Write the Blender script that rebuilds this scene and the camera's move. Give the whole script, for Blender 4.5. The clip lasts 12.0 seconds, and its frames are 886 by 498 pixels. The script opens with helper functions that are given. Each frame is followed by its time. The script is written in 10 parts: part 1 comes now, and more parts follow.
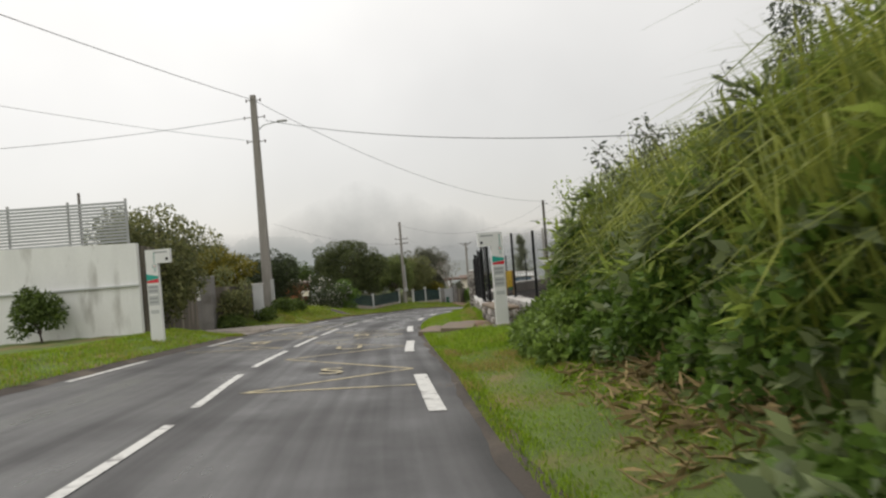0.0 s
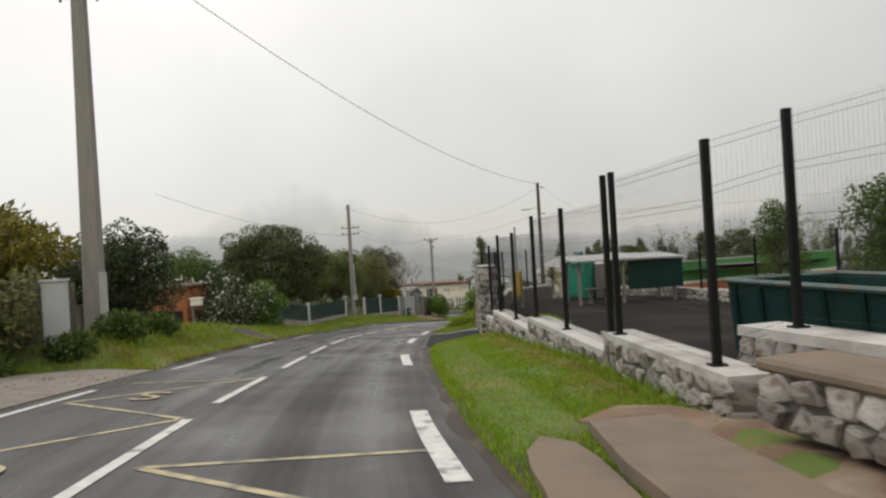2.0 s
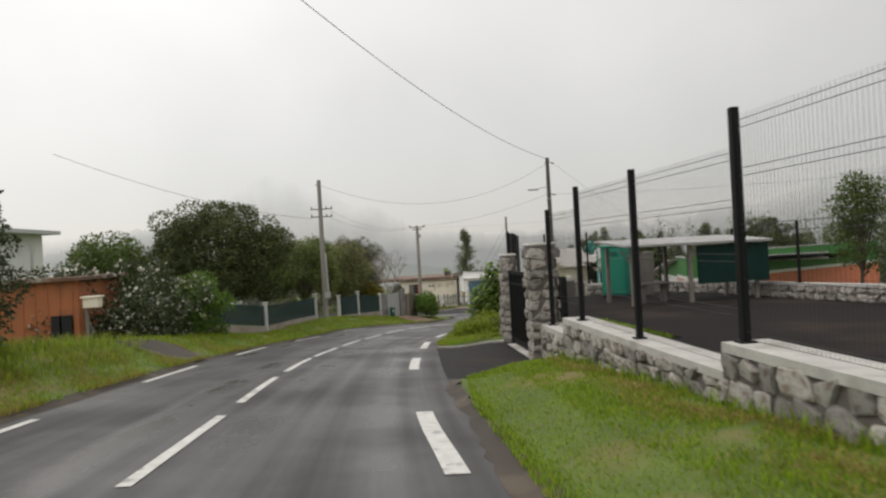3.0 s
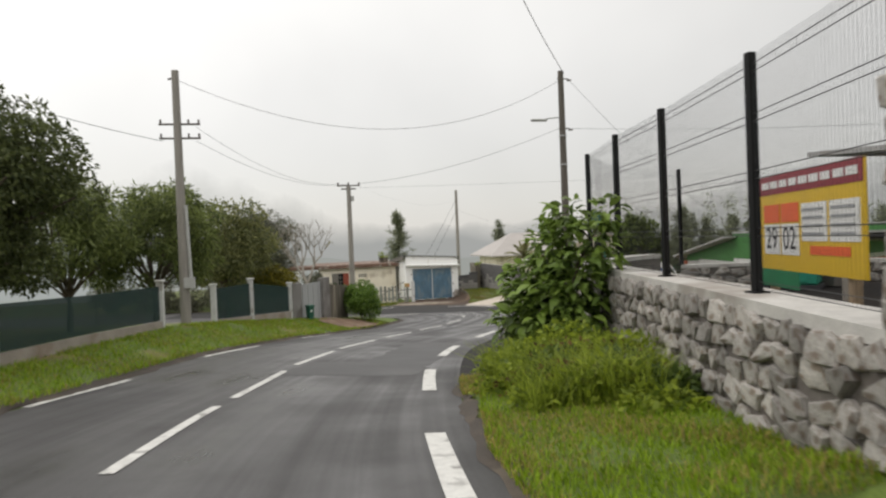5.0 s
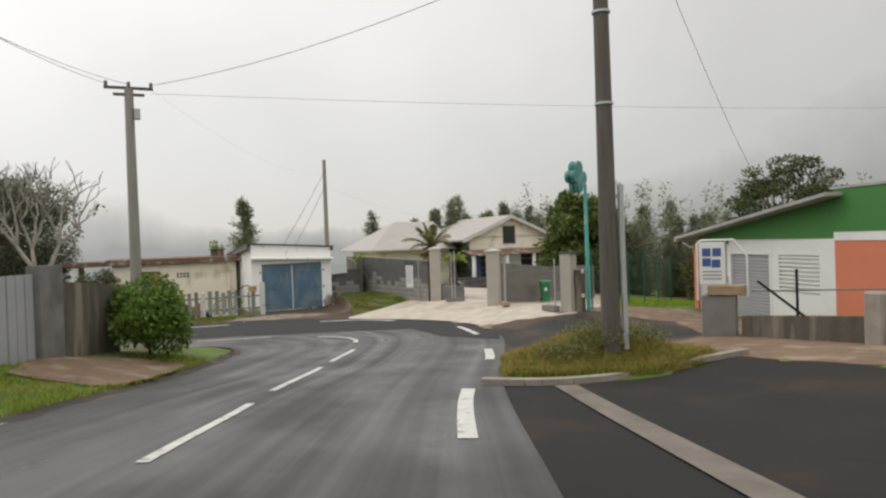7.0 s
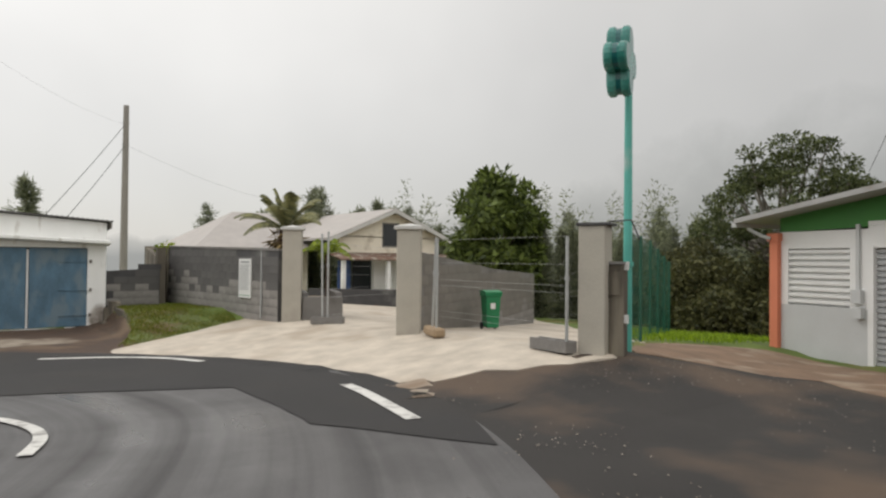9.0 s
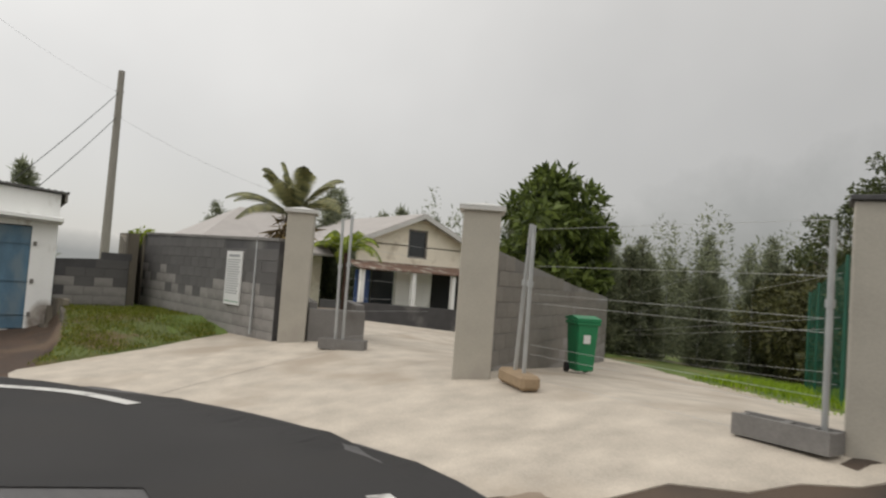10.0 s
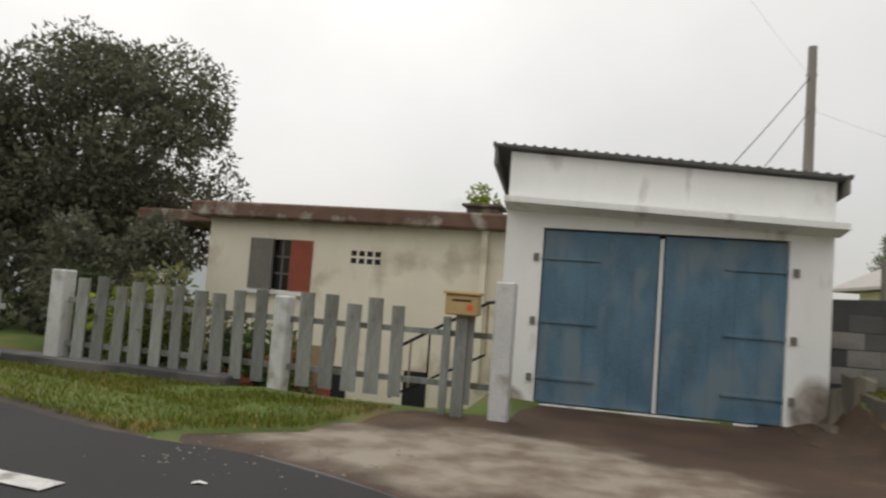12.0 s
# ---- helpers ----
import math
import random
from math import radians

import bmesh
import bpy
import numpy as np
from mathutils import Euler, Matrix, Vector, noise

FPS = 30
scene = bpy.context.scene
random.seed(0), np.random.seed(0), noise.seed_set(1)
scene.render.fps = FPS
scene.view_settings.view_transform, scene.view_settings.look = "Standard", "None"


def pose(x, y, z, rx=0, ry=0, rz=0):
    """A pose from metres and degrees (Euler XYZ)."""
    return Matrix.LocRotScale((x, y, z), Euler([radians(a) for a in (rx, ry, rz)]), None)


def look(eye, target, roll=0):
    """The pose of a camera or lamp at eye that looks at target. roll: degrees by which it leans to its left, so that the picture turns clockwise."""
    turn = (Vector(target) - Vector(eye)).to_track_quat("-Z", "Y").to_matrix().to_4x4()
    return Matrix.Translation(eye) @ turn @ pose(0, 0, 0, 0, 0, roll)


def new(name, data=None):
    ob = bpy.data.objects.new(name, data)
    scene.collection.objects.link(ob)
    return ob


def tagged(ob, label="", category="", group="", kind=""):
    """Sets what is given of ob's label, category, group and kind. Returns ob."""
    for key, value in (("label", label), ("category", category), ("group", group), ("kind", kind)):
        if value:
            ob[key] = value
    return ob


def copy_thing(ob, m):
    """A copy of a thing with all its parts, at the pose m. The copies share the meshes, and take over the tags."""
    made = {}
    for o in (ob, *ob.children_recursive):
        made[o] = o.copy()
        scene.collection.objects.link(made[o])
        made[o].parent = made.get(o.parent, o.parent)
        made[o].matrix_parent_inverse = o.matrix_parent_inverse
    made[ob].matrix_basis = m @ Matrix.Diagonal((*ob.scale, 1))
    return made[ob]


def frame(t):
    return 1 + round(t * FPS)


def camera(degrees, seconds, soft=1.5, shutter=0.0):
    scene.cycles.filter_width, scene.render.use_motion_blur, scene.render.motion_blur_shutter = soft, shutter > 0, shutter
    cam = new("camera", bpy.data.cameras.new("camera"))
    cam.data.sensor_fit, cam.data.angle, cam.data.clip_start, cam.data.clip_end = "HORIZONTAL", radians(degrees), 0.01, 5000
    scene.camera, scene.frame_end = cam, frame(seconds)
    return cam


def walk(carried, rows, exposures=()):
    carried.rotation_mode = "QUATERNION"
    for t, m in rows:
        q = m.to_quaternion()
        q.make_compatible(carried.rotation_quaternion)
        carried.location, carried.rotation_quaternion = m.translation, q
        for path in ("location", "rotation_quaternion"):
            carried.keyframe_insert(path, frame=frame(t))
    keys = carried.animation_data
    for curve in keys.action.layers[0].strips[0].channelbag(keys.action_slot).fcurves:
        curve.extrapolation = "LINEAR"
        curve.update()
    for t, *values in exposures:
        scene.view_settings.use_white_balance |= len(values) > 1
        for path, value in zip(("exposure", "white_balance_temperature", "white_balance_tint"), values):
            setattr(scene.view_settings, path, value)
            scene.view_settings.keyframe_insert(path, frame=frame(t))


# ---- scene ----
cam = camera(66.4, 12.0, soft=2.3, shutter=0.12)
PATH = [
    (0, (2.564, -2.108, 1.898), (2.474, -0.11, 1.893), -4.5),
    (0.5, (1.789, 1.801, 1.64), (1.744, 3.801, 1.66), -3.5),
    (1, (1.226, 5.883, 1.45), (1.237, 7.883, 1.451), -3.8),
    (1.5, (0.709, 9.811, 1.215), (0.769, 11.81, 1.224), -3.9),
    (2, (0.203, 13.831, 1.01), (0.292, 15.829, 1.019), -3.3),
    (2.5, (-0.192, 17.935, 0.793), (-0.075, 19.932, 0.806), -3.7),
    (3, (-0.459, 22.097, 0.539), (-0.295, 24.091, 0.535), -3.2),
    (3.2, (-0.556, 23.708, 0.459), (-0.361, 25.698, 0.451), -3.8),
    (4.8, (-0.557, 35.941, -0.532), (-0.199, 37.909, -0.555), -2.6),
    (5, (-0.45, 37.683, -0.644), (-0.05, 39.642, -0.674), -2.3),
    (5.5, (-0.167, 41.645, -1.036), (0.327, 43.583, -1.058), -1.2),
    (6, (0.379, 45.532, -1.345), (0.96, 47.446, -1.353), -2.1),
    (6.5, (1.054, 49.165, -1.626), (1.755, 51.038, -1.642), -1.7),
    (6.7, (1.408, 50.531, -1.728), (2.158, 52.385, -1.749), -1.7),
    (8.3, (4.84, 60.349, -2.634), (5.869, 62.064, -2.62), -0.6),
    (8.5, (5.367, 61.419, -2.726), (6.459, 63.094, -2.711), 0.7),
    (9, (6.52, 63.671, -2.917), (7.701, 65.285, -2.882), 0.6),
    (9.5, (7.643, 65.843, -3.098), (8.862, 67.427, -3.027), 2.2),
    (10, (8.574, 67.969, -3.184), (9.716, 69.608, -3.09), 4.2),
    (10.5, (9.154, 70.088, -3.198), (10.092, 71.851, -3.099), 2.2),
    (11, (9.202, 72.164, -3.294), (9.748, 74.085, -3.185), 2.4),
    (11.5, (8.601, 73.974, -3.398), (8.668, 75.969, -3.280), 3.7),
    (12, (7.514, 75.799, -3.551), (7.055, 77.741, -3.424), 4.3),
]
walk(cam, [(t, look(eye, target, roll)) for t, eye, target, roll in PATH],
     exposures=[(0, 0.0), (3, -0.05), (5, 0.16), (6.5, 0.1), (8.5, 0.1), (9, 0.1), (9.6, -0.04), (10, -0.07), (10.5, 0.02), (11, -0.06), (11.5, -0.04), (12, -0.08)])

# ---- world and light ----
world = bpy.data.worlds.new("overcast_sky")
scene.world = world
world.use_nodes = True
wn, wl = world.node_tree.nodes, world.node_tree.links
wn.clear()
w_out, w_bg = wn.new("ShaderNodeOutputWorld"), wn.new("ShaderNodeBackground")
w_sky = wn.new("ShaderNodeTexSky")
w_sky.sky_type, w_sky.sun_disc = "NISHITA", False
w_sky.sun_elevation, w_sky.sun_rotation = radians(48), radians(-35)
w_co, w_sep = wn.new("ShaderNodeTexCoord"), wn.new("ShaderNodeSeparateXYZ")
wl.new(w_co.outputs["Generated"], w_sep.inputs[0])
# overcast dome: about three times brighter overhead than at the horizon, brighter towards the hidden sun; an unseen
# bright lobe behind the start is added as fill
w_up = wn.new("ShaderNodeMapRange")
for key, v in (("From Min", -0.02), ("From Max", 1.0), ("To Min", 0.56), ("To Max", 1.2)):
    w_up.inputs[key].default_value = v
wl.new(w_sep.outputs["Z"], w_up.inputs["Value"])
w_dot = wn.new("ShaderNodeVectorMath")
w_dot.operation = "DOT_PRODUCT"
w_dot.inputs[1].default_value = (-0.8, 0.5, 0.33)
wl.new(w_co.outputs["Generated"], w_dot.inputs[0])
w_side = wn.new("ShaderNodeMapRange")
for key, v in (("From Min", -0.4), ("From Max", 1.0), ("To Min", 0.76), ("To Max", 1.42)):
    w_side.inputs[key].default_value = v
wl.new(w_dot.outputs["Value"], w_side.inputs["Value"])
w_noise = wn.new("ShaderNodeTexNoise")
w_noise.inputs["Scale"].default_value, w_noise.inputs["Detail"].default_value = 2.2, 4
wl.new(w_co.outputs["Generated"], w_noise.inputs["Vector"])
w_nr = wn.new("ShaderNodeMapRange")
for key, v in (("From Min", 0.3), ("From Max", 0.7), ("To Min", 0.92), ("To Max", 1.08)):
    w_nr.inputs[key].default_value = v
wl.new(w_noise.outputs["Fac"], w_nr.inputs["Value"])
w_m1, w_m2 = wn.new("ShaderNodeMath"), wn.new("ShaderNodeMath")
w_m1.operation = w_m2.operation = "MULTIPLY"
wl.new(w_up.outputs[0], w_m1.inputs[0]), wl.new(w_side.outputs[0], w_m1.inputs[1])
# added fill lobe behind the start, brightens faces turned that way
w_dot2 = wn.new("ShaderNodeVectorMath")
w_dot2.operation = "DOT_PRODUCT"
w_dot2.inputs[1].default_value = (0.15, -0.95, 0.28)
wl.new(w_co.outputs["Generated"], w_dot2.inputs[0])
w_back = wn.new("ShaderNodeMapRange")
for key, v in (("From Min", 0.0), ("From Max", 1.0), ("To Min", 1.0), ("To Max", 1.55)):
    w_back.inputs[key].default_value = v
wl.new(w_dot2.outputs["Value"], w_back.inputs["Value"])
w_m3 = wn.new("ShaderNodeMath")
w_m3.operation = "MULTIPLY"
wl.new(w_m1.outputs[0], w_m3.inputs[0]), wl.new(w_back.outputs[0], w_m3.inputs[1])
wl.new(w_m3.outputs[0], w_m2.inputs[0]), wl.new(w_nr.outputs[0], w_m2.inputs[1])
w_tint = wn.new("ShaderNodeVectorMath")
w_tint.operation = "SCALE"
w_tint.inputs[0].default_value = (1.03, 1.005, 0.96)
wl.new(w_m2.outputs[0], w_tint.inputs["Scale"])
w_dim = wn.new("ShaderNodeVectorMath")
w_dim.operation = "SCALE"
w_dim.inputs["Scale"].default_value = 0.10
wl.new(w_sky.outputs[0], w_dim.inputs[0])
w_mix = wn.new("ShaderNodeMix")
w_mix.data_type = "RGBA"
w_mix.inputs[0].default_value = 0.9
wl.new(w_dim.outputs[0], w_mix.inputs[6]), wl.new(w_tint.outputs[0], w_mix.inputs[7])
wl.new(w_mix.outputs[2], w_bg.inputs["Color"])
w_bg.inputs["Strength"].default_value = 1.0
wl.new(w_bg.outputs[0], w_out.inputs[0])

sun = new("sun", bpy.data.lights.new("sun", "SUN"))
sun.data.energy, sun.data.angle, sun.data.color = 0.5, radians(25), (1.0, 0.97, 0.92)
sun.matrix_world = look((-40, 55, 60), (0, 20, 0))

# ---- materials ----
MATS = {}


def mat(name, base, rough=0.8, dark=0.7, scale=6.0, fine=60.0, bump=0.15, metal=0.0, stain=None, stain_amt=0.0, stain_scale=1.2, rand=0.0, island=0.0, rough_var=0.1, spec=0.5, streak=(1, 1, 1)):
    """A surface with colour variation at two scales, stains, fine relief and uneven gloss."""
    m = bpy.data.materials.new(name)
    m.use_nodes = True
    n, l = m.node_tree.nodes, m.node_tree.links
    b = n["Principled BSDF"]
    b.inputs["Metallic"].default_value = metal
    b.inputs["Specular IOR Level"].default_value = spec
    co = n.new("ShaderNodeTexCoord")
    mp = n.new("ShaderNodeMapping")
    mp.inputs["Scale"].default_value = streak
    l.new(co.outputs["Object"], mp.inputs[0])
    n1, n2 = n.new("ShaderNodeTexNoise"), n.new("ShaderNodeTexNoise")
    n1.inputs["Scale"].default_value, n1.inputs["Detail"].default_value = scale, 5
    n2.inputs["Scale"].default_value, n2.inputs["Detail"].default_value = fine, 3
    l.new(mp.outputs[0], n1.inputs["Vector"]), l.new(mp.outputs[0], n2.inputs["Vector"])
    add = n.new("ShaderNodeMath")
    add.operation = "MULTIPLY_ADD"
    add.inputs[1].default_value, add.inputs[2].default_value = 0.4, 0.0
    l.new(n2.outputs["Fac"], add.inputs[0])
    tot = n.new("ShaderNodeMath")
    tot.operation = "MULTIPLY_ADD"
    tot.inputs[1].default_value = 0.6
    l.new(n1.outputs["Fac"], tot.inputs[0]), l.new(add.outputs[0], tot.inputs[2])
    ramp = n.new("ShaderNodeValToRGB")
    ramp.color_ramp.elements[0].position, ramp.color_ramp.elements[1].position = 0.32, 0.68
    ramp.color_ramp.elements[0].color = (*[c * dark for c in base], 1)
    ramp.color_ramp.elements[1].color = (*[min(1, c * (2 - dark) * 0.5 + c * 0.5) for c in base], 1)
    l.new(tot.outputs[0], ramp.inputs[0])
    col = ramp.outputs[0]
    if stain:
        n3 = n.new("ShaderNodeTexNoise")
        n3.inputs["Scale"].default_value, n3.inputs["Detail"].default_value = stain_scale, 6
        l.new(mp.outputs[0], n3.inputs["Vector"])
        r3 = n.new("ShaderNodeMapRange")
        for key, v in (("From Min", 0.62 - 0.3 * stain_amt), ("From Max", 0.72 - 0.2 * stain_amt), ("To Min", 0.0), ("To Max", 0.9)):
            r3.inputs[key].default_value = v
        l.new(n3.outputs["Fac"], r3.inputs["Value"])
        mx = n.new("ShaderNodeMix")
        mx.data_type = "RGBA"
        mx.inputs[7].default_value = (*stain, 1)
        l.new(r3.outputs[0], mx.inputs[0]), l.new(col, mx.inputs[6])
        col = mx.outputs[2]
    if rand or island:
        if rand:
            src = n.new("ShaderNodeObjectInfo").outputs["Random"]
        else:
            src = n.new("ShaderNodeNewGeometry").outputs["Random Per Island"]
        rr = n.new("ShaderNodeMapRange")
        amt = rand or island
        rr.inputs["To Min"].default_value, rr.inputs["To Max"].default_value = 1 - amt, 1 + amt
        l.new(src, rr.inputs["Value"])
        sc = n.new("ShaderNodeVectorMath")
        sc.operation = "SCALE"
        l.new(col, sc.inputs[0]), l.new(rr.outputs[0], sc.inputs["Scale"])
        col = sc.outputs[0]
    l.new(col, b.inputs["Base Color"])
    rg = n.new("ShaderNodeMapRange")
    rg.inputs["To Min"].default_value, rg.inputs["To Max"].default_value = max(0.05, rough - rough_var), min(1, rough + rough_var)
    l.new(n1.outputs["Fac"], rg.inputs["Value"]), l.new(rg.outputs[0], b.inputs["Roughness"])
    if bump:
        bp = n.new("ShaderNodeBump")
        bp.inputs["Strength"].default_value, bp.inputs["Distance"].default_value = bump, 0.02
        l.new(tot.outputs[0], bp.inputs["Height"]), l.new(bp.outputs[0], b.inputs["Normal"])
    MATS[name] = m
    return m


def leaf_mat(name, base, var=0.35, trans=0.35, yellow=0.0, gloss=0.45):
    """Thin leaves that let some light through; each leaf has a tone of its own."""
    m = bpy.data.materials.new(name)
    m.use_nodes = True
    n, l = m.node_tree.nodes, m.node_tree.links
    b, out = n["Principled BSDF"], n["Material Output"]
    geo = n.new("ShaderNodeNewGeometry")
    ramp = n.new("ShaderNodeValToRGB")
    el = ramp.color_ramp.elements
    el[0].color = (*[c * (1 - var) for c in base], 1)
    el[1].color = (base[0] * (1 + var + yellow), base[1] * (1 + var), base[2] * (1 + 0.4 * var), 1)
    l.new(geo.outputs["Random Per Island"], ramp.inputs[0])
    l.new(ramp.outputs[0], b.inputs["Base Color"])
    b.inputs["Roughness"].default_value = gloss
    b.inputs["Specular IOR Level"].default_value = 0.22
    tr = n.new("ShaderNodeBsdfTranslucent")
    l.new(ramp.outputs[0], tr.inputs["Color"])
    mx = n.new("ShaderNodeMixShader")
    mx.inputs[0].default_value = trans
    l.new(b.outputs[0], mx.inputs[1]), l.new(tr.outputs[0], mx.inputs[2]), l.new(mx.outputs[0], out.inputs[0])
    MATS[name] = m
    return m


def road_mat(name, base):
    """Worn damp asphalt: streaks that follow the road, smoother polished wheel tracks, coarse patches and stone grain."""
    m = bpy.data.materials.new(name)
    m.use_nodes = True
    n, l = m.node_tree.nodes, m.node_tree.links
    b = n["Principled BSDF"]
    uvm = n.new("ShaderNodeUVMap")
    uvm.uv_map = "along"
    co = n.new("ShaderNodeTexCoord")

    def noise_of(vec, scale, detail, stretch):
        mp, nz = n.new("ShaderNodeMapping"), n.new("ShaderNodeTexNoise")
        mp.inputs["Scale"].default_value = stretch
        nz.inputs["Scale"].default_value, nz.inputs["Detail"].default_value = scale, detail
        l.new(vec, mp.inputs[0]), l.new(mp.outputs[0], nz.inputs["Vector"])
        return nz.outputs["Fac"]

    def mapped(src, a0, a1, b0, b1):
        r = n.new("ShaderNodeMapRange")
        for key, v in (("From Min", a0), ("From Max", a1), ("To Min", b0), ("To Max", b1)):
            r.inputs[key].default_value = v
        l.new(src, r.inputs["Value"])
        return r.outputs[0]

    def calc(op, a, c):
        q = n.new("ShaderNodeMath")
        q.operation = op
        for k, v in enumerate((a, c)):
            if isinstance(v, (int, float)):
                q.inputs[k].default_value = v
            else:
                l.new(v, q.inputs[k])
        return q.outputs[0]

    streak = noise_of(uvm.outputs[0], 1.0, 5, (2.4, 0.045, 1))
    fine_streak = noise_of(uvm.outputs[0], 1.0, 3, (9.0, 0.12, 1))
    blotch = noise_of(co.outputs["Object"], 0.45, 6, (1, 1, 1))
    grain = noise_of(co.outputs["Object"], 70, 2, (1, 1, 1))
    sep = n.new("ShaderNodeSeparateXYZ")
    l.new(uvm.outputs[0], sep.inputs[0])
    # two polished tracks in each lane
    track = None
    for c in (-0.95, -2.35, -3.6, -4.9):
        d = calc("ABSOLUTE", calc("ADD", sep.outputs["X"], -c), 0)
        g_ = mapped(d, 0.1, 0.5, 1.0, 0.0)
        track = g_ if track is None else calc("MAXIMUM", track, g_)
    track = calc("MULTIPLY", track, mapped(blotch, 0.38, 0.6, 0.35, 1.0))
    tone = calc("ADD", calc("ADD", mapped(streak, 0.3, 0.7, 0.64, 1.26), mapped(fine_streak, 0.3, 0.7, -0.09, 0.09)), calc("ADD", mapped(blotch, 0.35, 0.65, -0.14, 0.14), mapped(grain, 0.3, 0.7, -0.16, 0.16)))
    tone = calc("ADD", tone, calc("MULTIPLY", track, 0.2))
    # the lower stretch is painted paler, standing in for the sky's sheen on wet asphalt
    tone = calc("MULTIPLY", tone, mapped(sep.outputs["Y"], 56, 66, 1.0, 1.4))
    sc = n.new("ShaderNodeVectorMath")
    sc.operation = "SCALE"
    sc.inputs[0].default_value = base
    l.new(tone, sc.inputs["Scale"]), l.new(sc.outputs[0], b.inputs["Base Color"])
    rough = calc("SUBTRACT", mapped(calc("ADD", streak, blotch), 0.75, 1.25, 0.78, 0.36), calc("MULTIPLY", track, 0.2))
    l.new(rough, b.inputs["Roughness"])
    b.inputs["Specular IOR Level"].default_value = 0.42
    bp = n.new("ShaderNodeBump")
    bp.inputs["Strength"].default_value, bp.inputs["Distance"].default_value = 0.25, 0.01
    l.new(grain, bp.inputs["Height"]), l.new(bp.outputs[0], b.inputs["Normal"])
    MATS[name] = m


road_mat("asphalt", (0.052, 0.05, 0.05))
mat("worn_asphalt", (0.062, 0.06, 0.06), 0.58, 0.75, 0.9, 90, 0.25, stain=(0.045, 0.043, 0.043), stain_amt=0.4, stain_scale=0.7, streak=(2.0, 0.3, 1))
mat("mended_asphalt", (0.045, 0.043, 0.043), 0.55, 0.75, 0.9, 90, 0.25, stain=(0.06, 0.057, 0.056), stain_amt=0.35, stain_scale=0.6)
mat("damp_asphalt", (0.041, 0.0395, 0.0395), 0.76, 0.7, 0.8, 100, 0.35, stain=(0.043, 0.04, 0.038), stain_amt=0.4, stain_scale=0.5, spec=0.18)
mat("drive_earth", (0.075, 0.045, 0.027), 0.85, 0.45, 2.2, 30, 1.0, stain=(0.14, 0.095, 0.06), stain_amt=0.35, stain_scale=0.7)
mat("drive_ground", (0.066, 0.036, 0.02), 0.8, 0.45, 1.4, 30, 0.9, stain=(0.115, 0.075, 0.045), stain_amt=0.35, stain_scale=0.7)


def washed_spot(name, centre, radii, colour, dark):
    """A worn pale spot with a soft ragged outline in an earth surface."""
    nt = MATS[name].node_tree
    n, l = nt.nodes, nt.links
    b = n["Principled BSDF"]
    old = b.inputs["Base Color"].links[0].from_socket
    co = n.new("ShaderNodeTexCoord")
    sub_ = n.new("ShaderNodeVectorMath")
    sub_.operation = "SUBTRACT"
    sub_.inputs[1].default_value = (*centre, 0)[:3]
    div = n.new("ShaderNodeVectorMath")
    div.operation = "MULTIPLY"
    div.inputs[1].default_value = (1 / radii[0], 1 / radii[1], 1 / radii[2] if len(radii) > 2 else 0)
    ln = n.new("ShaderNodeVectorMath")
    ln.operation = "LENGTH"
    noise = n.new("ShaderNodeTexNoise")
    noise.inputs["Scale"].default_value = 1.3
    noise.inputs["Detail"].default_value = 7
    add = n.new("ShaderNodeMath")
    add.operation = "MULTIPLY_ADD"
    add.inputs[1].default_value = 1.1
    rng_ = n.new("ShaderNodeMapRange")
    for key, v in (("From Min", 1.38), ("From Max", 1.66), ("To Min", 1.0), ("To Max", 0.0)):
        rng_.inputs[key].default_value = v
    tone = n.new("ShaderNodeMix")
    tone.data_type = "RGBA"
    tone.inputs[6].default_value = (*dark, 1)
    tone.inputs[7].default_value = (*colour, 1)
    fine = n.new("ShaderNodeTexNoise")
    fine.inputs["Scale"].default_value = 3.1
    fine.inputs["Detail"].default_value = 9
    fr = n.new("ShaderNodeMapRange")
    fr.inputs["From Min"].default_value, fr.inputs["From Max"].default_value = 0.35, 0.62
    mix = n.new("ShaderNodeMix")
    mix.data_type = "RGBA"
    l.new(co.outputs["Object"], sub_.inputs[0])
    l.new(co.outputs["Object"], noise.inputs["Vector"])
    l.new(co.outputs["Object"], fine.inputs["Vector"])
    l.new(sub_.outputs[0], div.inputs[0])
    l.new(div.outputs[0], ln.inputs[0])
    l.new(noise.outputs[0], add.inputs[0])
    l.new(ln.outputs["Value"], add.inputs[2])
    l.new(add.outputs[0], rng_.inputs["Value"])
    l.new(fine.outputs[0], fr.inputs["Value"])
    l.new(fr.outputs[0], tone.inputs[0])
    l.new(rng_.outputs[0], mix.inputs[0])
    l.new(old, mix.inputs[6])
    l.new(tone.outputs[2], mix.inputs[7])
    l.new(mix.outputs[2], b.inputs["Base Color"])


PEEL = [((1.72, 0.0, 0.22), (0.3, 0.8, 0.4)), ((-1.75, 0.0, 0.0), (0.25, 0.8, 0.2))]
washed_spot("drive_ground", (6.9, 80.95), (1.95, 1.0), (0.28, 0.24, 0.19), (0.15, 0.112, 0.08))
mat("gritty_asphalt", (0.036, 0.033, 0.031), 0.8, 0.65, 0.9, 100, 0.45, stain=(0.1, 0.07, 0.05), stain_amt=0.42, stain_scale=0.45, spec=0.3)
mat("fresh_asphalt", (0.029, 0.0265, 0.0255), 0.8, 0.7, 0.8, 110, 0.35, stain=(0.05, 0.036, 0.028), stain_amt=0.3, stain_scale=0.5, spec=0.16)
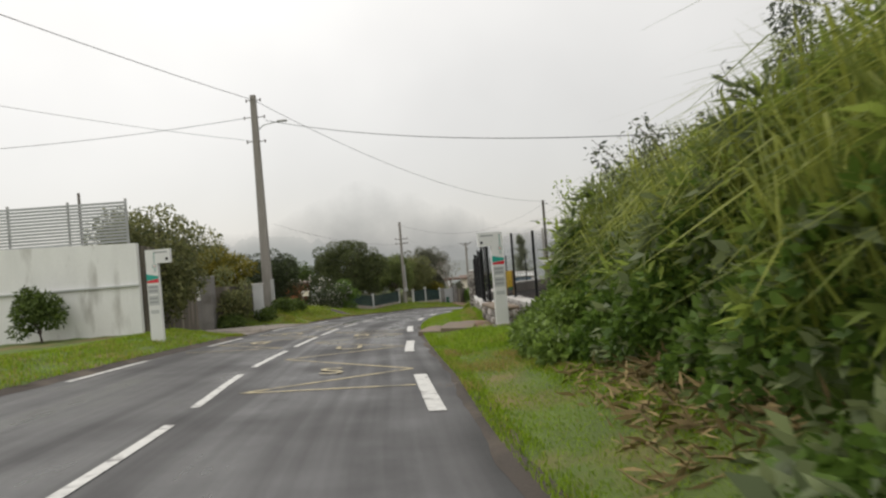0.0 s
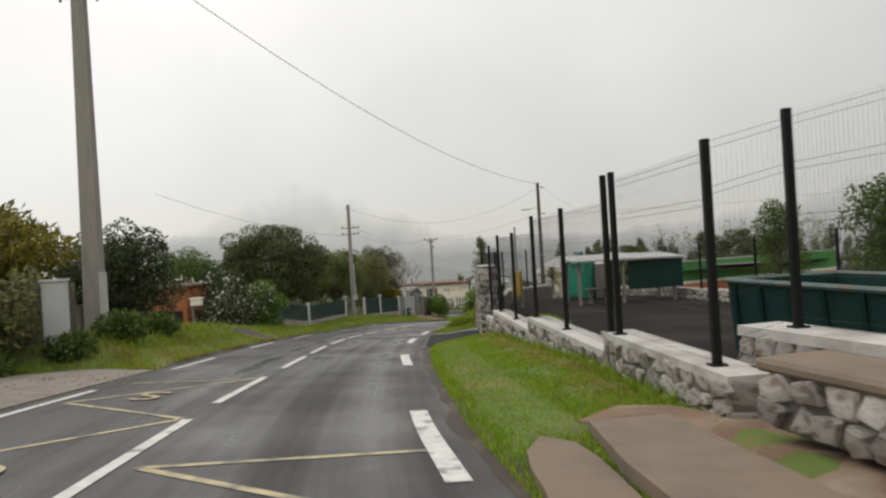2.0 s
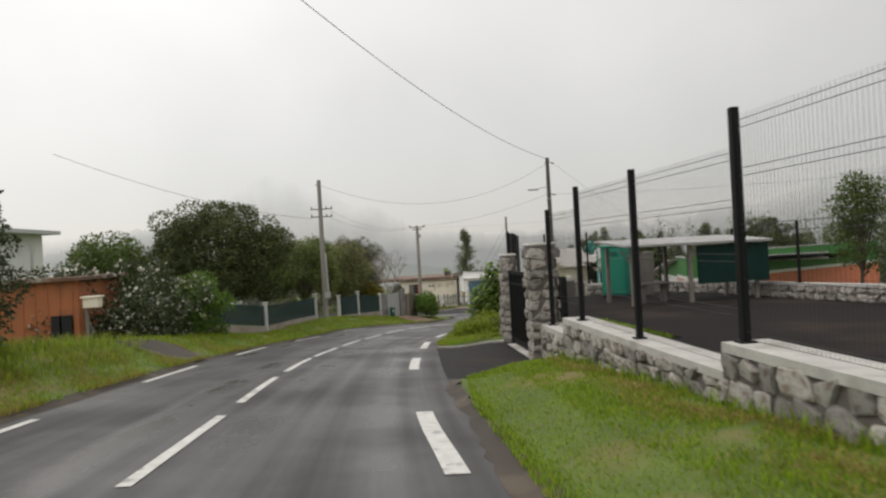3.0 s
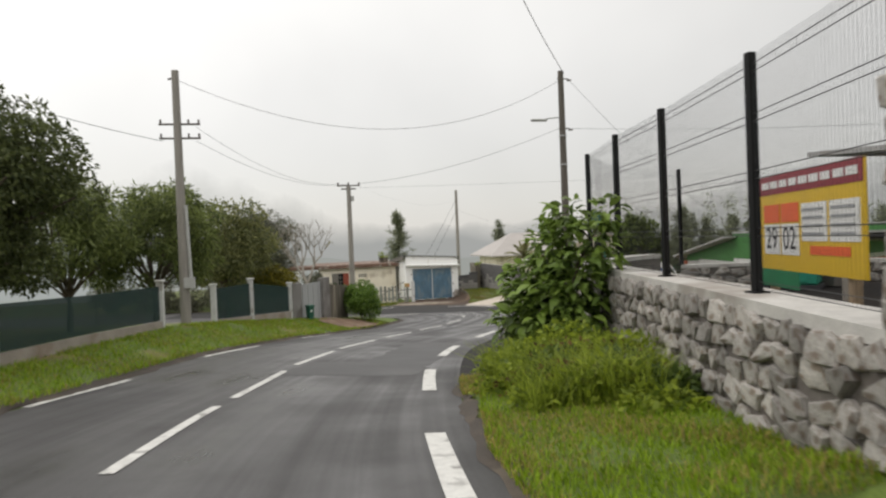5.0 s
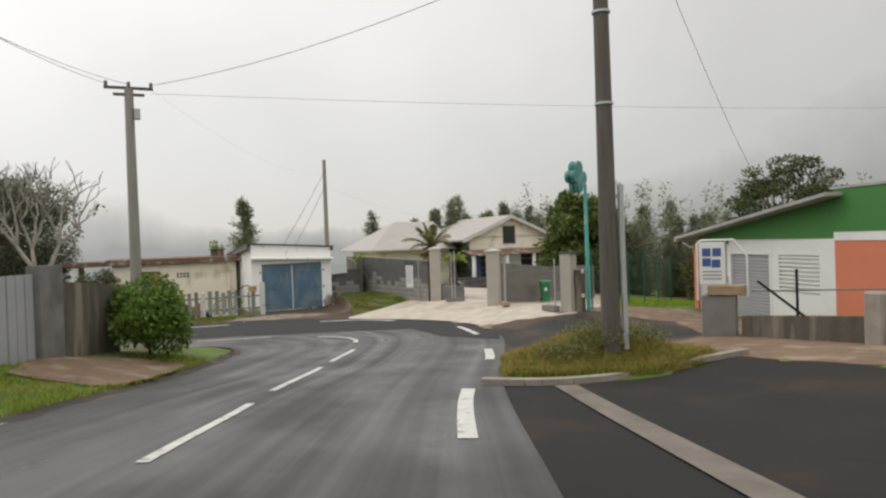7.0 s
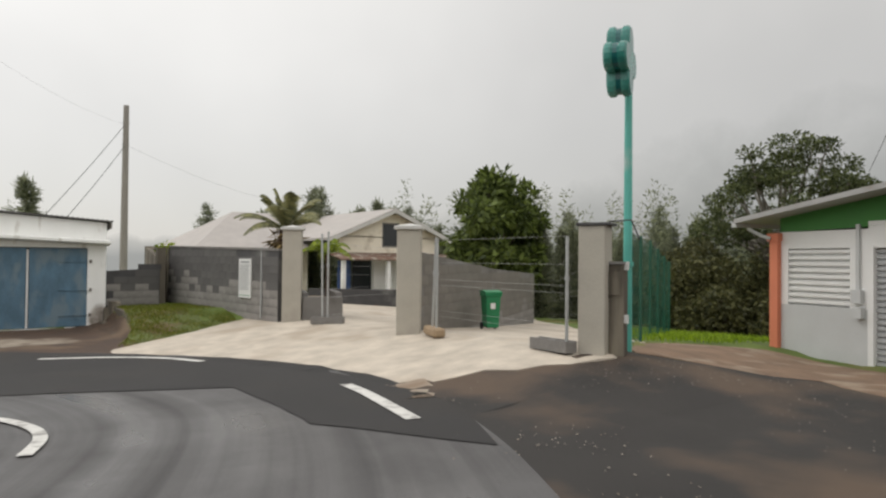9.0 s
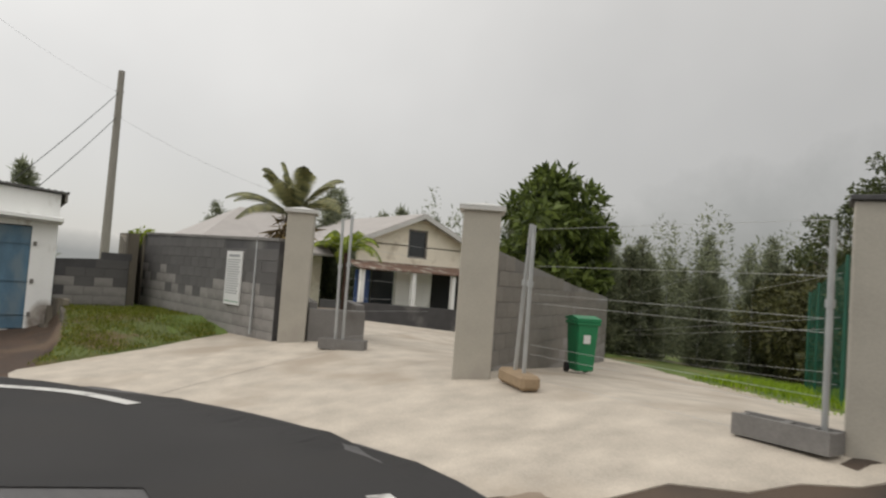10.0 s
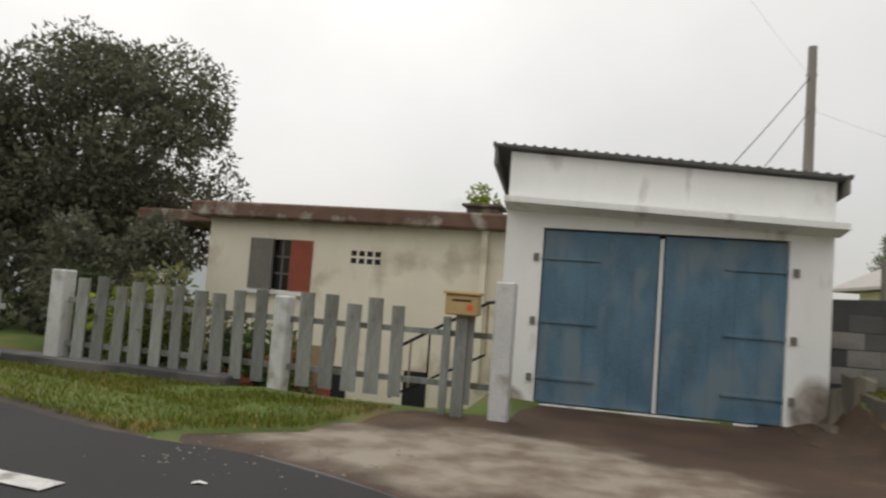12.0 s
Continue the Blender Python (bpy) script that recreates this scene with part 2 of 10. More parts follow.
mat("yard_asphalt", (0.021, 0.018, 0.017), 0.9, 0.7, 0.6, 110, 0.35, stain=(0.04, 0.03, 0.025), stain_amt=0.35, stain_scale=0.35, spec=0.08)
mat("white_line", (0.62, 0.61, 0.58), 0.6, 0.75, 8, 70, 0.1, stain=(0.2, 0.19, 0.18), stain_amt=0.2, stain_scale=5)
mat("yellow_line", (0.5, 0.42, 0.25), 0.6, 0.7, 6, 60, 0.1, stain=(0.16, 0.145, 0.11), stain_amt=0.45, stain_scale=4)
mat("lawn_soil", (0.1, 0.125, 0.028), 0.95, 0.6, 1.6, 40, 0.6, stain=(0.12, 0.075, 0.04), stain_amt=0.42, stain_scale=0.9)
mat("grass_soil", (0.105, 0.15, 0.026), 0.95, 0.55, 1.3, 40, 0.6, stain=(0.19, 0.14, 0.055), stain_amt=0.35, stain_scale=0.6)
mat("sandy_earth", (0.27, 0.2, 0.14), 0.95, 0.7, 1.2, 30, 0.5, stain=(0.42, 0.36, 0.28), stain_amt=0.45, stain_scale=0.45)
mat("edge_earth", (0.065, 0.052, 0.042), 0.95, 0.6, 2, 40, 0.6, stain=(0.11, 0.088, 0.065), stain_amt=0.3, stain_scale=1.5)
mat("wet_earth", (0.15, 0.095, 0.06), 0.9, 0.55, 1.6, 30, 0.6, stain=(0.27, 0.21, 0.155), stain_amt=0.4, stain_scale=0.5)
mat("dirt", (0.20, 0.13, 0.085), 0.95, 0.6, 2, 40, 0.6, stain=(0.28, 0.22, 0.16), stain_amt=0.3, stain_scale=1.5)
mat("gravel", (0.25, 0.22, 0.19), 0.9, 0.7, 3, 60, 0.6, stain=(0.15, 0.12, 0.09), stain_amt=0.3)
mat("pale_concrete", (0.51, 0.45, 0.375), 0.78, 0.7, 2.6, 60, 0.35, stain=(0.36, 0.3, 0.235), stain_amt=0.42, stain_scale=0.8)
mat("sandy_concrete", (0.36, 0.31, 0.25), 0.9, 0.75, 1.6, 40, 0.3, stain=(0.2, 0.14, 0.095), stain_amt=0.5, stain_scale=0.8)
mat("old_concrete", (0.33, 0.29, 0.25), 0.85, 0.7, 2.5, 50, 0.3, stain=(0.22, 0.17, 0.13), stain_amt=0.3)
mat("pillar_render", (0.43, 0.40, 0.345), 0.85, 0.86, 2.5, 60, 0.15, stain=(0.35, 0.32, 0.28), stain_amt=0.2)
mat("pillar_cap", (0.55, 0.54, 0.52), 0.8, 0.85, 3, 60, 0.1)
mat("dark_block", (0.075, 0.073, 0.075), 0.9, 0.7, 2.5, 40, 0.25, stain=(0.17, 0.165, 0.16), stain_amt=0.35, stain_scale=0.9)
mat("block_dark", (0.115, 0.11, 0.108), 0.9, 0.75, 2, 40, 0.2, stain=(0.12, 0.115, 0.11), stain_amt=0.3, stain_scale=0.8, rand=0.1)
mat("block_pale", (0.27, 0.255, 0.24), 0.9, 0.75, 2, 40, 0.2, stain=(0.12, 0.114, 0.11), stain_amt=0.45, stain_scale=0.9, rand=0.1)
mat("block_grey", (0.2, 0.185, 0.165), 0.9, 0.8, 2, 40, 0.2, stain=(0.13, 0.115, 0.1), stain_amt=0.4, stain_scale=0.8, rand=0.08)
mat("grey_block", (0.21, 0.2, 0.19), 0.9, 0.75, 2.5, 40, 0.3, stain=(0.12, 0.11, 0.1), stain_amt=0.3)
mat("mould_block", (0.11, 0.095, 0.075), 0.95, 0.6, 2, 30, 0.3, stain=(0.26, 0.23, 0.18), stain_amt=0.35, streak=(2, 2, 0.3))
mat("white_wall", (0.82, 0.82, 0.80), 0.75, 0.9, 1.5, 40, 0.06, stain=(0.5, 0.49, 0.46), stain_amt=0.2, streak=(1.5, 1.5, 0.4))
mat("grey_paint", (0.5, 0.51, 0.51), 0.7, 0.9, 2, 40, 0.05)
mat("stained_white", (0.89, 0.89, 0.87), 0.8, 0.93, 1.5, 40, 0.05, stain=(0.5, 0.47, 0.42), stain_amt=0.12, stain_scale=1.6, streak=(1.6, 1.6, 0.5))
mat("cream_wall", (0.85, 0.78, 0.65), 0.85, 0.9, 1.4, 40, 0.06, stain=(0.55, 0.48, 0.37), stain_amt=0.25)
for centre_, radii_ in PEEL:
    washed_spot("stained_white", centre_, radii_, (0.55, 0.51, 0.46), (0.22, 0.19, 0.16))
mat("blue_paint", (0.1, 0.187, 0.265), 0.6, 0.6, 2.2, 40, 0.12, stain=(0.16, 0.22, 0.26), stain_amt=0.45, stain_scale=1.7, streak=(1.6, 1.6, 0.8))
mat("rust_roof", (0.17, 0.10, 0.07), 0.85, 0.6, 3, 40, 0.2, stain=(0.4, 0.37, 0.32), stain_amt=0.3, stain_scale=2.5)
mat("dull_sheet", (0.11, 0.108, 0.105), 0.6, 0.8, 1.5, 30, 0.1, stain=(0.07, 0.06, 0.055), stain_amt=0.3)
mat("roof_sheet", (0.36, 0.355, 0.35), 0.5, 0.85, 1.5, 30, 0.1, stain=(0.25, 0.22, 0.19), stain_amt=0.2)
mat("roof_tile", (0.4, 0.37, 0.35), 0.7, 0.85, 1.5, 30, 0.15)
mat("stone", (0.4, 0.375, 0.345), 0.88, 0.55, 6, 45, 0.7, stain=(0.17, 0.13, 0.1), stain_amt=0.35, stain_scale=3.0, rand=0.4)
mat("mortar", (0.155, 0.137, 0.122), 0.95, 0.7, 5, 60, 0.5, stain=(0.13, 0.11, 0.1), stain_amt=0.3)
mat("worn_slab", (0.19, 0.15, 0.11), 0.9, 0.7, 2.5, 50, 0.35, stain=(0.2, 0.145, 0.1), stain_amt=0.4, stain_scale=1.5)
mat("coping", (0.52, 0.50, 0.47), 0.85, 0.75, 4, 50, 0.3, stain=(0.3, 0.27, 0.24), stain_amt=0.3)
mat("black_metal", (0.009, 0.009, 0.0095), 0.7, 0.8, 4, 40, 0.03, spec=0.2)
mat("fence_wire", (0.03, 0.03, 0.032), 0.5, 0.8, 4, 40, 0.0, metal=0.3)
mat("galvanised", (0.48, 0.49, 0.49), 0.45, 0.85, 5, 60, 0.05, metal=0.6)
mat("green_skip", (0.007, 0.034, 0.028), 0.7, 0.7, 2, 30, 0.08, spec=0.15)
mat("skip_rim", (0.1, 0.15, 0.13), 0.6, 0.6, 3, 40, 0.15, stain=(0.16, 0.09, 0.05), stain_amt=0.3)
mat("teal_plastic", (0.012, 0.26, 0.17), 0.45, 0.85, 2, 30, 0.04)
mat("strip_concrete", (0.19, 0.165, 0.14), 0.88, 0.7, 2.5, 50, 0.3, stain=(0.13, 0.11, 0.09), stain_amt=0.35)
mat("green_mesh", (0.008, 0.034, 0.03), 0.8, 0.7, 2, 120, 0.2)
gm = MATS["green_mesh"].node_tree
gm_mix, gm_clear = gm.nodes.new("ShaderNodeMixShader"), gm.nodes.new("ShaderNodeBsdfTransparent")
gm_mix.inputs[0].default_value = 0.22
gm.links.new(gm.nodes["Principled BSDF"].outputs[0], gm_mix.inputs[1])
gm.links.new(gm_clear.outputs[0], gm_mix.inputs[2])
gm.links.new(gm_mix.outputs[0], gm.nodes["Material Output"].inputs[0])
mat("bin_dark", (0.012, 0.09, 0.055), 0.45, 0.8, 3, 40, 0.03)
mat("bin_green", (0.015, 0.20, 0.08), 0.45, 0.8, 3, 40, 0.03)
mat("teal_pole", (0.10, 0.42, 0.36), 0.45, 0.85, 2, 30, 0.03, stain=(0.4, 0.45, 0.43), stain_amt=0.15)
mat("cross_teal", (0.03, 0.2, 0.17), 0.25, 0.75, 3, 30, 0.0, stain=(0.08, 0.3, 0.26), stain_amt=0.3, stain_scale=2)
mat("teal_glass", (0.005, 0.10, 0.10), 0.2, 0.8, 2, 30, 0.0)
mat("building_green", (0.045, 0.19, 0.035), 0.6, 0.9, 1.2, 40, 0.04)
mat("building_orange", (0.62, 0.20, 0.11), 0.7, 0.9, 1.2, 40, 0.05)
mat("shutter_metal", (0.42, 0.43, 0.44), 0.45, 0.9, 1.5, 40, 0.03, metal=0.2)
mat("concrete_pole", (0.29, 0.27, 0.245), 0.9, 0.75, 4, 50, 0.2, streak=(2, 2, 0.3))
mat("wood_pole", (0.12, 0.105, 0.09), 0.9, 0.65, 6, 50, 0.3, streak=(3, 3, 0.2))
mat("grey_duct", (0.45, 0.45, 0.44), 0.6, 0.85, 4, 40, 0.05)
mat("cable", (0.03, 0.03, 0.03), 0.6, 0.8, 5, 40, 0.0)
mat("porcelain", (0.12, 0.1, 0.09), 0.3, 0.8, 5, 40, 0.0)
mat("grey_picket", (0.33, 0.345, 0.33), 0.85, 0.45, 4, 40, 0.35, stain=(0.13, 0.12, 0.085), stain_amt=0.62, rand=0.28, streak=(3, 3, 0.4))
mat("worn_white_post", (0.62, 0.62, 0.61), 0.85, 0.8, 3, 40, 0.15, stain=(0.33, 0.31, 0.28), stain_amt=0.3, stain_scale=3)
mat("sign_white", (0.74, 0.74, 0.73), 0.4, 0.93, 2, 40, 0.02)
mat("sign_red", (0.62, 0.03, 0.05), 0.4, 0.9, 2, 40, 0.0)
mat("sign_teal", (0.02, 0.33, 0.27), 0.4, 0.9, 2, 40, 0.0)
mat("sign_yellow", (0.68, 0.44, 0.02), 0.45, 0.9, 2, 40, 0.0)
mat("sign_maroon", (0.25, 0.02, 0.035), 0.45, 0.9, 2, 40, 0.0)
mat("sign_orange", (0.75, 0.12, 0.03), 0.45, 0.9, 2, 40, 0.0)
mat("ink", (0.03, 0.03, 0.035), 0.6, 0.9, 2, 40, 0.0)
mat("grey_ink", (0.32, 0.33, 0.34), 0.6, 0.9, 2, 40, 0.0)
mat("sign_blue", (0.05, 0.1, 0.26), 0.5, 0.9, 2, 40, 0.0)
mat("mailbox_yellow", (0.5, 0.36, 0.16), 0.5, 0.8, 4, 40, 0.05)
mat("brick_red", (0.30, 0.075, 0.045), 0.8, 0.8, 4, 40, 0.1)
mat("grey_wood", (0.20, 0.185, 0.165), 0.85, 0.7, 4, 40, 0.15, streak=(1, 1, 0.3))
mat("dark_glass", (0.02, 0.023, 0.026), 0.12, 0.8, 2, 30, 0.0)
# near-black colour that stands in for the shade inside openings
mat("dark_inside", (0.02, 0.02, 0.022), 0.9, 0.8, 2, 30, 0.0)
mat("orange_hut", (0.42, 0.15, 0.065), 0.8, 0.8, 2, 40, 0.08, stain=(0.25, 0.11, 0.06), stain_amt=0.3)
mat("bark", (0.11, 0.085, 0.065), 0.95, 0.6, 6, 50, 0.5, streak=(2, 2, 0.4))
mat("pale_bark", (0.26, 0.235, 0.2), 0.9, 0.7, 6, 50, 0.4)
mat("palm_fibre", (0.10, 0.058, 0.04), 0.95, 0.6, 8, 60, 0.5)
mat("rough_timber", (0.33, 0.24, 0.15), 0.85, 0.7, 5, 50, 0.2)
mat("dry_straw", (0.30, 0.22, 0.10), 0.95, 0.6, 4, 50, 0.2, island=0.35)
leaf_mat("grass_blade", (0.19, 0.32, 0.02), 0.4, 0.42, 0.25, 0.6)
leaf_mat("dry_grass", (0.3, 0.25, 0.085), 0.4, 0.4, 0.1, 0.6)
leaf_mat("tall_grass", (0.23, 0.3, 0.075), 0.4, 0.4, 0.3, 0.55)
leaf_mat("weed_leaf", (0.2, 0.29, 0.04), 0.5, 0.45, 0.3, 0.5)
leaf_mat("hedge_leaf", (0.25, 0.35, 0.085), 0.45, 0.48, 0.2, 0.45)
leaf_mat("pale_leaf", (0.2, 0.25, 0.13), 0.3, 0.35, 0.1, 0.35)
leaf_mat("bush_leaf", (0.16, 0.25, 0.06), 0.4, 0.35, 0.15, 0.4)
# greyed and paled leaf colour that stands in for haze
leaf_mat("dusky_leaf", (0.13, 0.14, 0.105), 0.35, 0.42, 0.1, 0.5)
leaf_mat("misty_leaf", (0.15, 0.2, 0.08), 0.55, 0.5, 0.2, 0.5)
leaf_mat("dome_leaf", (0.085, 0.11, 0.045), 0.4, 0.3, 0.15, 0.5)
leaf_mat("broad_leaf", (0.1, 0.145, 0.045), 0.6, 0.35, 0.2, 0.4)
leaf_mat("pine_leaf", (0.08, 0.105, 0.048), 0.45, 0.35, 0.2, 0.5)
leaf_mat("thicket_leaf", (0.082, 0.092, 0.042), 0.45, 0.3, 0.2, 0.5)
leaf_mat("dark_leaf", (0.06, 0.08, 0.04), 0.35, 0.25, 0.1, 0.5)
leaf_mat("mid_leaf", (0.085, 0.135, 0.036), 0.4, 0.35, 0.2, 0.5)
leaf_mat("olive_leaf", (0.165, 0.2, 0.095), 0.4, 0.48, 0.3, 0.5)
leaf_mat("yellow_leaf", (0.16, 0.17, 0.03), 0.4, 0.35, 0.4, 0.5)
leaf_mat("bright_leaf", (0.11, 0.2, 0.04), 0.35, 0.35, 0.2, 0.4)
leaf_mat("grey_leaf", (0.11, 0.13, 0.10), 0.3, 0.3, 0.1, 0.6)
# paler than the real foliage: the mist is put into the leaf colour
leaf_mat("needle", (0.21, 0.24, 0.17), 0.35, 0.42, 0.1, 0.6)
leaf_mat("palm_leaf", (0.2, 0.22, 0.12), 0.4, 0.3, 0.2, 0.45)
leaf_mat("lawn_blade", (0.12, 0.155, 0.018), 0.4, 0.42, 0.2, 0.5)
leaf_mat("withered_leaf", (0.13, 0.09, 0.045), 0.5, 0.3, 0.2, 0.6)
leaf_mat("white_petal", (0.6, 0.58, 0.54), 0.2, 0.3, 0.0, 0.6)
leaf_mat("red_petal", (0.4, 0.06, 0.07), 0.3, 0.3, 0.0, 0.6)


# ---- building helpers ----
def link(name, me, material, parent=None, label="", at=None):
    if material:
        me.materials.append(MATS[material])
    ob = new(name, me)
    if parent:
        ob.parent = parent
    if at is not None:
        ob.matrix_basis = at
    if label:
        ob["label"] = label
    return ob


def part(name, bm, material, parent=None, label="", at=None, smooth=False):
    """One mesh object from a bmesh, under a thing or a part."""
    me = bpy.data.meshes.new(name)
    bm.normal_update()
    bm.to_mesh(me)
    bm.free()
    if smooth:
        me.polygons.foreach_set("use_smooth", [True] * len(me.polygons))
    return link(name, me, material, parent, label, at)


def thing(name, m, label, category, group="", kind=""):
    ob = new(name)
    ob.empty_display_size = 0.2
    ob.matrix_basis = m
    return tagged(ob, label, category, group, kind)


def box(bm, x0, y0, z0, x1, y1, z1, bevel=0.0):
    """A box between two corners, with eased edges if wanted."""
    vs = [bm.verts.new((x, y, z)) for z in (z0, z1) for y in (y0, y1) for x in (x0, x1)]
    fs = [bm.faces.new([vs[i] for i in q]) for q in ((0, 2, 3, 1), (4, 5, 7, 6), (0, 1, 5, 4), (2, 6, 7, 3), (0, 4, 6, 2), (1, 3, 7, 5))]
    if bevel:
        bmesh.ops.bevel(bm, geom=list({e for f in fs for e in f.edges}), offset=bevel, segments=1, affect="EDGES")
    return bm


def boxes(*specs, bevel=0.0):
    bm = bmesh.new()
    for s in specs:
        box(bm, *s, bevel=bevel)
    return bm


def tube(bm, pts, r, n=6, cap=True):
    """A round bar along points; r is one radius or one for each point."""
    pts = [Vector(p) for p in pts]
    rs = r if isinstance(r, (list, tuple)) else [r] * len(pts)
    rings = []
    for i, p in enumerate(pts):
        d = (pts[min(i + 1, len(pts) - 1)] - pts[max(i - 1, 0)]).normalized()
        side = d.cross(Vector((0, 0, 1)))
        side = Vector((1, 0, 0)) if side.length < 1e-3 else side.normalized()
        up = side.cross(d)
        rings.append([bm.verts.new(p + rs[i] * (math.cos(a) * side + math.sin(a) * up)) for a in (2 * math.pi * k / n for k in range(n))])
    for a, b in zip(rings, rings[1:]):
        for k in range(n):
            bm.faces.new((a[k], a[(k + 1) % n], b[(k + 1) % n], b[k]))
    if cap:
        bm.faces.new(rings[0][::-1]), bm.faces.new(rings[-1])
    return bm


def rod(pts, r, n=6):
    return tube(bmesh.new(), pts, r, n)


def prism(bm, outline, z0, z1):
    """An upright block on an outline."""
    lo = [bm.verts.new((x, y, z0)) for x, y in outline]
    hi = [bm.verts.new((x, y, z1)) for x, y in outline]
    bm.faces.new(lo[::-1]), bm.faces.new(hi)
    for i in range(len(outline)):
        j = (i + 1) % len(outline)
        bm.faces.new((lo[i], lo[j], hi[j], hi[i]))
    return bm


def extrude_x(outline, x0, x1):
    """A block whose section in y and z is the outline."""
    bm = bmesh.new()
    a = [bm.verts.new((x0, y, z)) for y, z in outline]
    b = [bm.verts.new((x1, y, z)) for y, z in outline]
    bm.faces.new(a), bm.faces.new(b[::-1])
    for i in range(len(outline)):
        j = (i + 1) % len(outline)
        bm.faces.new((a[j], a[i], b[i], b[j]))
    bmesh.ops.recalc_face_normals(bm, faces=bm.faces)
    return bm


def fast_mesh(name, verts, faces):
    """A mesh from arrays of corners and of faces that all have as many corners."""
    me = bpy.data.meshes.new(name)
    verts, faces = np.asarray(verts, np.float32), np.asarray(faces, np.int32)
    k = faces.shape[1]
    me.vertices.add(len(verts)), me.loops.add(faces.size), me.polygons.add(len(faces))
    me.vertices.foreach_set("co", verts.ravel())
    me.loops.foreach_set("vertex_index", faces.ravel())
    me.polygons.foreach_set("loop_start", np.arange(0, faces.size, k, dtype=np.int32))
    me.update(calc_edges=True)
    return me


# ---- the lie of the land ----
GY = [-60, -2.1, 5.9, 13.8, 22.1, 37.7, 45.6, 49.1, 61.4, 65.8, 70, 75.8, 84, 100, 140]
GZ = [4.0, 0.58, 0.13, -0.31, -0.78, -1.96, -2.6, -2.93, -4.05, -4.40, -4.54, -4.72, -4.8, -5.0, -5.6]
PY = [-60, -2.1, 5.9, 13.8, 22.1, 35.9, 41.6, 45.6, 49.1, 61.4, 65.8, 70, 75.8]
PX = [20, 2.56, 1.23, 0.2, -0.46, -0.56, -0.17, 0.34, 1.0, 5.4, 7.6, 9.15, 7.5]


def step(v, a, b):
    t = np.clip((np.asarray(v, float) - a) / (b - a), 0, 1)
    return t * t * (3 - 2 * t)


def gz(x, y):
    """The height of road and yards: falling along the way, banked up to the outside of the bend."""
    x, y = np.asarray(x, float), np.asarray(y, float)
    z = np.interp(y, GY, GZ) + np.interp(y, [-60, 47, 53, 59, 64, 70, 200], [0.04, 0.04, 0.06, 0.06, 0.035, 0, 0]) * np.clip(np.interp(y, PY, PX) - x, -4, 6)
    far = step(y, 66.5, 69.5)
    foot = np.interp(y, [70, 73, 76, 78], [11.5, 11.3, 10.3, 9.2])
    yard = 0.43 * np.clip((x - foot) / (13.6 - foot), 0, 1) * step(y, 66.8, 71.2)
    cut = 9.58 + 0.32 * step(y, 80.0, 83.2)
    lawn = 0.5 * step(x, cut, cut + 0.34) * np.clip((y - 78.4) / 3.4, 0, 1)
    z = z + np.maximum(yard, lawn) - far * 0.075 * np.clip(x - 14.3, 0, 40)
    # level entry of the playground gate
    entry = step(x, 0.8, 2.5) * step(y, 34.2, 35.4) * (1 - step(y, 40.5, 41.6))
    return z + (-2.11 - z) * entry


LEFT = [(-1.2, -15), (-3.6, 0), (-4.4, 8), (-4.75, 14), (-4.9, 20), (-5.0, 26), (-5.08, 32), (-5.0, 38), (-4.5, 43.5), (-3.75, 48.5), (-2.7, 53.5), (-1.3, 57.5), (0.4, 62), (1.8, 65.2), (3.1, 68),
        (3.75, 69.6), (4.05, 70.5), (3.9, 71.4), (3.2, 72.4), (1.5, 73.6), (0.1, 74.18), (-1.4, 74.76), (-3, 75.3), (-12, 78), (-28, 82)]
RIGHT = [(6.8, -15), (3.25, 0), (2.12, 8), (1.3, 14), (0.65, 20), (0.42, 26), (0.4, 32), (0.62, 38), (1.0, 43.5), (1.95, 48.5), (3.3, 53.5), (5.0, 57.5), (7.1, 62), (9.0, 65.4), (10.6, 68.4),
         (11.45, 71.2), (11.35, 73.4), (10.6, 75.7), (9.45, 77.4), (7.6, 78.95), (6.3, 79.75), (5.27, 80.15), (4.1, 80.25), (-8, 84), (-24, 89)]


def smooth_line(pts, per):
    """More points along a line, rounded through the given ones."""
    out, p = [], [np.array(q, float) for q in pts]
    for i in range(len(p) - 1):
        a, b, c, d = p[max(i - 1, 0)], p[i], p[i + 1], p[min(i + 2, len(p) - 1)]
        for k in range(per):
            t = k / per
            out.append(0.5 * (2 * b + (c - a) * t + (2 * a - 5 * b + 4 * c - d) * t * t + (3 * b - a - 3 * c + d) * t ** 3))
    return np.array(out + [p[-1]])


LE, RE = smooth_line(LEFT, 8), smooth_line(RIGHT, 8)


def edge_gap(x, y, line):
    """Distance from points to a line."""
    best = np.full(x.shape, 1e9)
    for a, b in zip(line, line[1:]):
        d = b - a
        t = np.clip(((x - a[0]) * d[0] + (y - a[1]) * d[1]) / (d @ d), 0, 1)
        best = np.minimum(best, np.hypot(x - a[0] - t * d[0], y - a[1] - t * d[1]))
    return best


def inside(x, y, poly):
    res = np.zeros(x.shape, bool)
    for (x0, y0), (x1, y1) in zip(poly, np.roll(poly, -1, 0)):
        if y0 != y1:
            res ^= ((y0 > y) != (y1 > y)) & (x < (x1 - x0) * (y - y0) / (y1 - y0) + x0)
    return res


ROAD_OUTLINE = np.concatenate([LE, RE[::-1]])
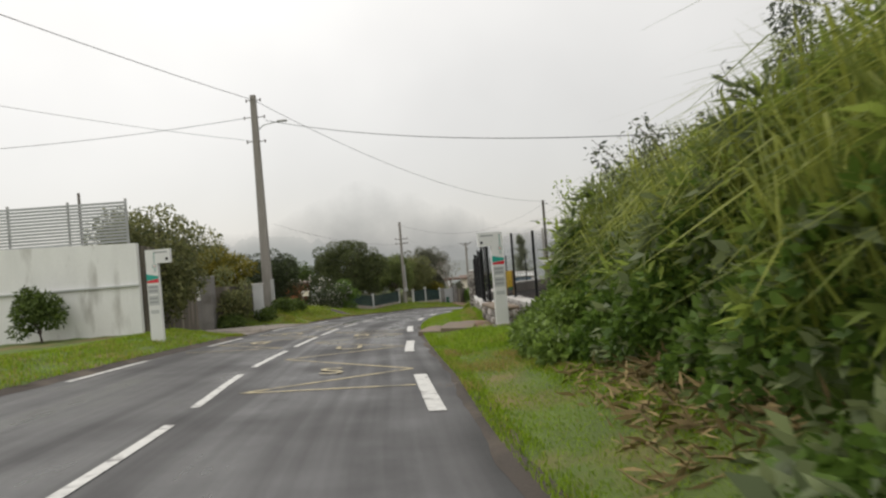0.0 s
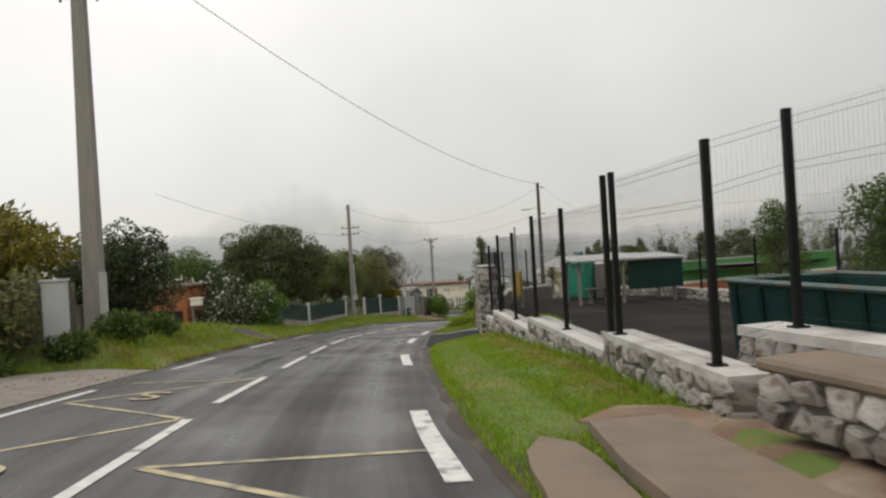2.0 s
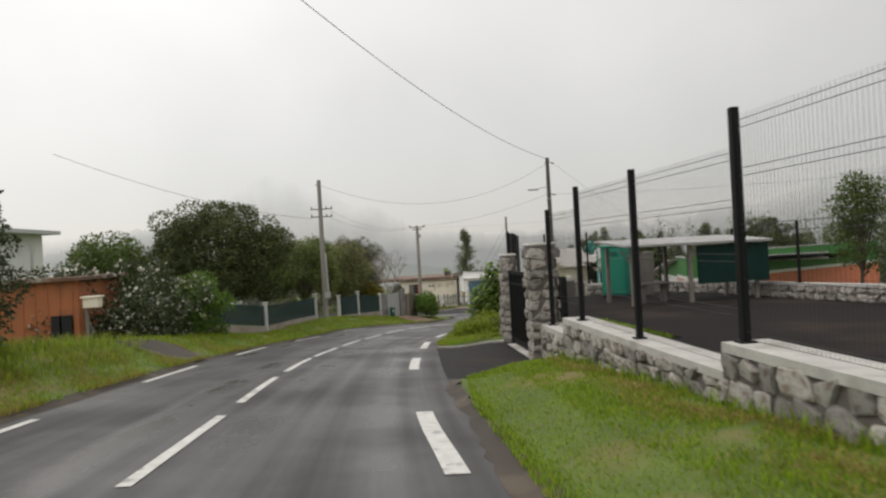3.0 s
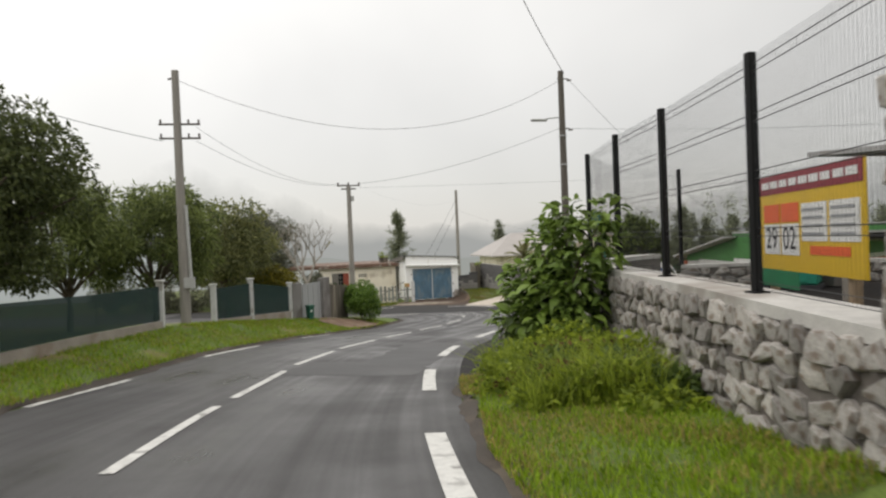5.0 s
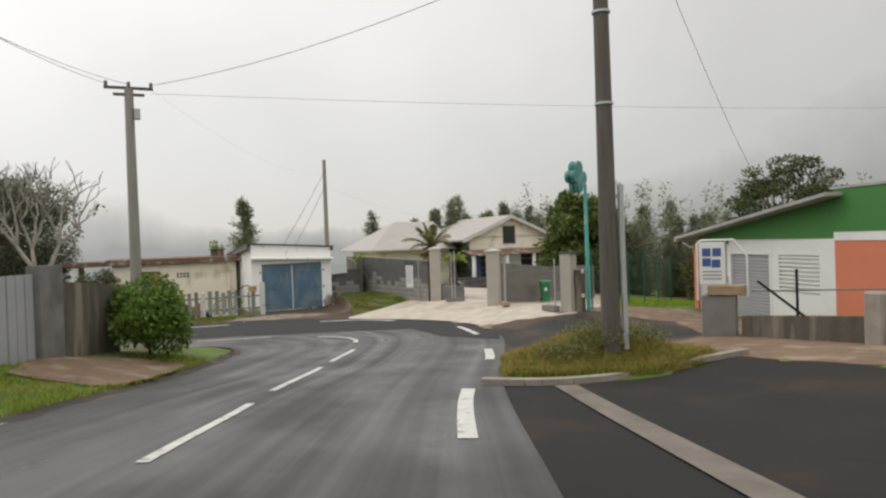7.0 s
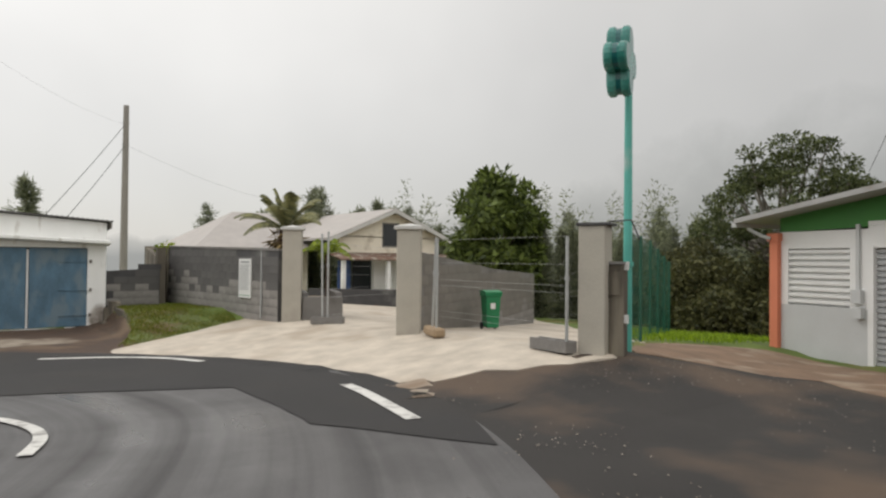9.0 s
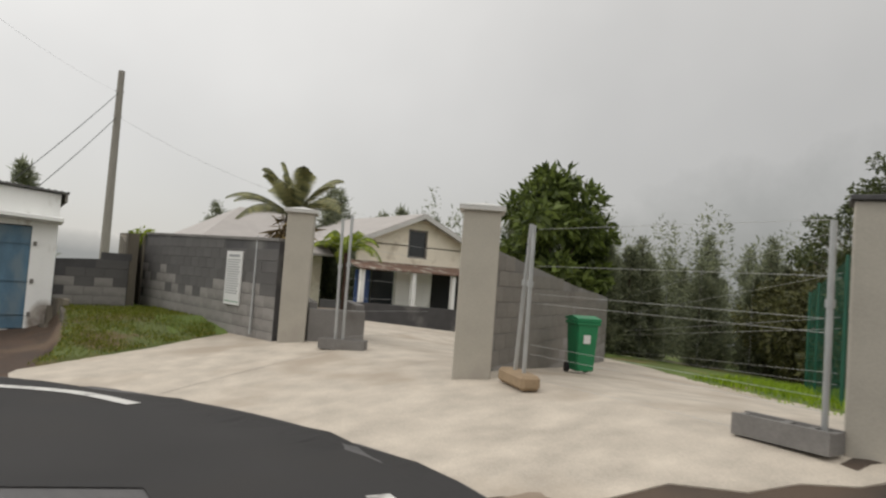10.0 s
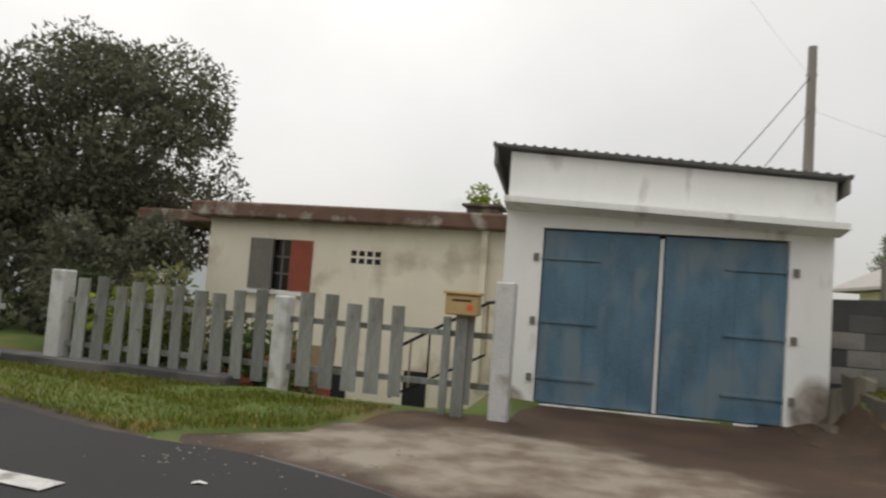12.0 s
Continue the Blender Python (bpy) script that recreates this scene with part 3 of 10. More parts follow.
# paved yards beside the road
PARKING = [(1.3, 47.6), (3.4, 48.4), (4.6, 49.6), (6.0, 50.4), (9.5, 52.5), (12.0, 56.0), (12.6, 60.0), (12.2, 62.6), (9.7, 61.3), (6.6, 62.0), (4.4, 57.6), (2.6, 53.0)]
GATE_DRIVE = [(0.1, 33.2), (2.2, 34.95), (3.6, 34.95), (3.6, 40.3), (2.75, 40.33), (2.55, 40.35), (1.68, 40.77), (0.8, 41.28), (0.62, 41.4), (0.1, 38)]
YARD = [(9.22, 78.42), (9.1, 77.8), (9.35, 77.25), (9.9, 76.6), (10.5, 75.65), (11.14, 73.7), (11.36, 72.6), (11.42, 71.6), (11.66, 71.09), (12.27, 70.68), (12.66, 70.33), (13.24, 69.93), (13.6, 69.78), (14.0, 69.85), (14.5, 70.4), (16.5, 71.2), (22.5, 78.8), (29, 92), (20.5, 93.5), (14.2, 81.5), (12.75, 80.7), (12.3, 80.3), (10.85, 79.3), (10.25, 78.98)]
FORECOURT = [(8.6, 64.4), (10.6, 64.5), (13.5, 64.75), (15.0, 65.5), (15.7, 66.7), (16.3, 68.1), (15.4, 69.2), (14.5, 70.1), (14.0, 69.95), (13.3, 70.05), (12.7, 70.42), (12.3, 70.8), (11.7, 71.2), (11.3, 71.5), (9.8, 68.3), (8.4, 65.2)]
DIRT_STRIP = [(12.2, 62.6), (12.8, 59.5), (14.5, 60.0), (16.6, 63.5), (18.6, 67.5), (18.9, 70.4), (17.4, 71.4), (15.0, 70.5), (14.7, 70.05), (15.45, 69.15), (16.2, 68.1), (15.6, 66.7), (14.9, 65.6), (13.4, 64.95), (11.4, 63.8)]
BUS_SLAB = [(1.5, 16.3), (2.35, 16.25), (2.42, 17.6), (2.42, 19.6), (2.3, 19.75), (1.62, 19.6), (1.5, 18.2)]
BUS_STEP = [(0.85, 16.6), (1.46, 16.5), (1.46, 19.2), (1.2, 19.4), (0.95, 18.9), (0.9, 17.9)]
BUS_EARTH = [(2.3, 16.4), (3.1, 16.5), (3.4, 19.4), (2.9, 19.7), (2.6, 20.3), (2.1, 20.4), (1.6, 19.9), (2.35, 19.4)]
PLAYGROUND = [(3.35, 20.6), (3.1, 24), (2.95, 30), (2.75, 34.3), (5.2, 34.9), (5.4, 40.4), (3.2, 41.2), (4.0, 42.9), (4.7, 46), (5.3, 49.8), (8.5, 52.6), (13.2, 50.0), (13.0, 42.0), (13.4, 30), (13.0, 18.8), (8, 18.6), (4.5, 18.8), (4.2, 20.3)]
GRAVEL_LAY = [(-4.95, 19.5), (-6.2, 20.0), (-9.5, 25.2), (-9.0, 27.2), (-6.5, 28.0), (-5.05, 27.5)]
GARAGE_DRIVE = [(4.3, 79.6), (4.35, 80.4), (5.2, 81.1), (5.45, 82.3), (5.7, 82.8), (6.6, 83.0), (6.9, 84.2), (10.0, 84.3), (9.82, 82.0), (9.66, 80.2), (9.6, 79.2), (9.4, 77.8), (8.8, 77.6), (7.5, 78.6)]


def play_z(x, y):
    return -1.2 - 0.031 * (y - 26) + 0 * x


def bank(x, y):
    """How far the verges stand above the road's surface, by the distance from its edges."""
    rin = inside(x, y, ROAD_OUTLINE)
    dl, dr = edge_gap(x, y, LE), edge_gap(x, y, RE)
    left = dl < dr
    hl = np.interp(y, [-20, 8, 14, 20, 28, 36, 45, 49, 53, 57, 66, 69, 72, 90], [0.3, 0.25, 0.15, 0.25, 0.5, 0.55, 0.35, 0.14, 0.3, 0.5, 0.5, 0.35, 0.2, 0.2])
    hr = np.interp(y, [-20, 5, 10, 15, 21, 24, 33, 35, 39, 41, 47, 49, 60, 90], [0.4, 0.3, 0.22, 0.1, 0.1, 0.22, 0.25, 0.02, 0.02, 0.15, 0.2, 0.0, 0.0, 0.0])
    rise = np.where(left, 0.07 + hl * step(dl, 0.15, 2.2), np.minimum(0.07, hr + 0.03) + hr * step(dr, 0.1, 1.8))
    layby = np.array(GRAVEL_LAY + GRAVEL_LAY[:1], float)
    near_lay = (x < -3) & (y > 15) & (y < 32)
    if near_lay.any():
        rise[near_lay] *= 0.1 + 0.9 * step(edge_gap(x[near_lay], y[near_lay], layby), 0.0, 1.6)
    z = np.where(rin, -0.08, rise)
    for poly in (PARKING, GATE_DRIVE, YARD, FORECOURT, DIRT_STRIP, GARAGE_DRIVE, GRAVEL_LAY):
        z = np.where(inside(x, y, np.array(poly)), -0.08, z)
    for poly in (BUS_SLAB, BUS_STEP):
        z = np.where(inside(x, y, np.array(poly)), np.minimum(z, 0.02), z)
    return z


def pl_in(x, y):
    return inside(x, y, np.array(PLAYGROUND))


def ground_z(x, y):
    """The height of the earth and grass."""
    x, y = np.atleast_1d(np.asarray(x, float)), np.atleast_1d(np.asarray(y, float))
    z = gz(x, y) + bank(x, y)
    # grassy island in front of the lamp pole
    z += 0.55 * np.exp(-(((x - 9.6) / 1.5) ** 2 + ((y - 62.95) / 0.9) ** 2))
    # hollow where the gate drive meets the verge
    z -= 0.2 * np.exp(-(((x - 2.15) / 0.7) ** 2 + ((y - 40.3) / 0.42) ** 2))
    # higher ground under the hedge bank
    z += 0.9 * step(x, 3.6, 6.5) * (1 - step(y, 13, 17)) * step(y, -20, -6)
    pl = inside(x, y, np.array(PLAYGROUND))
    z = np.where(pl, np.minimum(z, play_z(x, y) - 0.06), z)
    # grass ramp behind the gate up to the playground
    ramp = (x > 3.3) & (x < 5.7) & (y > 34.3) & (y < 41.3) & ~pl_in(x, y)
    z = np.where(ramp, np.maximum(z, gz(x, y)) + (play_z(x, y) - 0.02 - np.maximum(z, gz(x, y))) * np.maximum(step(x, 3.5, 5.2), np.maximum(step(y, 40.1, 40.7), 1 - step(y, 34.7, 35.4))), z)
    # room for the lawn turf and its bank
    z = np.where((x > 9.3) & (x < 11.3) & (y > 78.75) & (y < 84.45) & ~inside(x, y, np.array(YARD)), z - 0.4, z)
    # the house plot lies lower than the road
    z -= 1.2 * step(y, 82.95, 83.5) * (1 - step(y, 92, 95)) * step(x, -0.8, 0.3) * (1 - step(x, 5.7, 6.2))
    # the plot behind the playground drops to the valley
    z = np.where((x > 13) & (y > 20) & (y < 58), np.minimum(z, play_z(x, y) - 0.25 * (x - 13).clip(0, 8)), z)
    # beyond the plots the land falls away into the valley
    z = z - 6 * step(y, 100, 160) - 10 * step(x, 40, 110) - 14 * step(y, 160, 500)
    return z


def sheet(name, poly, zfun, material, step_len=0.5, lift=0.004, label="", category="", parent=None, skirt=True, ragged=0.0, grid=0.7):
    """A paved surface on an outline, following the ground."""
    poly = np.array(poly, float)
    bm = bmesh.new()
    ring = []
    for a, b in zip(poly, np.roll(poly, -1, 0)):
        n = max(1, int(np.hypot(*(b - a)) / step_len))
        ring += [a + (b - a) * k / n for k in range(n)]
    if ragged:
        rj = np.random.default_rng(len(ring))
        ring = [p + rj.normal(0, ragged, 2) for p in ring]
    vs = [bm.verts.new((p[0], p[1], 0)) for p in ring]
    f = bm.faces.new(vs)
    bmesh.ops.triangulate(bm, faces=[f])
    lo, hi = poly.min(0), poly.max(0)
    for axis in (0, 1):
        for c in np.arange(lo[axis] + grid, hi[axis], grid):
            no = (1, 0, 0) if axis == 0 else (0, 1, 0)
            co = (c, 0, 0) if axis == 0 else (0, c, 0)
            bmesh.ops.bisect_plane(bm, geom=bm.verts[:] + bm.edges[:] + bm.faces[:], plane_co=co, plane_no=no)
    xy = np.array([v.co[:2] for v in bm.verts])
    zs = np.broadcast_to(zfun(xy[:, 0], xy[:, 1]), len(xy))
    for v, z in zip(bm.verts, zs):
        v.co.z = z + lift
    bmesh.ops.recalc_face_normals(bm, faces=bm.faces)
    for fc in bm.faces:
        if fc.normal.z < 0:
            fc.normal_flip()
    rim = [e for e in bm.edges if e.is_boundary] if skirt else []
    low = bmesh.ops.extrude_edge_only(bm, edges=rim)["geom"] if rim else []
    for v in low:
        if isinstance(v, bmesh.types.BMVert):
            v.co.z -= 0.15
    ob = part(name, bm, material, parent)
    return tagged(ob, label, category, kind="structure")


# ground sheet to the horizon
gx = np.concatenate([-30 - np.geomspace(0.6, 900, 26)[::-1], np.arange(-30, 46, 0.42), 46 + np.geomspace(0.6, 900, 26)])
gyy = np.concatenate([-14 - np.geomspace(0.6, 600, 20)[::-1], np.arange(-14, 100, 0.42), 100 + np.geomspace(0.6, 1200, 26)])
GX, GYM = np.meshgrid(gx, gyy)
gzz = ground_z(GX.ravel(), GYM.ravel())
near = (np.abs(GX.ravel()) < 50) & (GYM.ravel() > -15) & (GYM.ravel() < 101)
gzz = gzz + np.where(near & (gzz > gz(GX.ravel(), GYM.ravel()) + 0.02), np.random.default_rng(4).normal(0, 0.018, gzz.size), 0)
nx = len(gx)
idx = (np.arange(len(gyy) - 1)[:, None] * nx + np.arange(nx - 1)[None]).ravel()
edge_d = np.full(GX.size, 9.0)
nearest = (GX.ravel() > -30) & (GX.ravel() < 14) & (GYM.ravel() > -16) & (GYM.ravel() < 92)
edge_d[nearest] = np.minimum(edge_gap(GX.ravel()[nearest], GYM.ravel()[nearest], LE), edge_gap(GX.ravel()[nearest], GYM.ravel()[nearest], RE))
gzz = gzz - 0.16 * (1 - step(edge_d, 0.65, 1.1))
me = fast_mesh("ground", np.stack([GX.ravel(), GYM.ravel(), gzz], 1), np.stack([idx, idx + 1, idx + 1 + nx, idx + nx], 1))
me.polygons.foreach_set("use_smooth", [True] * len(me.polygons))
ground = tagged(link("ground", me, "grass_soil"), "uneven green and yellowish grass on brown soil", "ground", kind="structure")

# road
rows_n, cross = len(LE), 28
rv = []
for a, b in zip(LE, RE):
    t = np.linspace(0, 1, cross + 1)[:, None]
    rv.append(a + (b - a) * t)
rv = np.concatenate(rv)
rz = gz(rv[:, 0], rv[:, 1])
idx = (np.arange(rows_n - 1)[:, None] * (cross + 1) + np.arange(cross)[None]).ravel()
me = fast_mesh("road", np.column_stack([rv, rz]), np.stack([idx, idx + 1, idx + cross + 2, idx + cross + 1], 1))
me.polygons.foreach_set("use_smooth", [True] * len(me.polygons))
uv = me.uv_layers.new(name="along")
li = np.empty(len(me.loops), np.int32)
me.loops.foreach_get("vertex_index", li)
mid_line = (LE + RE) / 2
run = np.concatenate([[0], np.cumsum(np.hypot(*np.diff(mid_line, axis=0).T))])
wide = np.hypot(*(RE - LE).T)
uu = np.concatenate([(np.linspace(0, 1, cross + 1) - 1) * w for w in wide])
vv_ = np.repeat(run, cross + 1)
uv.data.foreach_set("uv", np.stack([uu[li], vv_[li]], 1).ravel())
road = tagged(link("road", me, "asphalt"), "damp worn grey asphalt road with shiny wheel tracks", "road", kind="structure")



# the verges: a ragged earth edge on the asphalt, then turf up to the ground
def verge(line, side, offs, extra, material, label, ragged, seed):
    rg = np.random.default_rng(seed)
    p = smooth_line(line[::4], 12)
    d = np.gradient(p, axis=0)
    d /= np.hypot(d[:, 0], d[:, 1])[:, None]
    nrm = np.stack([-d[:, 1], d[:, 0]], 1) * side
    wob = np.convolve(rg.normal(0, 1, len(p)), np.ones(3) / 3, "same")
    cols = []
    for j, (o, e) in enumerate(zip(offs, extra)):
        w = ragged * wob if j == 0 else ragged * 0.5 * rg.normal(0, 1, len(p)) if j == len(offs) - 1 else 0
        q = p + nrm * np.reshape(o + w, (-1, 1))
        z = ground_z(q[:, 0], q[:, 1]) if j > 1 else gz(q[:, 0], q[:, 1])
        cols.append(np.column_stack([q, z + e]))
    n, k_ = len(p), len(cols)
    verts = np.stack(cols, 1).reshape(-1, 3)
    out = p + nrm * 0.5
    paved = np.zeros(n, bool)
    for poly in (PARKING, GATE_DRIVE, YARD, FORECOURT, DIRT_STRIP, GARAGE_DRIVE, GRAVEL_LAY):
        paved |= inside(out[:, 0], out[:, 1], np.array(poly)) & ((out[:, 0] > 5.0) | (out[:, 1] < 75))
    # the ends sink into the paved ground
    far_ = np.array([np.abs(np.flatnonzero(paved) - i).min() if paved.any() else 99 for i in range(n)])
    fac = np.repeat(np.clip((far_ - 1) / 5, 0, 1), k_)
    verts[:, 2] = fac * verts[:, 2] + (1 - fac) * np.minimum(verts[:, 2], gz(verts[:, 0], verts[:, 1]) - 0.02)
    faces = []
    for i in range(n - 1):
        if paved[i] or paved[i + 1]:
            continue
        for j in range(k_ - 1):
            a = i * k_ + j
            f = (a, a + 1, a + 1 + k_, a + k_)
            faces.append(f if side < 0 else f[::-1])
    me = fast_mesh("verge", verts, faces)
    me.polygons.foreach_set("use_smooth", [True] * len(me.polygons))
    return tagged(link("verge", me, material), label, "verge", kind="structure")


for line, side, sd in ((LE, 1, 1), (RE, -1, 2)):
    verge(line, side, (-0.02, 0.12, 0.3, 0.55, 0.9, 1.25), (-0.02, 0.03, 0.012, 0.014, 0.016, -0.03), "grass_soil", "grassy road verge with yellowish turf", 0.03, sd)
    verge(line, side, (-0.07, 0.03, 0.13), (0.003, 0.03, 0.0), "edge_earth", "strip of washed brown earth along the asphalt edge", 0.07, sd + 5)
sheet("parking_area", PARKING, gz, "fresh_asphalt", lift=-0.012, label="dark new asphalt parking area beside the road", category="pavement")
sheet("gate_drive", GATE_DRIVE, gz, "fresh_asphalt", lift=-0.012, label="dark asphalt entrance drive in front of the metal gate", category="driveway")
sheet("forecourt", FORECOURT, gz, "gritty_asphalt", step_len=0.25, ragged=0.045, lift=-0.012, label="dark asphalt forecourt with crumbling edge", category="pavement")
sheet("dirt_strip", DIRT_STRIP, gz, "dirt", ragged=0.06, lift=-0.01, label="strip of brown gravelly dirt before the green building", category="path")
sheet("concrete_yard", YARD, gz, "pale_concrete", step_len=0.3, ragged=0.035, lift=-0.002, label="pale stained concrete driveway and yard", category="driveway")
sheet("playground", PLAYGROUND, play_z, "yard_asphalt", label="dark asphalt playground behind the stone wall", category="pavement")
sheet("gravel_lay_by", GRAVEL_LAY, gz, "gravel", lift=0.02, label="worn grey gravel lay-by at the verge", category="pavement")
sheet("garage_drive", GARAGE_DRIVE, gz, "drive_ground", ragged=0.05, lift=-0.01, label="wet brown earth drive in front of the garage", category="driveway")

sheet("concrete_spill", [(11.75, 71.2), (11.5, 70.6), (11.15, 70.17), (10.9, 70.3), (11.05, 70.5), (11.2, 70.58), (11.3, 70.9), (11.25, 71.4)], gz, "sandy_concrete", step_len=0.1, ragged=0.025, skirt=False, lift=0.009, label="thin tongue of spilled concrete on the asphalt edge", category="pavement")


def strip_sheet(name, left, right, across, along, zf, material, label, category):
    """A finely divided surface between two lines."""
    le, ri = np.array(left, float), np.array(right, float)
    u = np.linspace(0, 1, along)
    pl = np.stack([np.interp(u, np.linspace(0, 1, len(le)), le[:, k]) for k in (0, 1)], 1)
    pr = np.stack([np.interp(u, np.linspace(0, 1, len(ri)), ri[:, k]) for k in (0, 1)], 1)
    rj = np.random.default_rng(along)
    v = np.linspace(0, 1, across)[None, :, None]
    q = (pl[:, None] * (1 - v) + pr[:, None] * v).reshape(-1, 2)
    q = q + rj.normal(0, 0.012, q.shape)
    verts = np.column_stack([q, zf(q[:, 0], q[:, 1]) + rj.normal(0, 0.008, len(q))])
    i = (np.arange(along - 1)[:, None] * across + np.arange(across - 1)[None]).ravel()
    me = fast_mesh(name, verts, np.stack([i, i + 1, i + 1 + across, i + across], 1))
    me.polygons.foreach_set("use_smooth", [True] * len(me.polygons))
    return tagged(link(name, me, material), label, category, kind="structure")


def turf_z(x, y):
    return gz(x, y) + 0.03


strip_sheet("lawn_bank", [(9.3, 78.45), (9.44, 80.0), (9.52, 82.0), (9.66, 84.25)], [(9.42, 78.5), (9.88, 80.0), (10.08, 82.0), (10.24, 84.25)], 9, 40, lambda x, y: gz(x, y) - 0.02 + 0.05 * step(x, 9.5, 9.9), "drive_earth", "worn earth bank along the lawn", "bank")
strip_sheet("lawn_turf", [(9.36, 78.3), (9.84, 80.0), (10.02, 82.0), (10.2, 84.4)], [(10.5, 78.75), (12.0, 79.75), (11.85, 82.0), (11.75, 84.6)], 26, 60, lambda x, y: turf_z(x, y) - 0.07 * inside(x, y, np.array(YARD)), "lawn_soil", "uneven turf of the lawn with bare brown spots", "lawn")


# mended places in the asphalt
for pts, mt, lb in [([(2.3, 56.5), (3.5, 56.4), (3.3, 54.6), (1.75, 50.3), (1.2, 48.9), (-1.1, 49.7), (-0.42, 51.6), (0.6, 51.3), (1.3, 53.4)], "mended_asphalt", "darker asphalt patch across the lane"),
                    ([(10.35, 68.1), (10.88, 69.1), (11.32, 70.4), (11.46, 71.3), (11.5, 72.3), (11.34, 73.5), (10.6, 75.72), (9.44, 77.35), (7.6, 78.92), (6.3, 79.71), (5.27, 80.11), (4.1, 80.2), (-8, 83.9), (-9, 80.6), (0, 76.6), (5, 74.7), (8.2, 73.2), (9.6, 72.5), (9.55, 71.2), (9.45, 69.8)], "damp_asphalt", "damp dark asphalt along the outside of the bend")]:
    sheet("road_patch", pts, gz, mt, step_len=0.35, ragged=0.06 if mt == "mended_asphalt" else 0.015, grid=0.35, lift=0.004 if mt == "mended_asphalt" else 0.009, label=lb, category="road patch", skirt=False)


def ribbon(bm, pts, width, lift=0.008, zf=gz, taper=0.0):
    """A painted line on the road."""
    p = np.array(pts, float)
    d = np.gradient(p, axis=0)
    d /= np.hypot(d[:, 0], d[:, 1])[:, None]
    nrm = np.stack([-d[:, 1], d[:, 0]], 1)
    prev = None
    for q, m in zip(p, nrm):
        cur = []
        for s in (-1, 1):
            e = q + s * m * width / 2
            cur.append(bm.verts.new((e[0], e[1], float(zf(e[0], e[1])) + lift)))
        if prev:
            bm.faces.new((prev[0], cur[0], cur[1], prev[1]))
        prev = cur
    for f in bm.faces:
        f.normal_update()
        if f.normal.z < 0:
            f.normal_flip()
    return bm


def line_at(line, y0, y1, n=6):
    """Points of a line between two distances ahead."""
    ys = np.linspace(y0, y1, n)
    return np.stack([np.interp(ys, line[:, 1], line[:, 0]), ys], 1)


CENTRE = smooth_line([(-0.2, 1.0), (-0.7, 4.7), (-1.46, 9.1), (-1.88, 13.2), (-2.18, 17.3), (-2.35, 21.3), (-2.46, 25.6), (-2.54, 30.5), (-2.59, 34.6), (-2.42, 39), (-1.97, 43.4), (-1.58, 46.35), (-0.9, 50.2), (-0.7, 51.2), (0.13, 53.95), (0.31, 54.7), (1.48, 57.66), (1.88, 58.7), (3.19, 61.85), (3.65, 62.97), (5.14, 66.0), (5.51, 66.73), (6.6, 68.66)], 4)
R_EDGE = smooth_line([(2.6, 1.5), (2.04, 5.2), (1.59, 8.3), (1.05, 12.1), (0.8, 14.9), (0.43, 18.6), (0.16, 21.5), (-0.02, 27.2), (-0.13, 30.2), (-0.05, 35.8), (0.3, 40), (0.69, 44), (1.16, 46.9), (1.71, 49.8), (2.43, 52.4), (3.42, 55.25), (4.75, 58.4), (6.3, 61.6), (8.4, 64.95), (9.24, 66.63), (9.5, 67.2)], 4)
L_EDGE = smooth_line([(-3.9, 4), (-4.21, 8.65), (-4.45, 11.8), (-4.5, 15.3), (-4.6, 18), (-4.7, 24.3), (-4.76, 30.1), (-4.85, 34), (-4.77, 37.5), (-4.45, 43), (-3.97, 47), (-3.35, 49.6), (-2.66, 53.0), (-1.7, 55.95), (-0.64, 58.85), (0.58, 62.55), (1.93, 66.37), (3.2, 68.65)], 4)
for y0, y1 in [(y - 3.15, y) for y in (4.75, 8.95, 13.15, 17.4, 21.35, 25.65, 30.4, 34.6, 38.7, 42.3, 46.35, 50.2)] + [(51.15, 53.95), (54.7, 57.66), (58.7, 61.85), (62.97, 66.0), (66.75, 68.64)]:
    part("centre_dash", ribbon(bmesh.new(), line_at(CENTRE, y0, y1), 0.12), "white_line", road)
for y0, y1 in ((5.16, 8.31), (12.1, 15.0), (18.56, 21.5), (27.2, 30.15), (35.2, 37.8), (41.0, 44.0), (46.93, 49.78), (52.4, 55.2), (58.4, 61.6), (64.95, 66.63)):
    part("edge_dash", ribbon(bmesh.new(), line_at(R_EDGE, y0, y1), 0.2), "white_line", road)
for y0, y1 in ((8.65, 11.8), (15.26, 18.04), (21.3, 24.26), (27.6, 30.6), (34.4, 37.4), (40.6, 43.6), (47.05, 49.6), (53.0, 55.95), (58.85, 62.55), (66.37, 68.65)):
    part("edge_dash", ribbon(bmesh.new(), line_at(L_EDGE, y0, y1), 0.12), "white_line", road)
for pts, w in (([(10.33, 69.35), (10.72, 71.0), (10.84, 71.75)], 0.17), ([(10.12, 75.6), (9.68, 76.42), (8.9, 77.05), (7.85, 77.5)], 0.17), ([(7.05, 70.1), (7.22, 70.7), (7.2, 71.3), (6.95, 72.0), (6.55, 72.4)], 0.12), ([(5.4, 73.5), (4.4, 73.9), (3.3, 74.3)], 0.12), ([(4.75, 78.92), (3.4, 79.05), (1.9, 79.3)], 0.17), ([(1.2, 75.2), (-0.5, 75.8), (-2, 76.3)], 0.12)):
    part("curve_dash", ribbon(bmesh.new(), smooth_line(pts, 8), w, 0.019), "white_line", road)
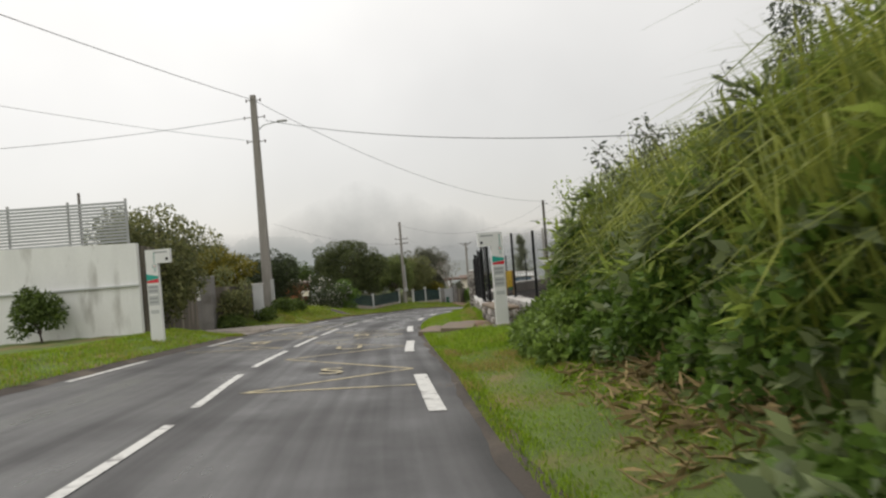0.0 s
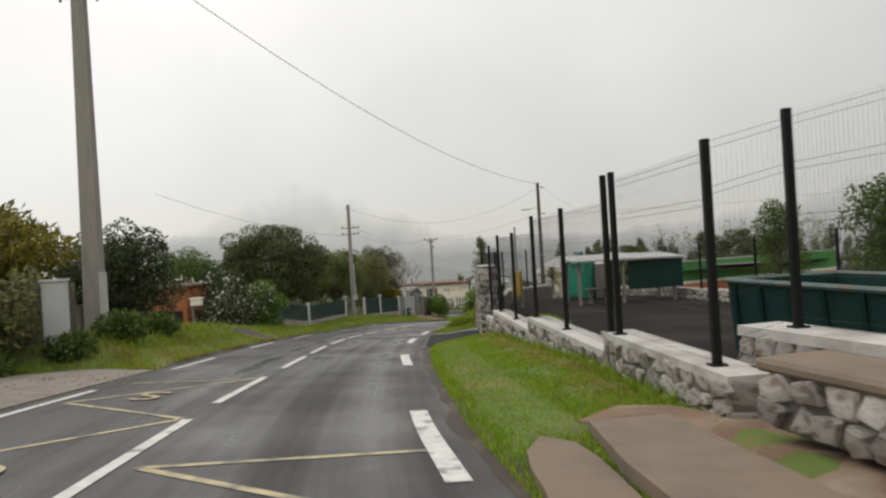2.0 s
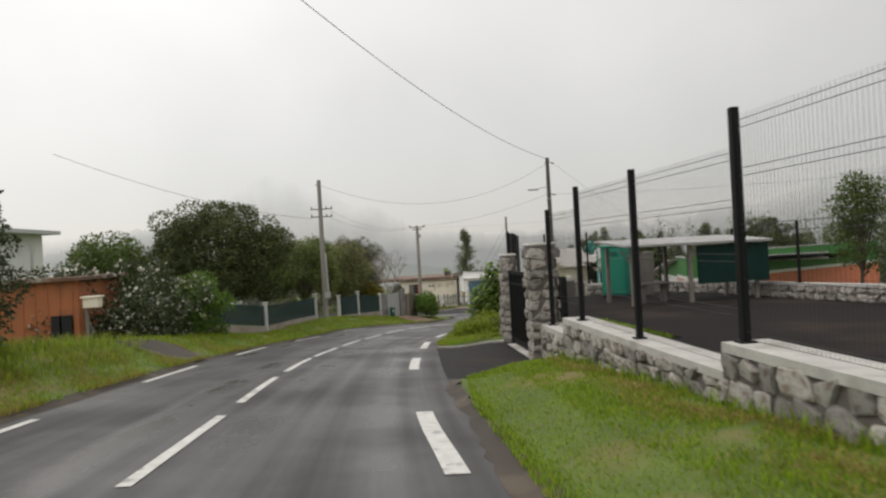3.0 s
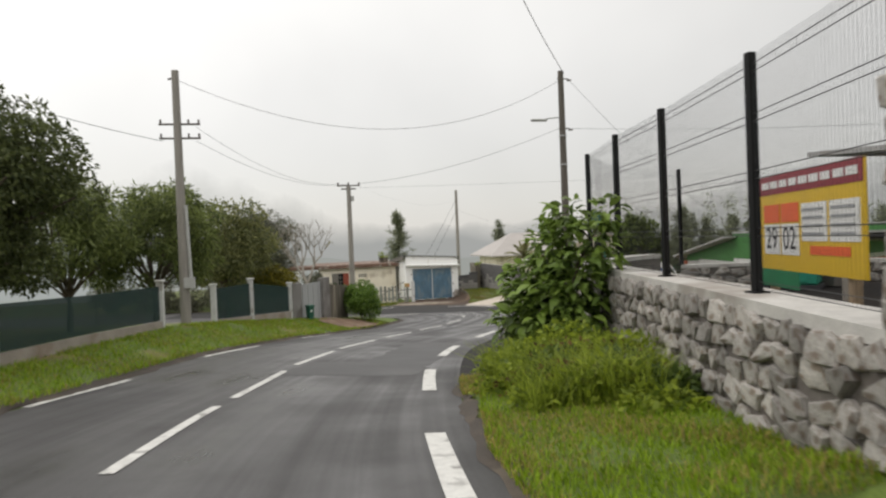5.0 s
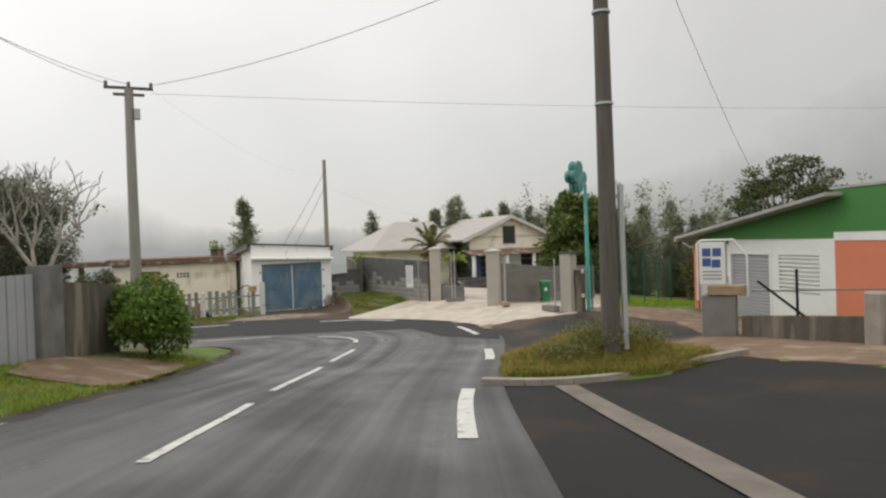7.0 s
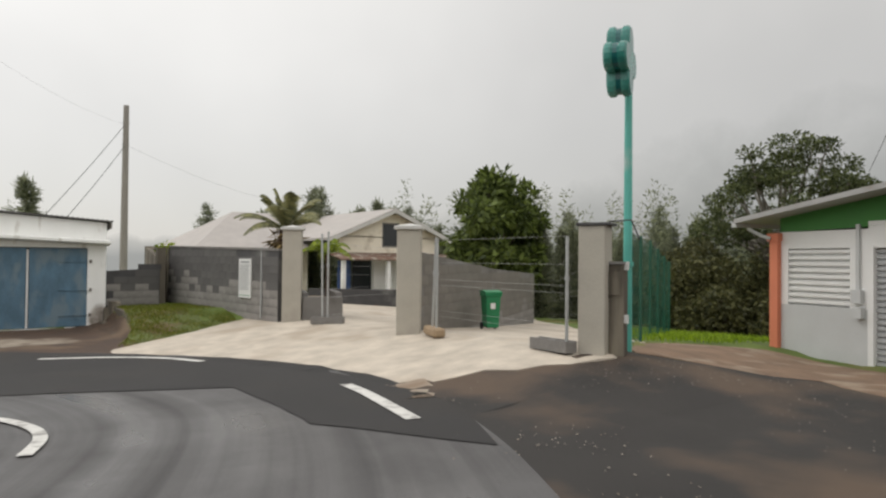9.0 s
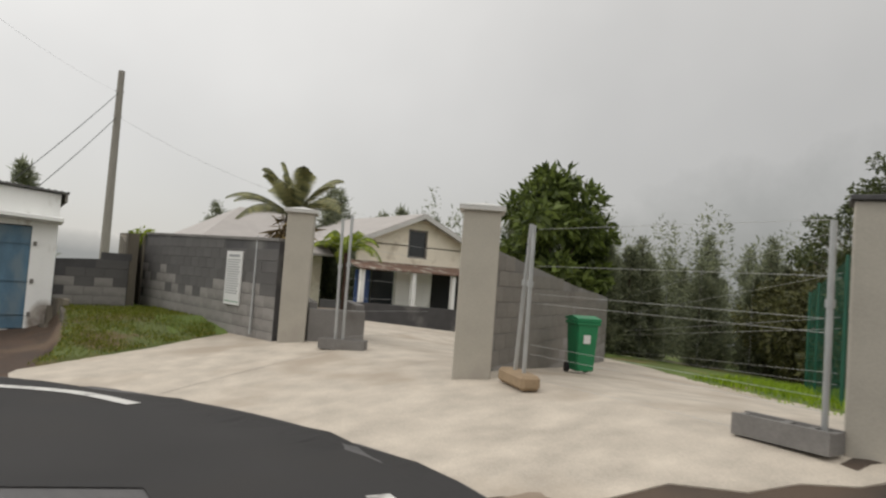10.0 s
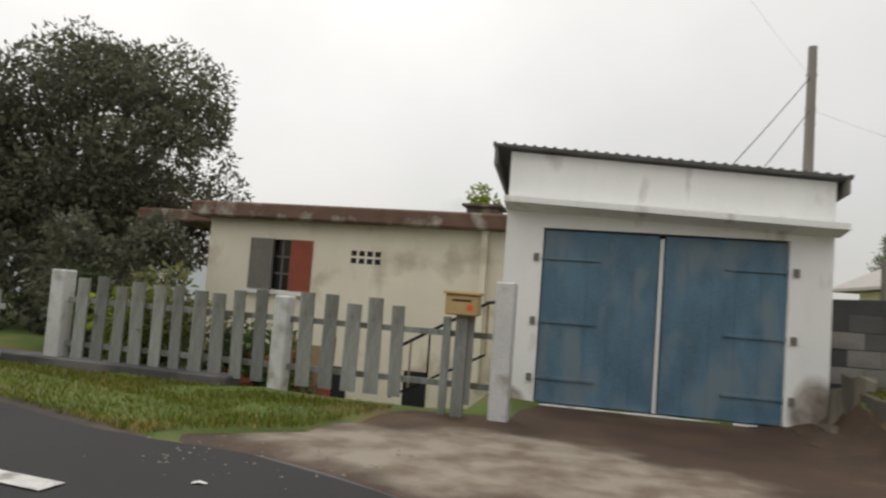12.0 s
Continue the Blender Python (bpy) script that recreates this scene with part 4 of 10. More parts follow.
for a, b in (((1.62, 7.2), (-0.71, 6.84)), ((-0.71, 6.84), (1.4, 9.1)), ((1.4, 9.1), (-1.33, 11.2)), ((-1.33, 11.2), (0.78, 13.55)), ((0.78, 13.55), (-1.74, 15.3)), ((-1.74, 15.3), (0.3, 17.65)), ((0.3, 17.65), (-2.05, 19.25)), ((-2.05, 19.25), (0.22, 19.55)),
             ((-4.35, 13.5), (-2.2, 14.02)), ((-2.2, 14.02), (-4.35, 15.45)), ((-4.35, 15.45), (-2.2, 17.6)), ((-2.2, 17.6), (-4.4, 19.0)), ((-4.4, 19.0), (-2.42, 21.4)), ((-2.42, 21.4), (-4.45, 22.9)), ((-4.45, 22.9), (-2.54, 25.45)), ((-2.54, 25.45), (-4.65, 25.15))):
    t = np.linspace(0, 1, 7)[:, None]
    part("zigzag_line", ribbon(bmesh.new(), np.array(a) + (np.array(b) - np.array(a)) * t, 0.085, 0.006), "yellow_line", road)


def letters(text, size, material, m, parent, name="lettering", depth=0.0, sx=1.0, sy=1.0, label=""):
    """Flat lettering in the built-in font, centred, as a mesh."""
    cu = bpy.data.curves.new(name, "FONT")
    cu.body, cu.size, cu.align_x, cu.align_y, cu.extrude = text, size, "CENTER", "CENTER", depth
    tmp = bpy.data.objects.new("tmp", cu)
    scene.collection.objects.link(tmp)
    me = bpy.data.meshes.new_from_object(tmp)
    bpy.data.objects.remove(tmp)
    me.transform(Matrix.Diagonal((sx, sy, 1, 1)))
    return link(name, me, material, parent, label, m)


for ch, x, y, turn in (("S", 0.07, 8.95, 10), ("U", -0.48, 13.4, 7), ("B", -0.88, 17.45, 4), ("B", -3.3, 15.75, 184), ("U", -3.34, 19.1, 183), ("S", -3.52, 23.4, 181)):
    zc = float(gz(x, y))
    sl = math.degrees(math.atan2(float(gz(x, y + 1)) - float(gz(x, y - 1)), 2))
    m = Matrix.Translation((x, y, zc + 0.02)) @ Euler((radians(sl), radians(2.3), 0)).to_matrix().to_4x4() @ pose(0, 0, 0, 0, 0, turn)
    letters(ch, 1.0, "yellow_line", m, road, "road_letter", sx=1.0, sy=1.15)

# ---- stone walls, fences and gate of the playground ----
rng = np.random.default_rng(11)
STONES = []
for k in range(12):
    bm = bmesh.new()
    n = int(rng.integers(5, 9))
    angs = np.sort((np.arange(n) + rng.uniform(-0.38, 0.38, n)) / n * 2 * math.pi)
    rad = rng.uniform(0.84, 1.12, n)
    outl = np.stack([np.sign(np.cos(angs)) * np.abs(np.cos(angs)) ** 0.55 * rad, np.sign(np.sin(angs)) * np.abs(np.sin(angs)) ** 0.55 * rad], 1) * 0.52
    tilt = rng.uniform(-0.5, 0.5, 2)
    back = [bm.verts.new((p[0], 0.0, p[1])) for p in outl]
    mid = [bm.verts.new((p[0] * 0.98, -0.55 + p @ tilt * 0.6, p[1] * 0.98)) for p in outl]
    front = [bm.verts.new((p[0] * 0.8, -0.9 + p @ tilt + rng.uniform(-0.12, 0.12), p[1] * 0.8)) for p in outl]
    for a, b in ((back, mid), (mid, front)):
        for i in range(n):
            bm.faces.new((a[i], a[(i + 1) % n], b[(i + 1) % n], b[i]))
    top = bm.verts.new((rng.uniform(-0.15, 0.15), -0.98, rng.uniform(-0.15, 0.15)))
    for i in range(n):
        bm.faces.new((front[i], front[(i + 1) % n], top))
    bmesh.ops.recalc_face_normals(bm, faces=bm.faces)
    me = bpy.data.meshes.new("stone")
    bm.to_mesh(me)
    bm.free()
    me.materials.append(MATS["stone"])
    STONES.append(me)


def lay_stones(parent, a, b, zlo, zhi, face, size=0.24, depth=0.05):
    """Stones on one face of a wall from a to b; face is the outward direction in the plan; zlo and zhi give heights along it."""
    a, b, face = np.array(a, float), np.array(b, float), np.array(face, float)
    face /= np.hypot(*face)
    length = np.hypot(*(b - a))
    turn = math.atan2(face[0], -face[1])
    rows_ = max(1, round(max(zhi(0) - zlo(0), zhi(1) - zlo(1)) / (size * 0.92)))
    for row in range(rows_):
        s = rng.uniform(-0.4, 0.0) * size
        while s < length:
            w = size * rng.uniform(0.75, 1.75)
            t = min(max((s + w / 2) / length, 0), 1)
            lo, hi = zlo(t), zhi(t)
            h = (hi - lo) / rows_
            if s + w > 0.3 * w and s + w * 0.6 < length and h > 0.06:
                tall = 1.0 if rng.random() < 0.8 else rng.uniform(0.72, 0.85)
                zc = lo + h * (row + 0.5) + rng.uniform(-0.12, 0.12) * h
                zc = min(max(zc, lo + h * 0.45), hi - h * tall * 0.5)
                q = a + (b - a) * t
                ob = new("stone", STONES[int(rng.integers(len(STONES)))])
                ob.parent = parent
                flip = 180 if rng.random() < 0.5 else 0
                ob.matrix_basis = Matrix.Translation((q[0], q[1], zc)) @ Matrix.Rotation(turn, 4, "Z") @ Matrix.Rotation(radians(rng.uniform(-18, 18) + flip), 4, "Y") @ Matrix.Diagonal((w * 1.0, depth * rng.uniform(0.5, 1.4), h * tall * 1.04, 1))
            s += w


def wall_piece(name, a, b, z0a, z0b, z1a, z1b, thick, material, parent=None):
    """A straight wall length whose foot and top may slope."""
    a, b = Vector((*a, 0)), Vector((*b, 0))
    d = (b - a).normalized()
    nrm = Vector((-d.y, d.x, 0)) * thick / 2
    bm = bmesh.new()
    vs = []
    for p, lo, hi in ((a, z0a, z1a), (b, z0b, z1b)):
        for s in (-1, 1):
            for z in (lo, hi):
                q = p + s * nrm
                vs.append(bm.verts.new((q.x, q.y, z)))
    for f in ((0, 1, 3, 2), (4, 6, 7, 5), (0, 4, 5, 1), (2, 3, 7, 6), (1, 5, 7, 3), (0, 2, 6, 4)):
        bm.faces.new([vs[i] for i in f])
    bmesh.ops.recalc_face_normals(bm, faces=bm.faces)
    return part(name, bm, material, parent)


def fence_x(y):
    return float(np.interp(y, [18, 20.07, 22.6, 25.6, 28, 30.4, 34.8], [3.06, 2.99, 2.9, 2.82, 2.72, 2.64, 2.5]))


POST = None


def fence_post(x, y, z0, z1, parent, turn=0.0):
    global POST
    if POST is None:
        bm = boxes((-0.036, -0.036, 0, 0.036, 0.036, 1.0), (-0.075, -0.075, 0, 0.075, 0.075, 0.008), (-0.035, -0.035, 0.992, 0.035, 0.035, 1.004))
        POST = bpy.data.meshes.new("post")
        bm.to_mesh(POST)
        bm.free()
        POST.materials.append(MATS["black_metal"])
    ob = new("post", POST)
    ob.parent = parent
    ob.matrix_basis = Matrix.Translation((x, y, z0)) @ Matrix.Rotation(turn, 4, "Z") @ Matrix.Diagonal((1, 1, z1 - z0, 1))


def wire_panel(a, b, z0a, z0b, h, parent, gap=0.05, material="fence_wire", r=0.001, rails=(0.03, 0.1, 0.5, 0.57, 1.0, 1.07, 1.5, 1.57, 1.93, 2.0)):
    """A welded wire panel between two posts, with level pairs of wires."""
    a, b = np.array(a, float), np.array(b, float)
    n = int(np.hypot(*(b - a)) / gap)
    verts, faces = [], []

    def bar(p, q, u, v):
        i = len(verts)
        for c in (p, q):
            for s in (u, v, -(u + v)):
                verts.append(c + s)
        faces.extend(((i, i + 1, i + 4, i + 3), (i + 1, i + 2, i + 5, i + 4), (i + 2, i, i + 3, i + 5)))

    d = (b - a) / np.hypot(*(b - a))
    u, v = np.array([d[0] * r, d[1] * r, 0]), np.array([-d[1] * r, d[0] * r, 0])
    for k in range(1, n):
        t = k / n
        p = a + (b - a) * t
        z = z0a + (z0b - z0a) * t
        bar(np.array([*p, z + 0.03]), np.array([*p, z + h]), u, v)
    for hh in rails:
        if hh <= h:
            bar(np.array([*a, z0a + hh]), np.array([*b, z0b + hh]), np.array([0, 0, r * 2.0]), v * 2.0)
    return tagged(link("wire_panel", fast_mesh("wire_panel", verts, faces), material, parent), kind="stuff")


# low roadside wall in steps, each with its coping and stones
low_wall = thing("wall_low", Matrix.Identity(4), "low stepped stone wall with pale concrete coping", "wall", kind="structure")
SEG = [(19.55, 23.05, -0.20), (23.05, 28.1, -0.47), (28.1, 33.2, -0.74), (33.2, 34.75, -1.0)]
for y0, y1, zt in SEG:
    a, b = (fence_x(y0) + 0.06, y0), (fence_x(y1) + 0.06, y1)
    ga, gb = float(gz(*a)) - 0.4, float(gz(*b)) - 0.4
    wall_piece("wall_core", a, b, ga, gb, zt - 0.09, zt - 0.09, 0.4, "mortar", low_wall)
    wall_piece("coping", a, b, zt - 0.09, zt - 0.09, zt, zt, 0.46, "coping", low_wall)
    off = np.array([-0.2, 0])
    lay_stones(low_wall, np.array(a) + off, np.array(b) + off, lambda t: ga + 0.45 + (gb - ga) * t, lambda t: zt - 0.06, (-1, 0), 0.26, 0.05)
    lay_stones(low_wall, (a[0] - 0.2, y0 + 0.01), (a[0] + 0.2, y0 + 0.01), lambda t: ga + 0.45, lambda t: zt - 0.06, (0, -1), 0.24, 0.04)
# short return between the low and the raised wall
wall_piece("wall_core", (3.2, 19.75), (3.75, 19.8), -1.1, -1.1, -0.29, -0.29, 0.36, "mortar", low_wall)
wall_piece("coping", (3.25, 19.75), (3.7, 19.8), -0.29, -0.29, -0.2, -0.2, 0.42, "coping", low_wall)
# raised wall behind the bench
UA, UB = (3.68, 20.6), (5.6, 10.8)
wall_piece("wall_core", UA, UB, -1.0, -0.5, -0.0, 0.0, 0.42, "mortar", low_wall)
wall_piece("coping", UA, UB, 0.0, 0.0, 0.1, 0.1, 0.5, "coping", low_wall)
lay_stones(low_wall, (3.48, 20.55), (4.6, 14.8), lambda t: -0.62 + 0.25 * t, lambda t: 0.03, (-1, -0.2), 0.26, 0.05)
lay_stones(low_wall, (3.5, 20.62), (3.9, 20.66), lambda t: -0.8, lambda t: 0.03, (0, 1), 0.24, 0.04)

fence = thing("fence_low", Matrix.Identity(4), "tall black welded wire fence on the low stone wall", "fence")
posts = [(20.07, -0.2), (22.6, -0.2), (22.95, -0.2), (25.6, -0.47), (27.98, -0.47), (30.38, -0.74), (32.65, -0.74), (34.4, -1.0)]
for y, z in posts:
    fence_post(fence_x(y) - (0.055 if 22 < y < 23 else 0), y, z, z + 2.12, fence)
for (ya, za), (yb, zb) in ((posts[0], posts[1]), (posts[2], posts[3]), (posts[3], posts[4]), (posts[4], posts[5]), (posts[5], posts[6]), (posts[6], posts[7])):
    z = min(za, zb)
    wire_panel((fence_x(ya), ya), (fence_x(yb), yb), z, z, 2.05, fence, r=0.0011 if ya < 23 else 0.0014)
up_posts = [(3.82 + (20.12 - y) * 0.196, y) for y in (20.12, 17.68, 15.2, 12.7)]
for x, y in up_posts:
    fence_post(x, y, 0.1, 2.18, fence)
for p, q in zip(up_posts, up_posts[1:]):
    wire_panel(p, q, 0.1, 0.1, 2.05, fence)
wire_panel((fence_x(20.07), 20.07), up_posts[0], -0.1, 0.1, 2.0, fence)

# gate pillars and gate
def stone_pillar(x, y, z0, z1, w):
    p = thing("stone_pillar", Matrix.Translation((x, y, z0)), "square gate pillar of grey field stones in mortar", "pillar", "pillars of the playground gate")
    h = z1 - z0
    part("pillar_core", boxes((-w / 2, -w / 2, 0, w / 2, w / 2, h), bevel=0.03), "mortar", p)
    part("pillar_top", boxes((-w / 2 - 0.02, -w / 2 - 0.02, h, w / 2 + 0.02, w / 2 + 0.02, h + 0.07), bevel=0.025), "coping", p)
    for a, b, f in (((-w / 2, w / 2), (-w / 2, -w / 2), (-1, 0)), ((-w / 2, -w / 2), (w / 2, -w / 2), (0, -1)), ((w / 2, -w / 2), (w / 2, w / 2), (1, 0))):
        lay_stones(p, a, b, lambda t: 0.02, lambda t: h - 0.03, f, 0.22, 0.038)
    return p


stone_pillar(2.45, 34.95, -2.15, 0.46, 0.5)
stone_pillar(2.82, 40.55, -2.3, 0.2, 0.38)
sheet("kerb_strip", [(0.8, 41.26), (1.3, 40.95), (1.68, 40.75), (2.1, 40.53), (2.56, 40.31), (2.62, 40.66), (2.2, 40.7), (1.72, 40.89), (0.84, 41.37)], gz, "coping", step_len=0.1, lift=0.035, ragged=0.01, label="pale concrete strip beside the gate drive", category="kerb")
gate = thing("metal_gate", Matrix.Translation((2.74, 39.82, -2.06)) @ Matrix.Rotation(radians(-87.6), 4, "Z"), "closed black metal sliding gate with close vertical bars", "gate")
GATE_LONG, GATE_HIGH = 4.75, 1.9
for z0_, z1_ in ((GATE_HIGH - 0.1, GATE_HIGH - 0.005), (GATE_HIGH - 0.36, GATE_HIGH - 0.31), (0.05, 0.15)):
    part("rail", boxes((0.1, -0.03, z0_, GATE_LONG - 0.1, 0.03, z1_), bevel=0.004), "black_metal", gate)
for x in (0.0, GATE_LONG - 0.1):
    part("gate_post", boxes((x, -0.05, 0.0, x + 0.1, 0.05, GATE_HIGH), bevel=0.006), "black_metal", gate)
for k in range(32):
    x = 0.235 + k * 0.1405
    part("bar", boxes((x - 0.013, -0.024, 0.15, x + 0.013, 0.024, GATE_HIGH - 0.1)), "black_metal", gate)
track = part("gate_track", ribbon(bmesh.new(), np.array([(2.66, 39.75), (2.74, 37.4), (2.83, 35.2)]), 0.22, 0.02), "coping")
tagged(track, "pale concrete strip under the sliding gate", "gate track", kind="structure")

# high retaining wall with fence beyond the gate
high_wall = thing("wall_high", Matrix.Identity(4), "high curved retaining wall of rough grey stones", "wall", kind="structure")
HW = [(2.85, 40.7), (3.12, 41.8), (3.62, 43.7), (4.05, 45.6), (4.45, 47.6), (4.98, 49.9), (6.2, 51.9), (8.0, 53.2)]
for a, b in zip(HW, HW[1:]):
    zt = -1.23
    wall_piece("wall_core", a, b, -4.2, -4.2, zt - 0.1, zt - 0.1, 0.5, "mortar", high_wall)
    wall_piece("coping", a, b, zt - 0.1, zt - 0.1, zt, zt, 0.54, "coping", high_wall)
    d = np.subtract(b, a) / np.hypot(*np.subtract(b, a))
    f = np.array([-d[1], d[0]])
    pa, pb = np.array(a) + f * 0.25, np.array(b) + f * 0.25
    lay_stones(high_wall, pa, pb, lambda t: float(gz(*(pa + (pb - pa) * t))) - 0.05, lambda t: zt - 0.07, f, 0.25 if a[1] < 47 else 0.36, 0.07)
fence2 = thing("fence_high", Matrix.Identity(4), "tall black welded wire fence on the retaining wall", "fence")
hp = [(2.94, 40.98), (3.44, 42.97), (4.0, 45.47), (4.38, 47.54), (4.97, 49.95), (6.6, 52.1), (8.9, 53.3)]
for x, y in hp:
    fence_post(x, y, -1.23, 0.87, fence2)
for k, (p, q) in enumerate(zip(hp, hp[1:])):
    wire_panel(p, q, -1.23, -1.23, 2.08, fence2, gap=0.05, r=0.0019 if k < 3 else 0.0012)
fence3 = thing("boundary_fence", Matrix.Identity(4), "black wire fence along the far side of the playground", "fence")
back_wall = thing("wall_back", Matrix.Identity(4), "low grey stone wall at the back of the playground", "wall", kind="structure")
BW = [(8.9, 53.3), (11.6, 51.4), (12.9, 47.4), (12.65, 42.8), (12.9, 38.5), (13.3, 34.2), (13.6, 30.0), (13.4, 25.5), (12.9, 21.0), (12.7, 18.4)]
for a, b in zip(BW, BW[1:]):
    za, zb = float(play_z(0, a[1])), float(play_z(0, b[1]))
    wall_piece("wall_core", a, b, za - 1.5, zb - 1.5, za + 0.42, zb + 0.42, 0.34, "mortar", back_wall)
    wall_piece("coping", a, b, za + 0.42, zb + 0.42, za + 0.5, zb + 0.5, 0.4, "coping", back_wall)
    d = np.subtract(b, a) / np.hypot(*np.subtract(b, a))
    f = np.array([d[1], -d[0]])
    lay_stones(back_wall, np.array(a) + f * 0.17, np.array(b) + f * 0.17, lambda t: za + (zb - za) * t, lambda t: za + (zb - za) * t + 0.42, f, 0.3, 0.05)
    fence_post(a[0], a[1], za + 0.5, za + 2.5, fence3)
    wire_panel(a, b, za + 0.5, zb + 0.5, 2.0, fence3, gap=0.11)

# stone bench and bus stop slab
sheet("bus_stop_slab", BUS_SLAB, lambda x, y: gz(x, y) + 0.21, "worn_slab", lift=0.0, label="worn brown concrete bus stop platform", category="pavement")
sheet("bus_stop_step", BUS_STEP, lambda x, y: gz(x, y) + 0.12, "worn_slab", ragged=0.03, lift=0.0, label="broken lower concrete step of the bus stop", category="pavement")
sheet("trodden_earth", BUS_EARTH, ground_z, "dirt", lift=0.03, label="trodden brown earth around the bench", category="path")
bench = thing("stone_bench", Matrix.Translation((3.2, 17.85, -0.42)) @ Matrix.Rotation(radians(11.5), 4, "Z"), "low roadside bench of rubble stones with a worn slab on top", "bench")
part("bench_core", boxes((-0.25, -0.95, 0, 0.25, 0.95, 0.42), bevel=0.02), "mortar", bench)
part("slab", boxes((-0.33, -1.0, 0.42, 0.33, 1.0, 0.52), bevel=0.03), "worn_slab", bench)
lay_stones(bench, (-0.25, 0.95), (-0.25, -0.95), lambda t: 0.0, lambda t: 0.43, (-1, 0), 0.2, 0.09)
lay_stones(bench, (-0.25, -0.95), (0.25, -0.95), lambda t: 0.0, lambda t: 0.43, (0, -1), 0.2, 0.09)


def bus_totem(m, arm):
    """A bus stop board: a tapered white slab with a flag at its head, coloured band and printed timetable."""
    t = thing("bus_stop_totem", m, "white bus stop totem with a teal and red band", "bus stop", "bus stop totems")
    bm = bmesh.new()
    outl = [(-0.175, 0), (0.175, 0), (0.165, 2.5), (-0.165 - 0.36 * (arm < 0), 2.5), (-0.165 - 0.36 * (arm < 0), 2.13), (-0.165, 2.13)]
    if arm > 0:
        outl = [(-x, z) for x, z in outl][::-1]
        outl = [(-0.175, 0), (0.175, 0), (0.165, 2.13), (0.525, 2.13), (0.525, 2.5), (-0.165, 2.5)]
    a = [bm.verts.new((x, -0.05, z)) for x, z in outl]
    b = [bm.verts.new((x, 0.05, z)) for x, z in outl]
    bm.faces.new(a), bm.faces.new(b[::-1])
    for i in range(len(outl)):
        j = (i + 1) % len(outl)
        bm.faces.new((a[j], a[i], b[i], b[j]))
    bmesh.ops.recalc_face_normals(bm, faces=bm.faces)
    part("slab", bm, "sign_white", t)

    def flat(name, pts, material):
        bm = bmesh.new()
        f = bm.faces.new([bm.verts.new((x, -0.054, z)) for x, z in pts])
        f.normal_update()
        if f.normal.y > 0:
            f.normal_flip()
        return part(name, bm, material, t)

    flat("teal_band", [(-0.168, 1.68), (0.166, 1.73), (0.166, 1.79), (-0.168, 1.86)], "sign_teal")
    flat("red_band", [(-0.168, 1.62), (0.166, 1.62), (0.166, 1.72), (-0.168, 1.67)], "sign_red")
    flat("timetable", [(-0.15, 1.02), (0.15, 1.02), (0.15, 1.56), (-0.15, 1.56)], "grey_paint")
    for k in range(5):
        z = 1.48 - k * 0.1
        flat("print_bar", [(-0.13, z), (0.12, z), (0.12, z + 0.05), (-0.13, z + 0.05)], "grey_ink" if k != 2 else "sign_white").location.y = -0.003
    flat("print_bar", [(-0.12, 0.8), (0.12, 0.8), (0.12, 0.9), (-0.12, 0.9)], "grey_paint")
    s = -1 if arm < 0 else 1
    flat("stop_name_bar", [(s * 0.1, 2.4), (s * 0.46, 2.4), (s * 0.46, 2.435), (s * 0.1, 2.435)], "grey_ink")
    flat("route_badge", [(s * 0.4, 2.2), (s * 0.47, 2.2), (s * 0.47, 2.27), (s * 0.4, 2.27)], "ink")
    for k in range(8):
        ang = k * math.pi / 4
        cx, cz = 0.075 + 0.055 * math.cos(ang), 2.06 + 0.055 * math.sin(ang)
        flat("emblem_ray", [(cx - 0.012, cz - 0.012), (cx + 0.012, cz - 0.012), (cx + 0.012, cz + 0.012), (cx - 0.012, cz + 0.012)], "sign_teal" if k % 3 else "grey_ink")
    flat("round_emblem", [(0.075 + 0.02 * math.cos(k * 1.047), 2.06 + 0.02 * math.sin(k * 1.047)) for k in range(6)], "sign_red")
    for k in range(9):
        zz = 1.9 + k * 0.045 + (0.16 if k > 1 else 0)
        flat("emblem_bar", [(0.06, zz), (0.1, zz), (0.1, zz + 0.028), (0.06, zz + 0.028)], "sign_teal" if k % 2 else "grey_ink")
    part("foot_plate", boxes((-0.26, -0.1, -0.06, 0.26, 0.1, 0.0)), "old_concrete", t)
    return t


bus_totem(Matrix.Translation((3.19, 16.34, -0.3)) @ Matrix.Rotation(radians(16), 4, "Z"), -1)
bus_totem(Matrix.Translation((-5.98, 15.55, -0.06)) @ Matrix.Rotation(radians(-4), 4, "Z"), 1)

# skip, shelter, cabin and board behind the fence
skip = thing("waste_skip", Matrix.Translation((7.18, 23.02, -1.12)) @ Matrix.Rotation(radians(-86.6), 4, "Z"), "long dark green open metal skip with ribbed sides", "skip")
SKIP_L, SKIP_H = 3.05, 1.32


def slab(corners, thick):
    """A plate with the given four corners, thickened along its normal."""
    c = [Vector(q_) for q_ in corners]
    nrm = (c[1] - c[0]).cross(c[3] - c[0]).normalized() * thick
    bm_ = bmesh.new()
    lo_ = [bm_.verts.new(q_) for q_ in c]
    hi_ = [bm_.verts.new(q_ + nrm) for q_ in c]
    bm_.faces.new(lo_[::-1]), bm_.faces.new(hi_)
    for i_ in range(4):
        bm_.faces.new((lo_[i_], lo_[(i_ + 1) % 4], hi_[(i_ + 1) % 4], hi_[i_]))
    bmesh.ops.recalc_face_normals(bm_, faces=bm_.faces)
    return bm_


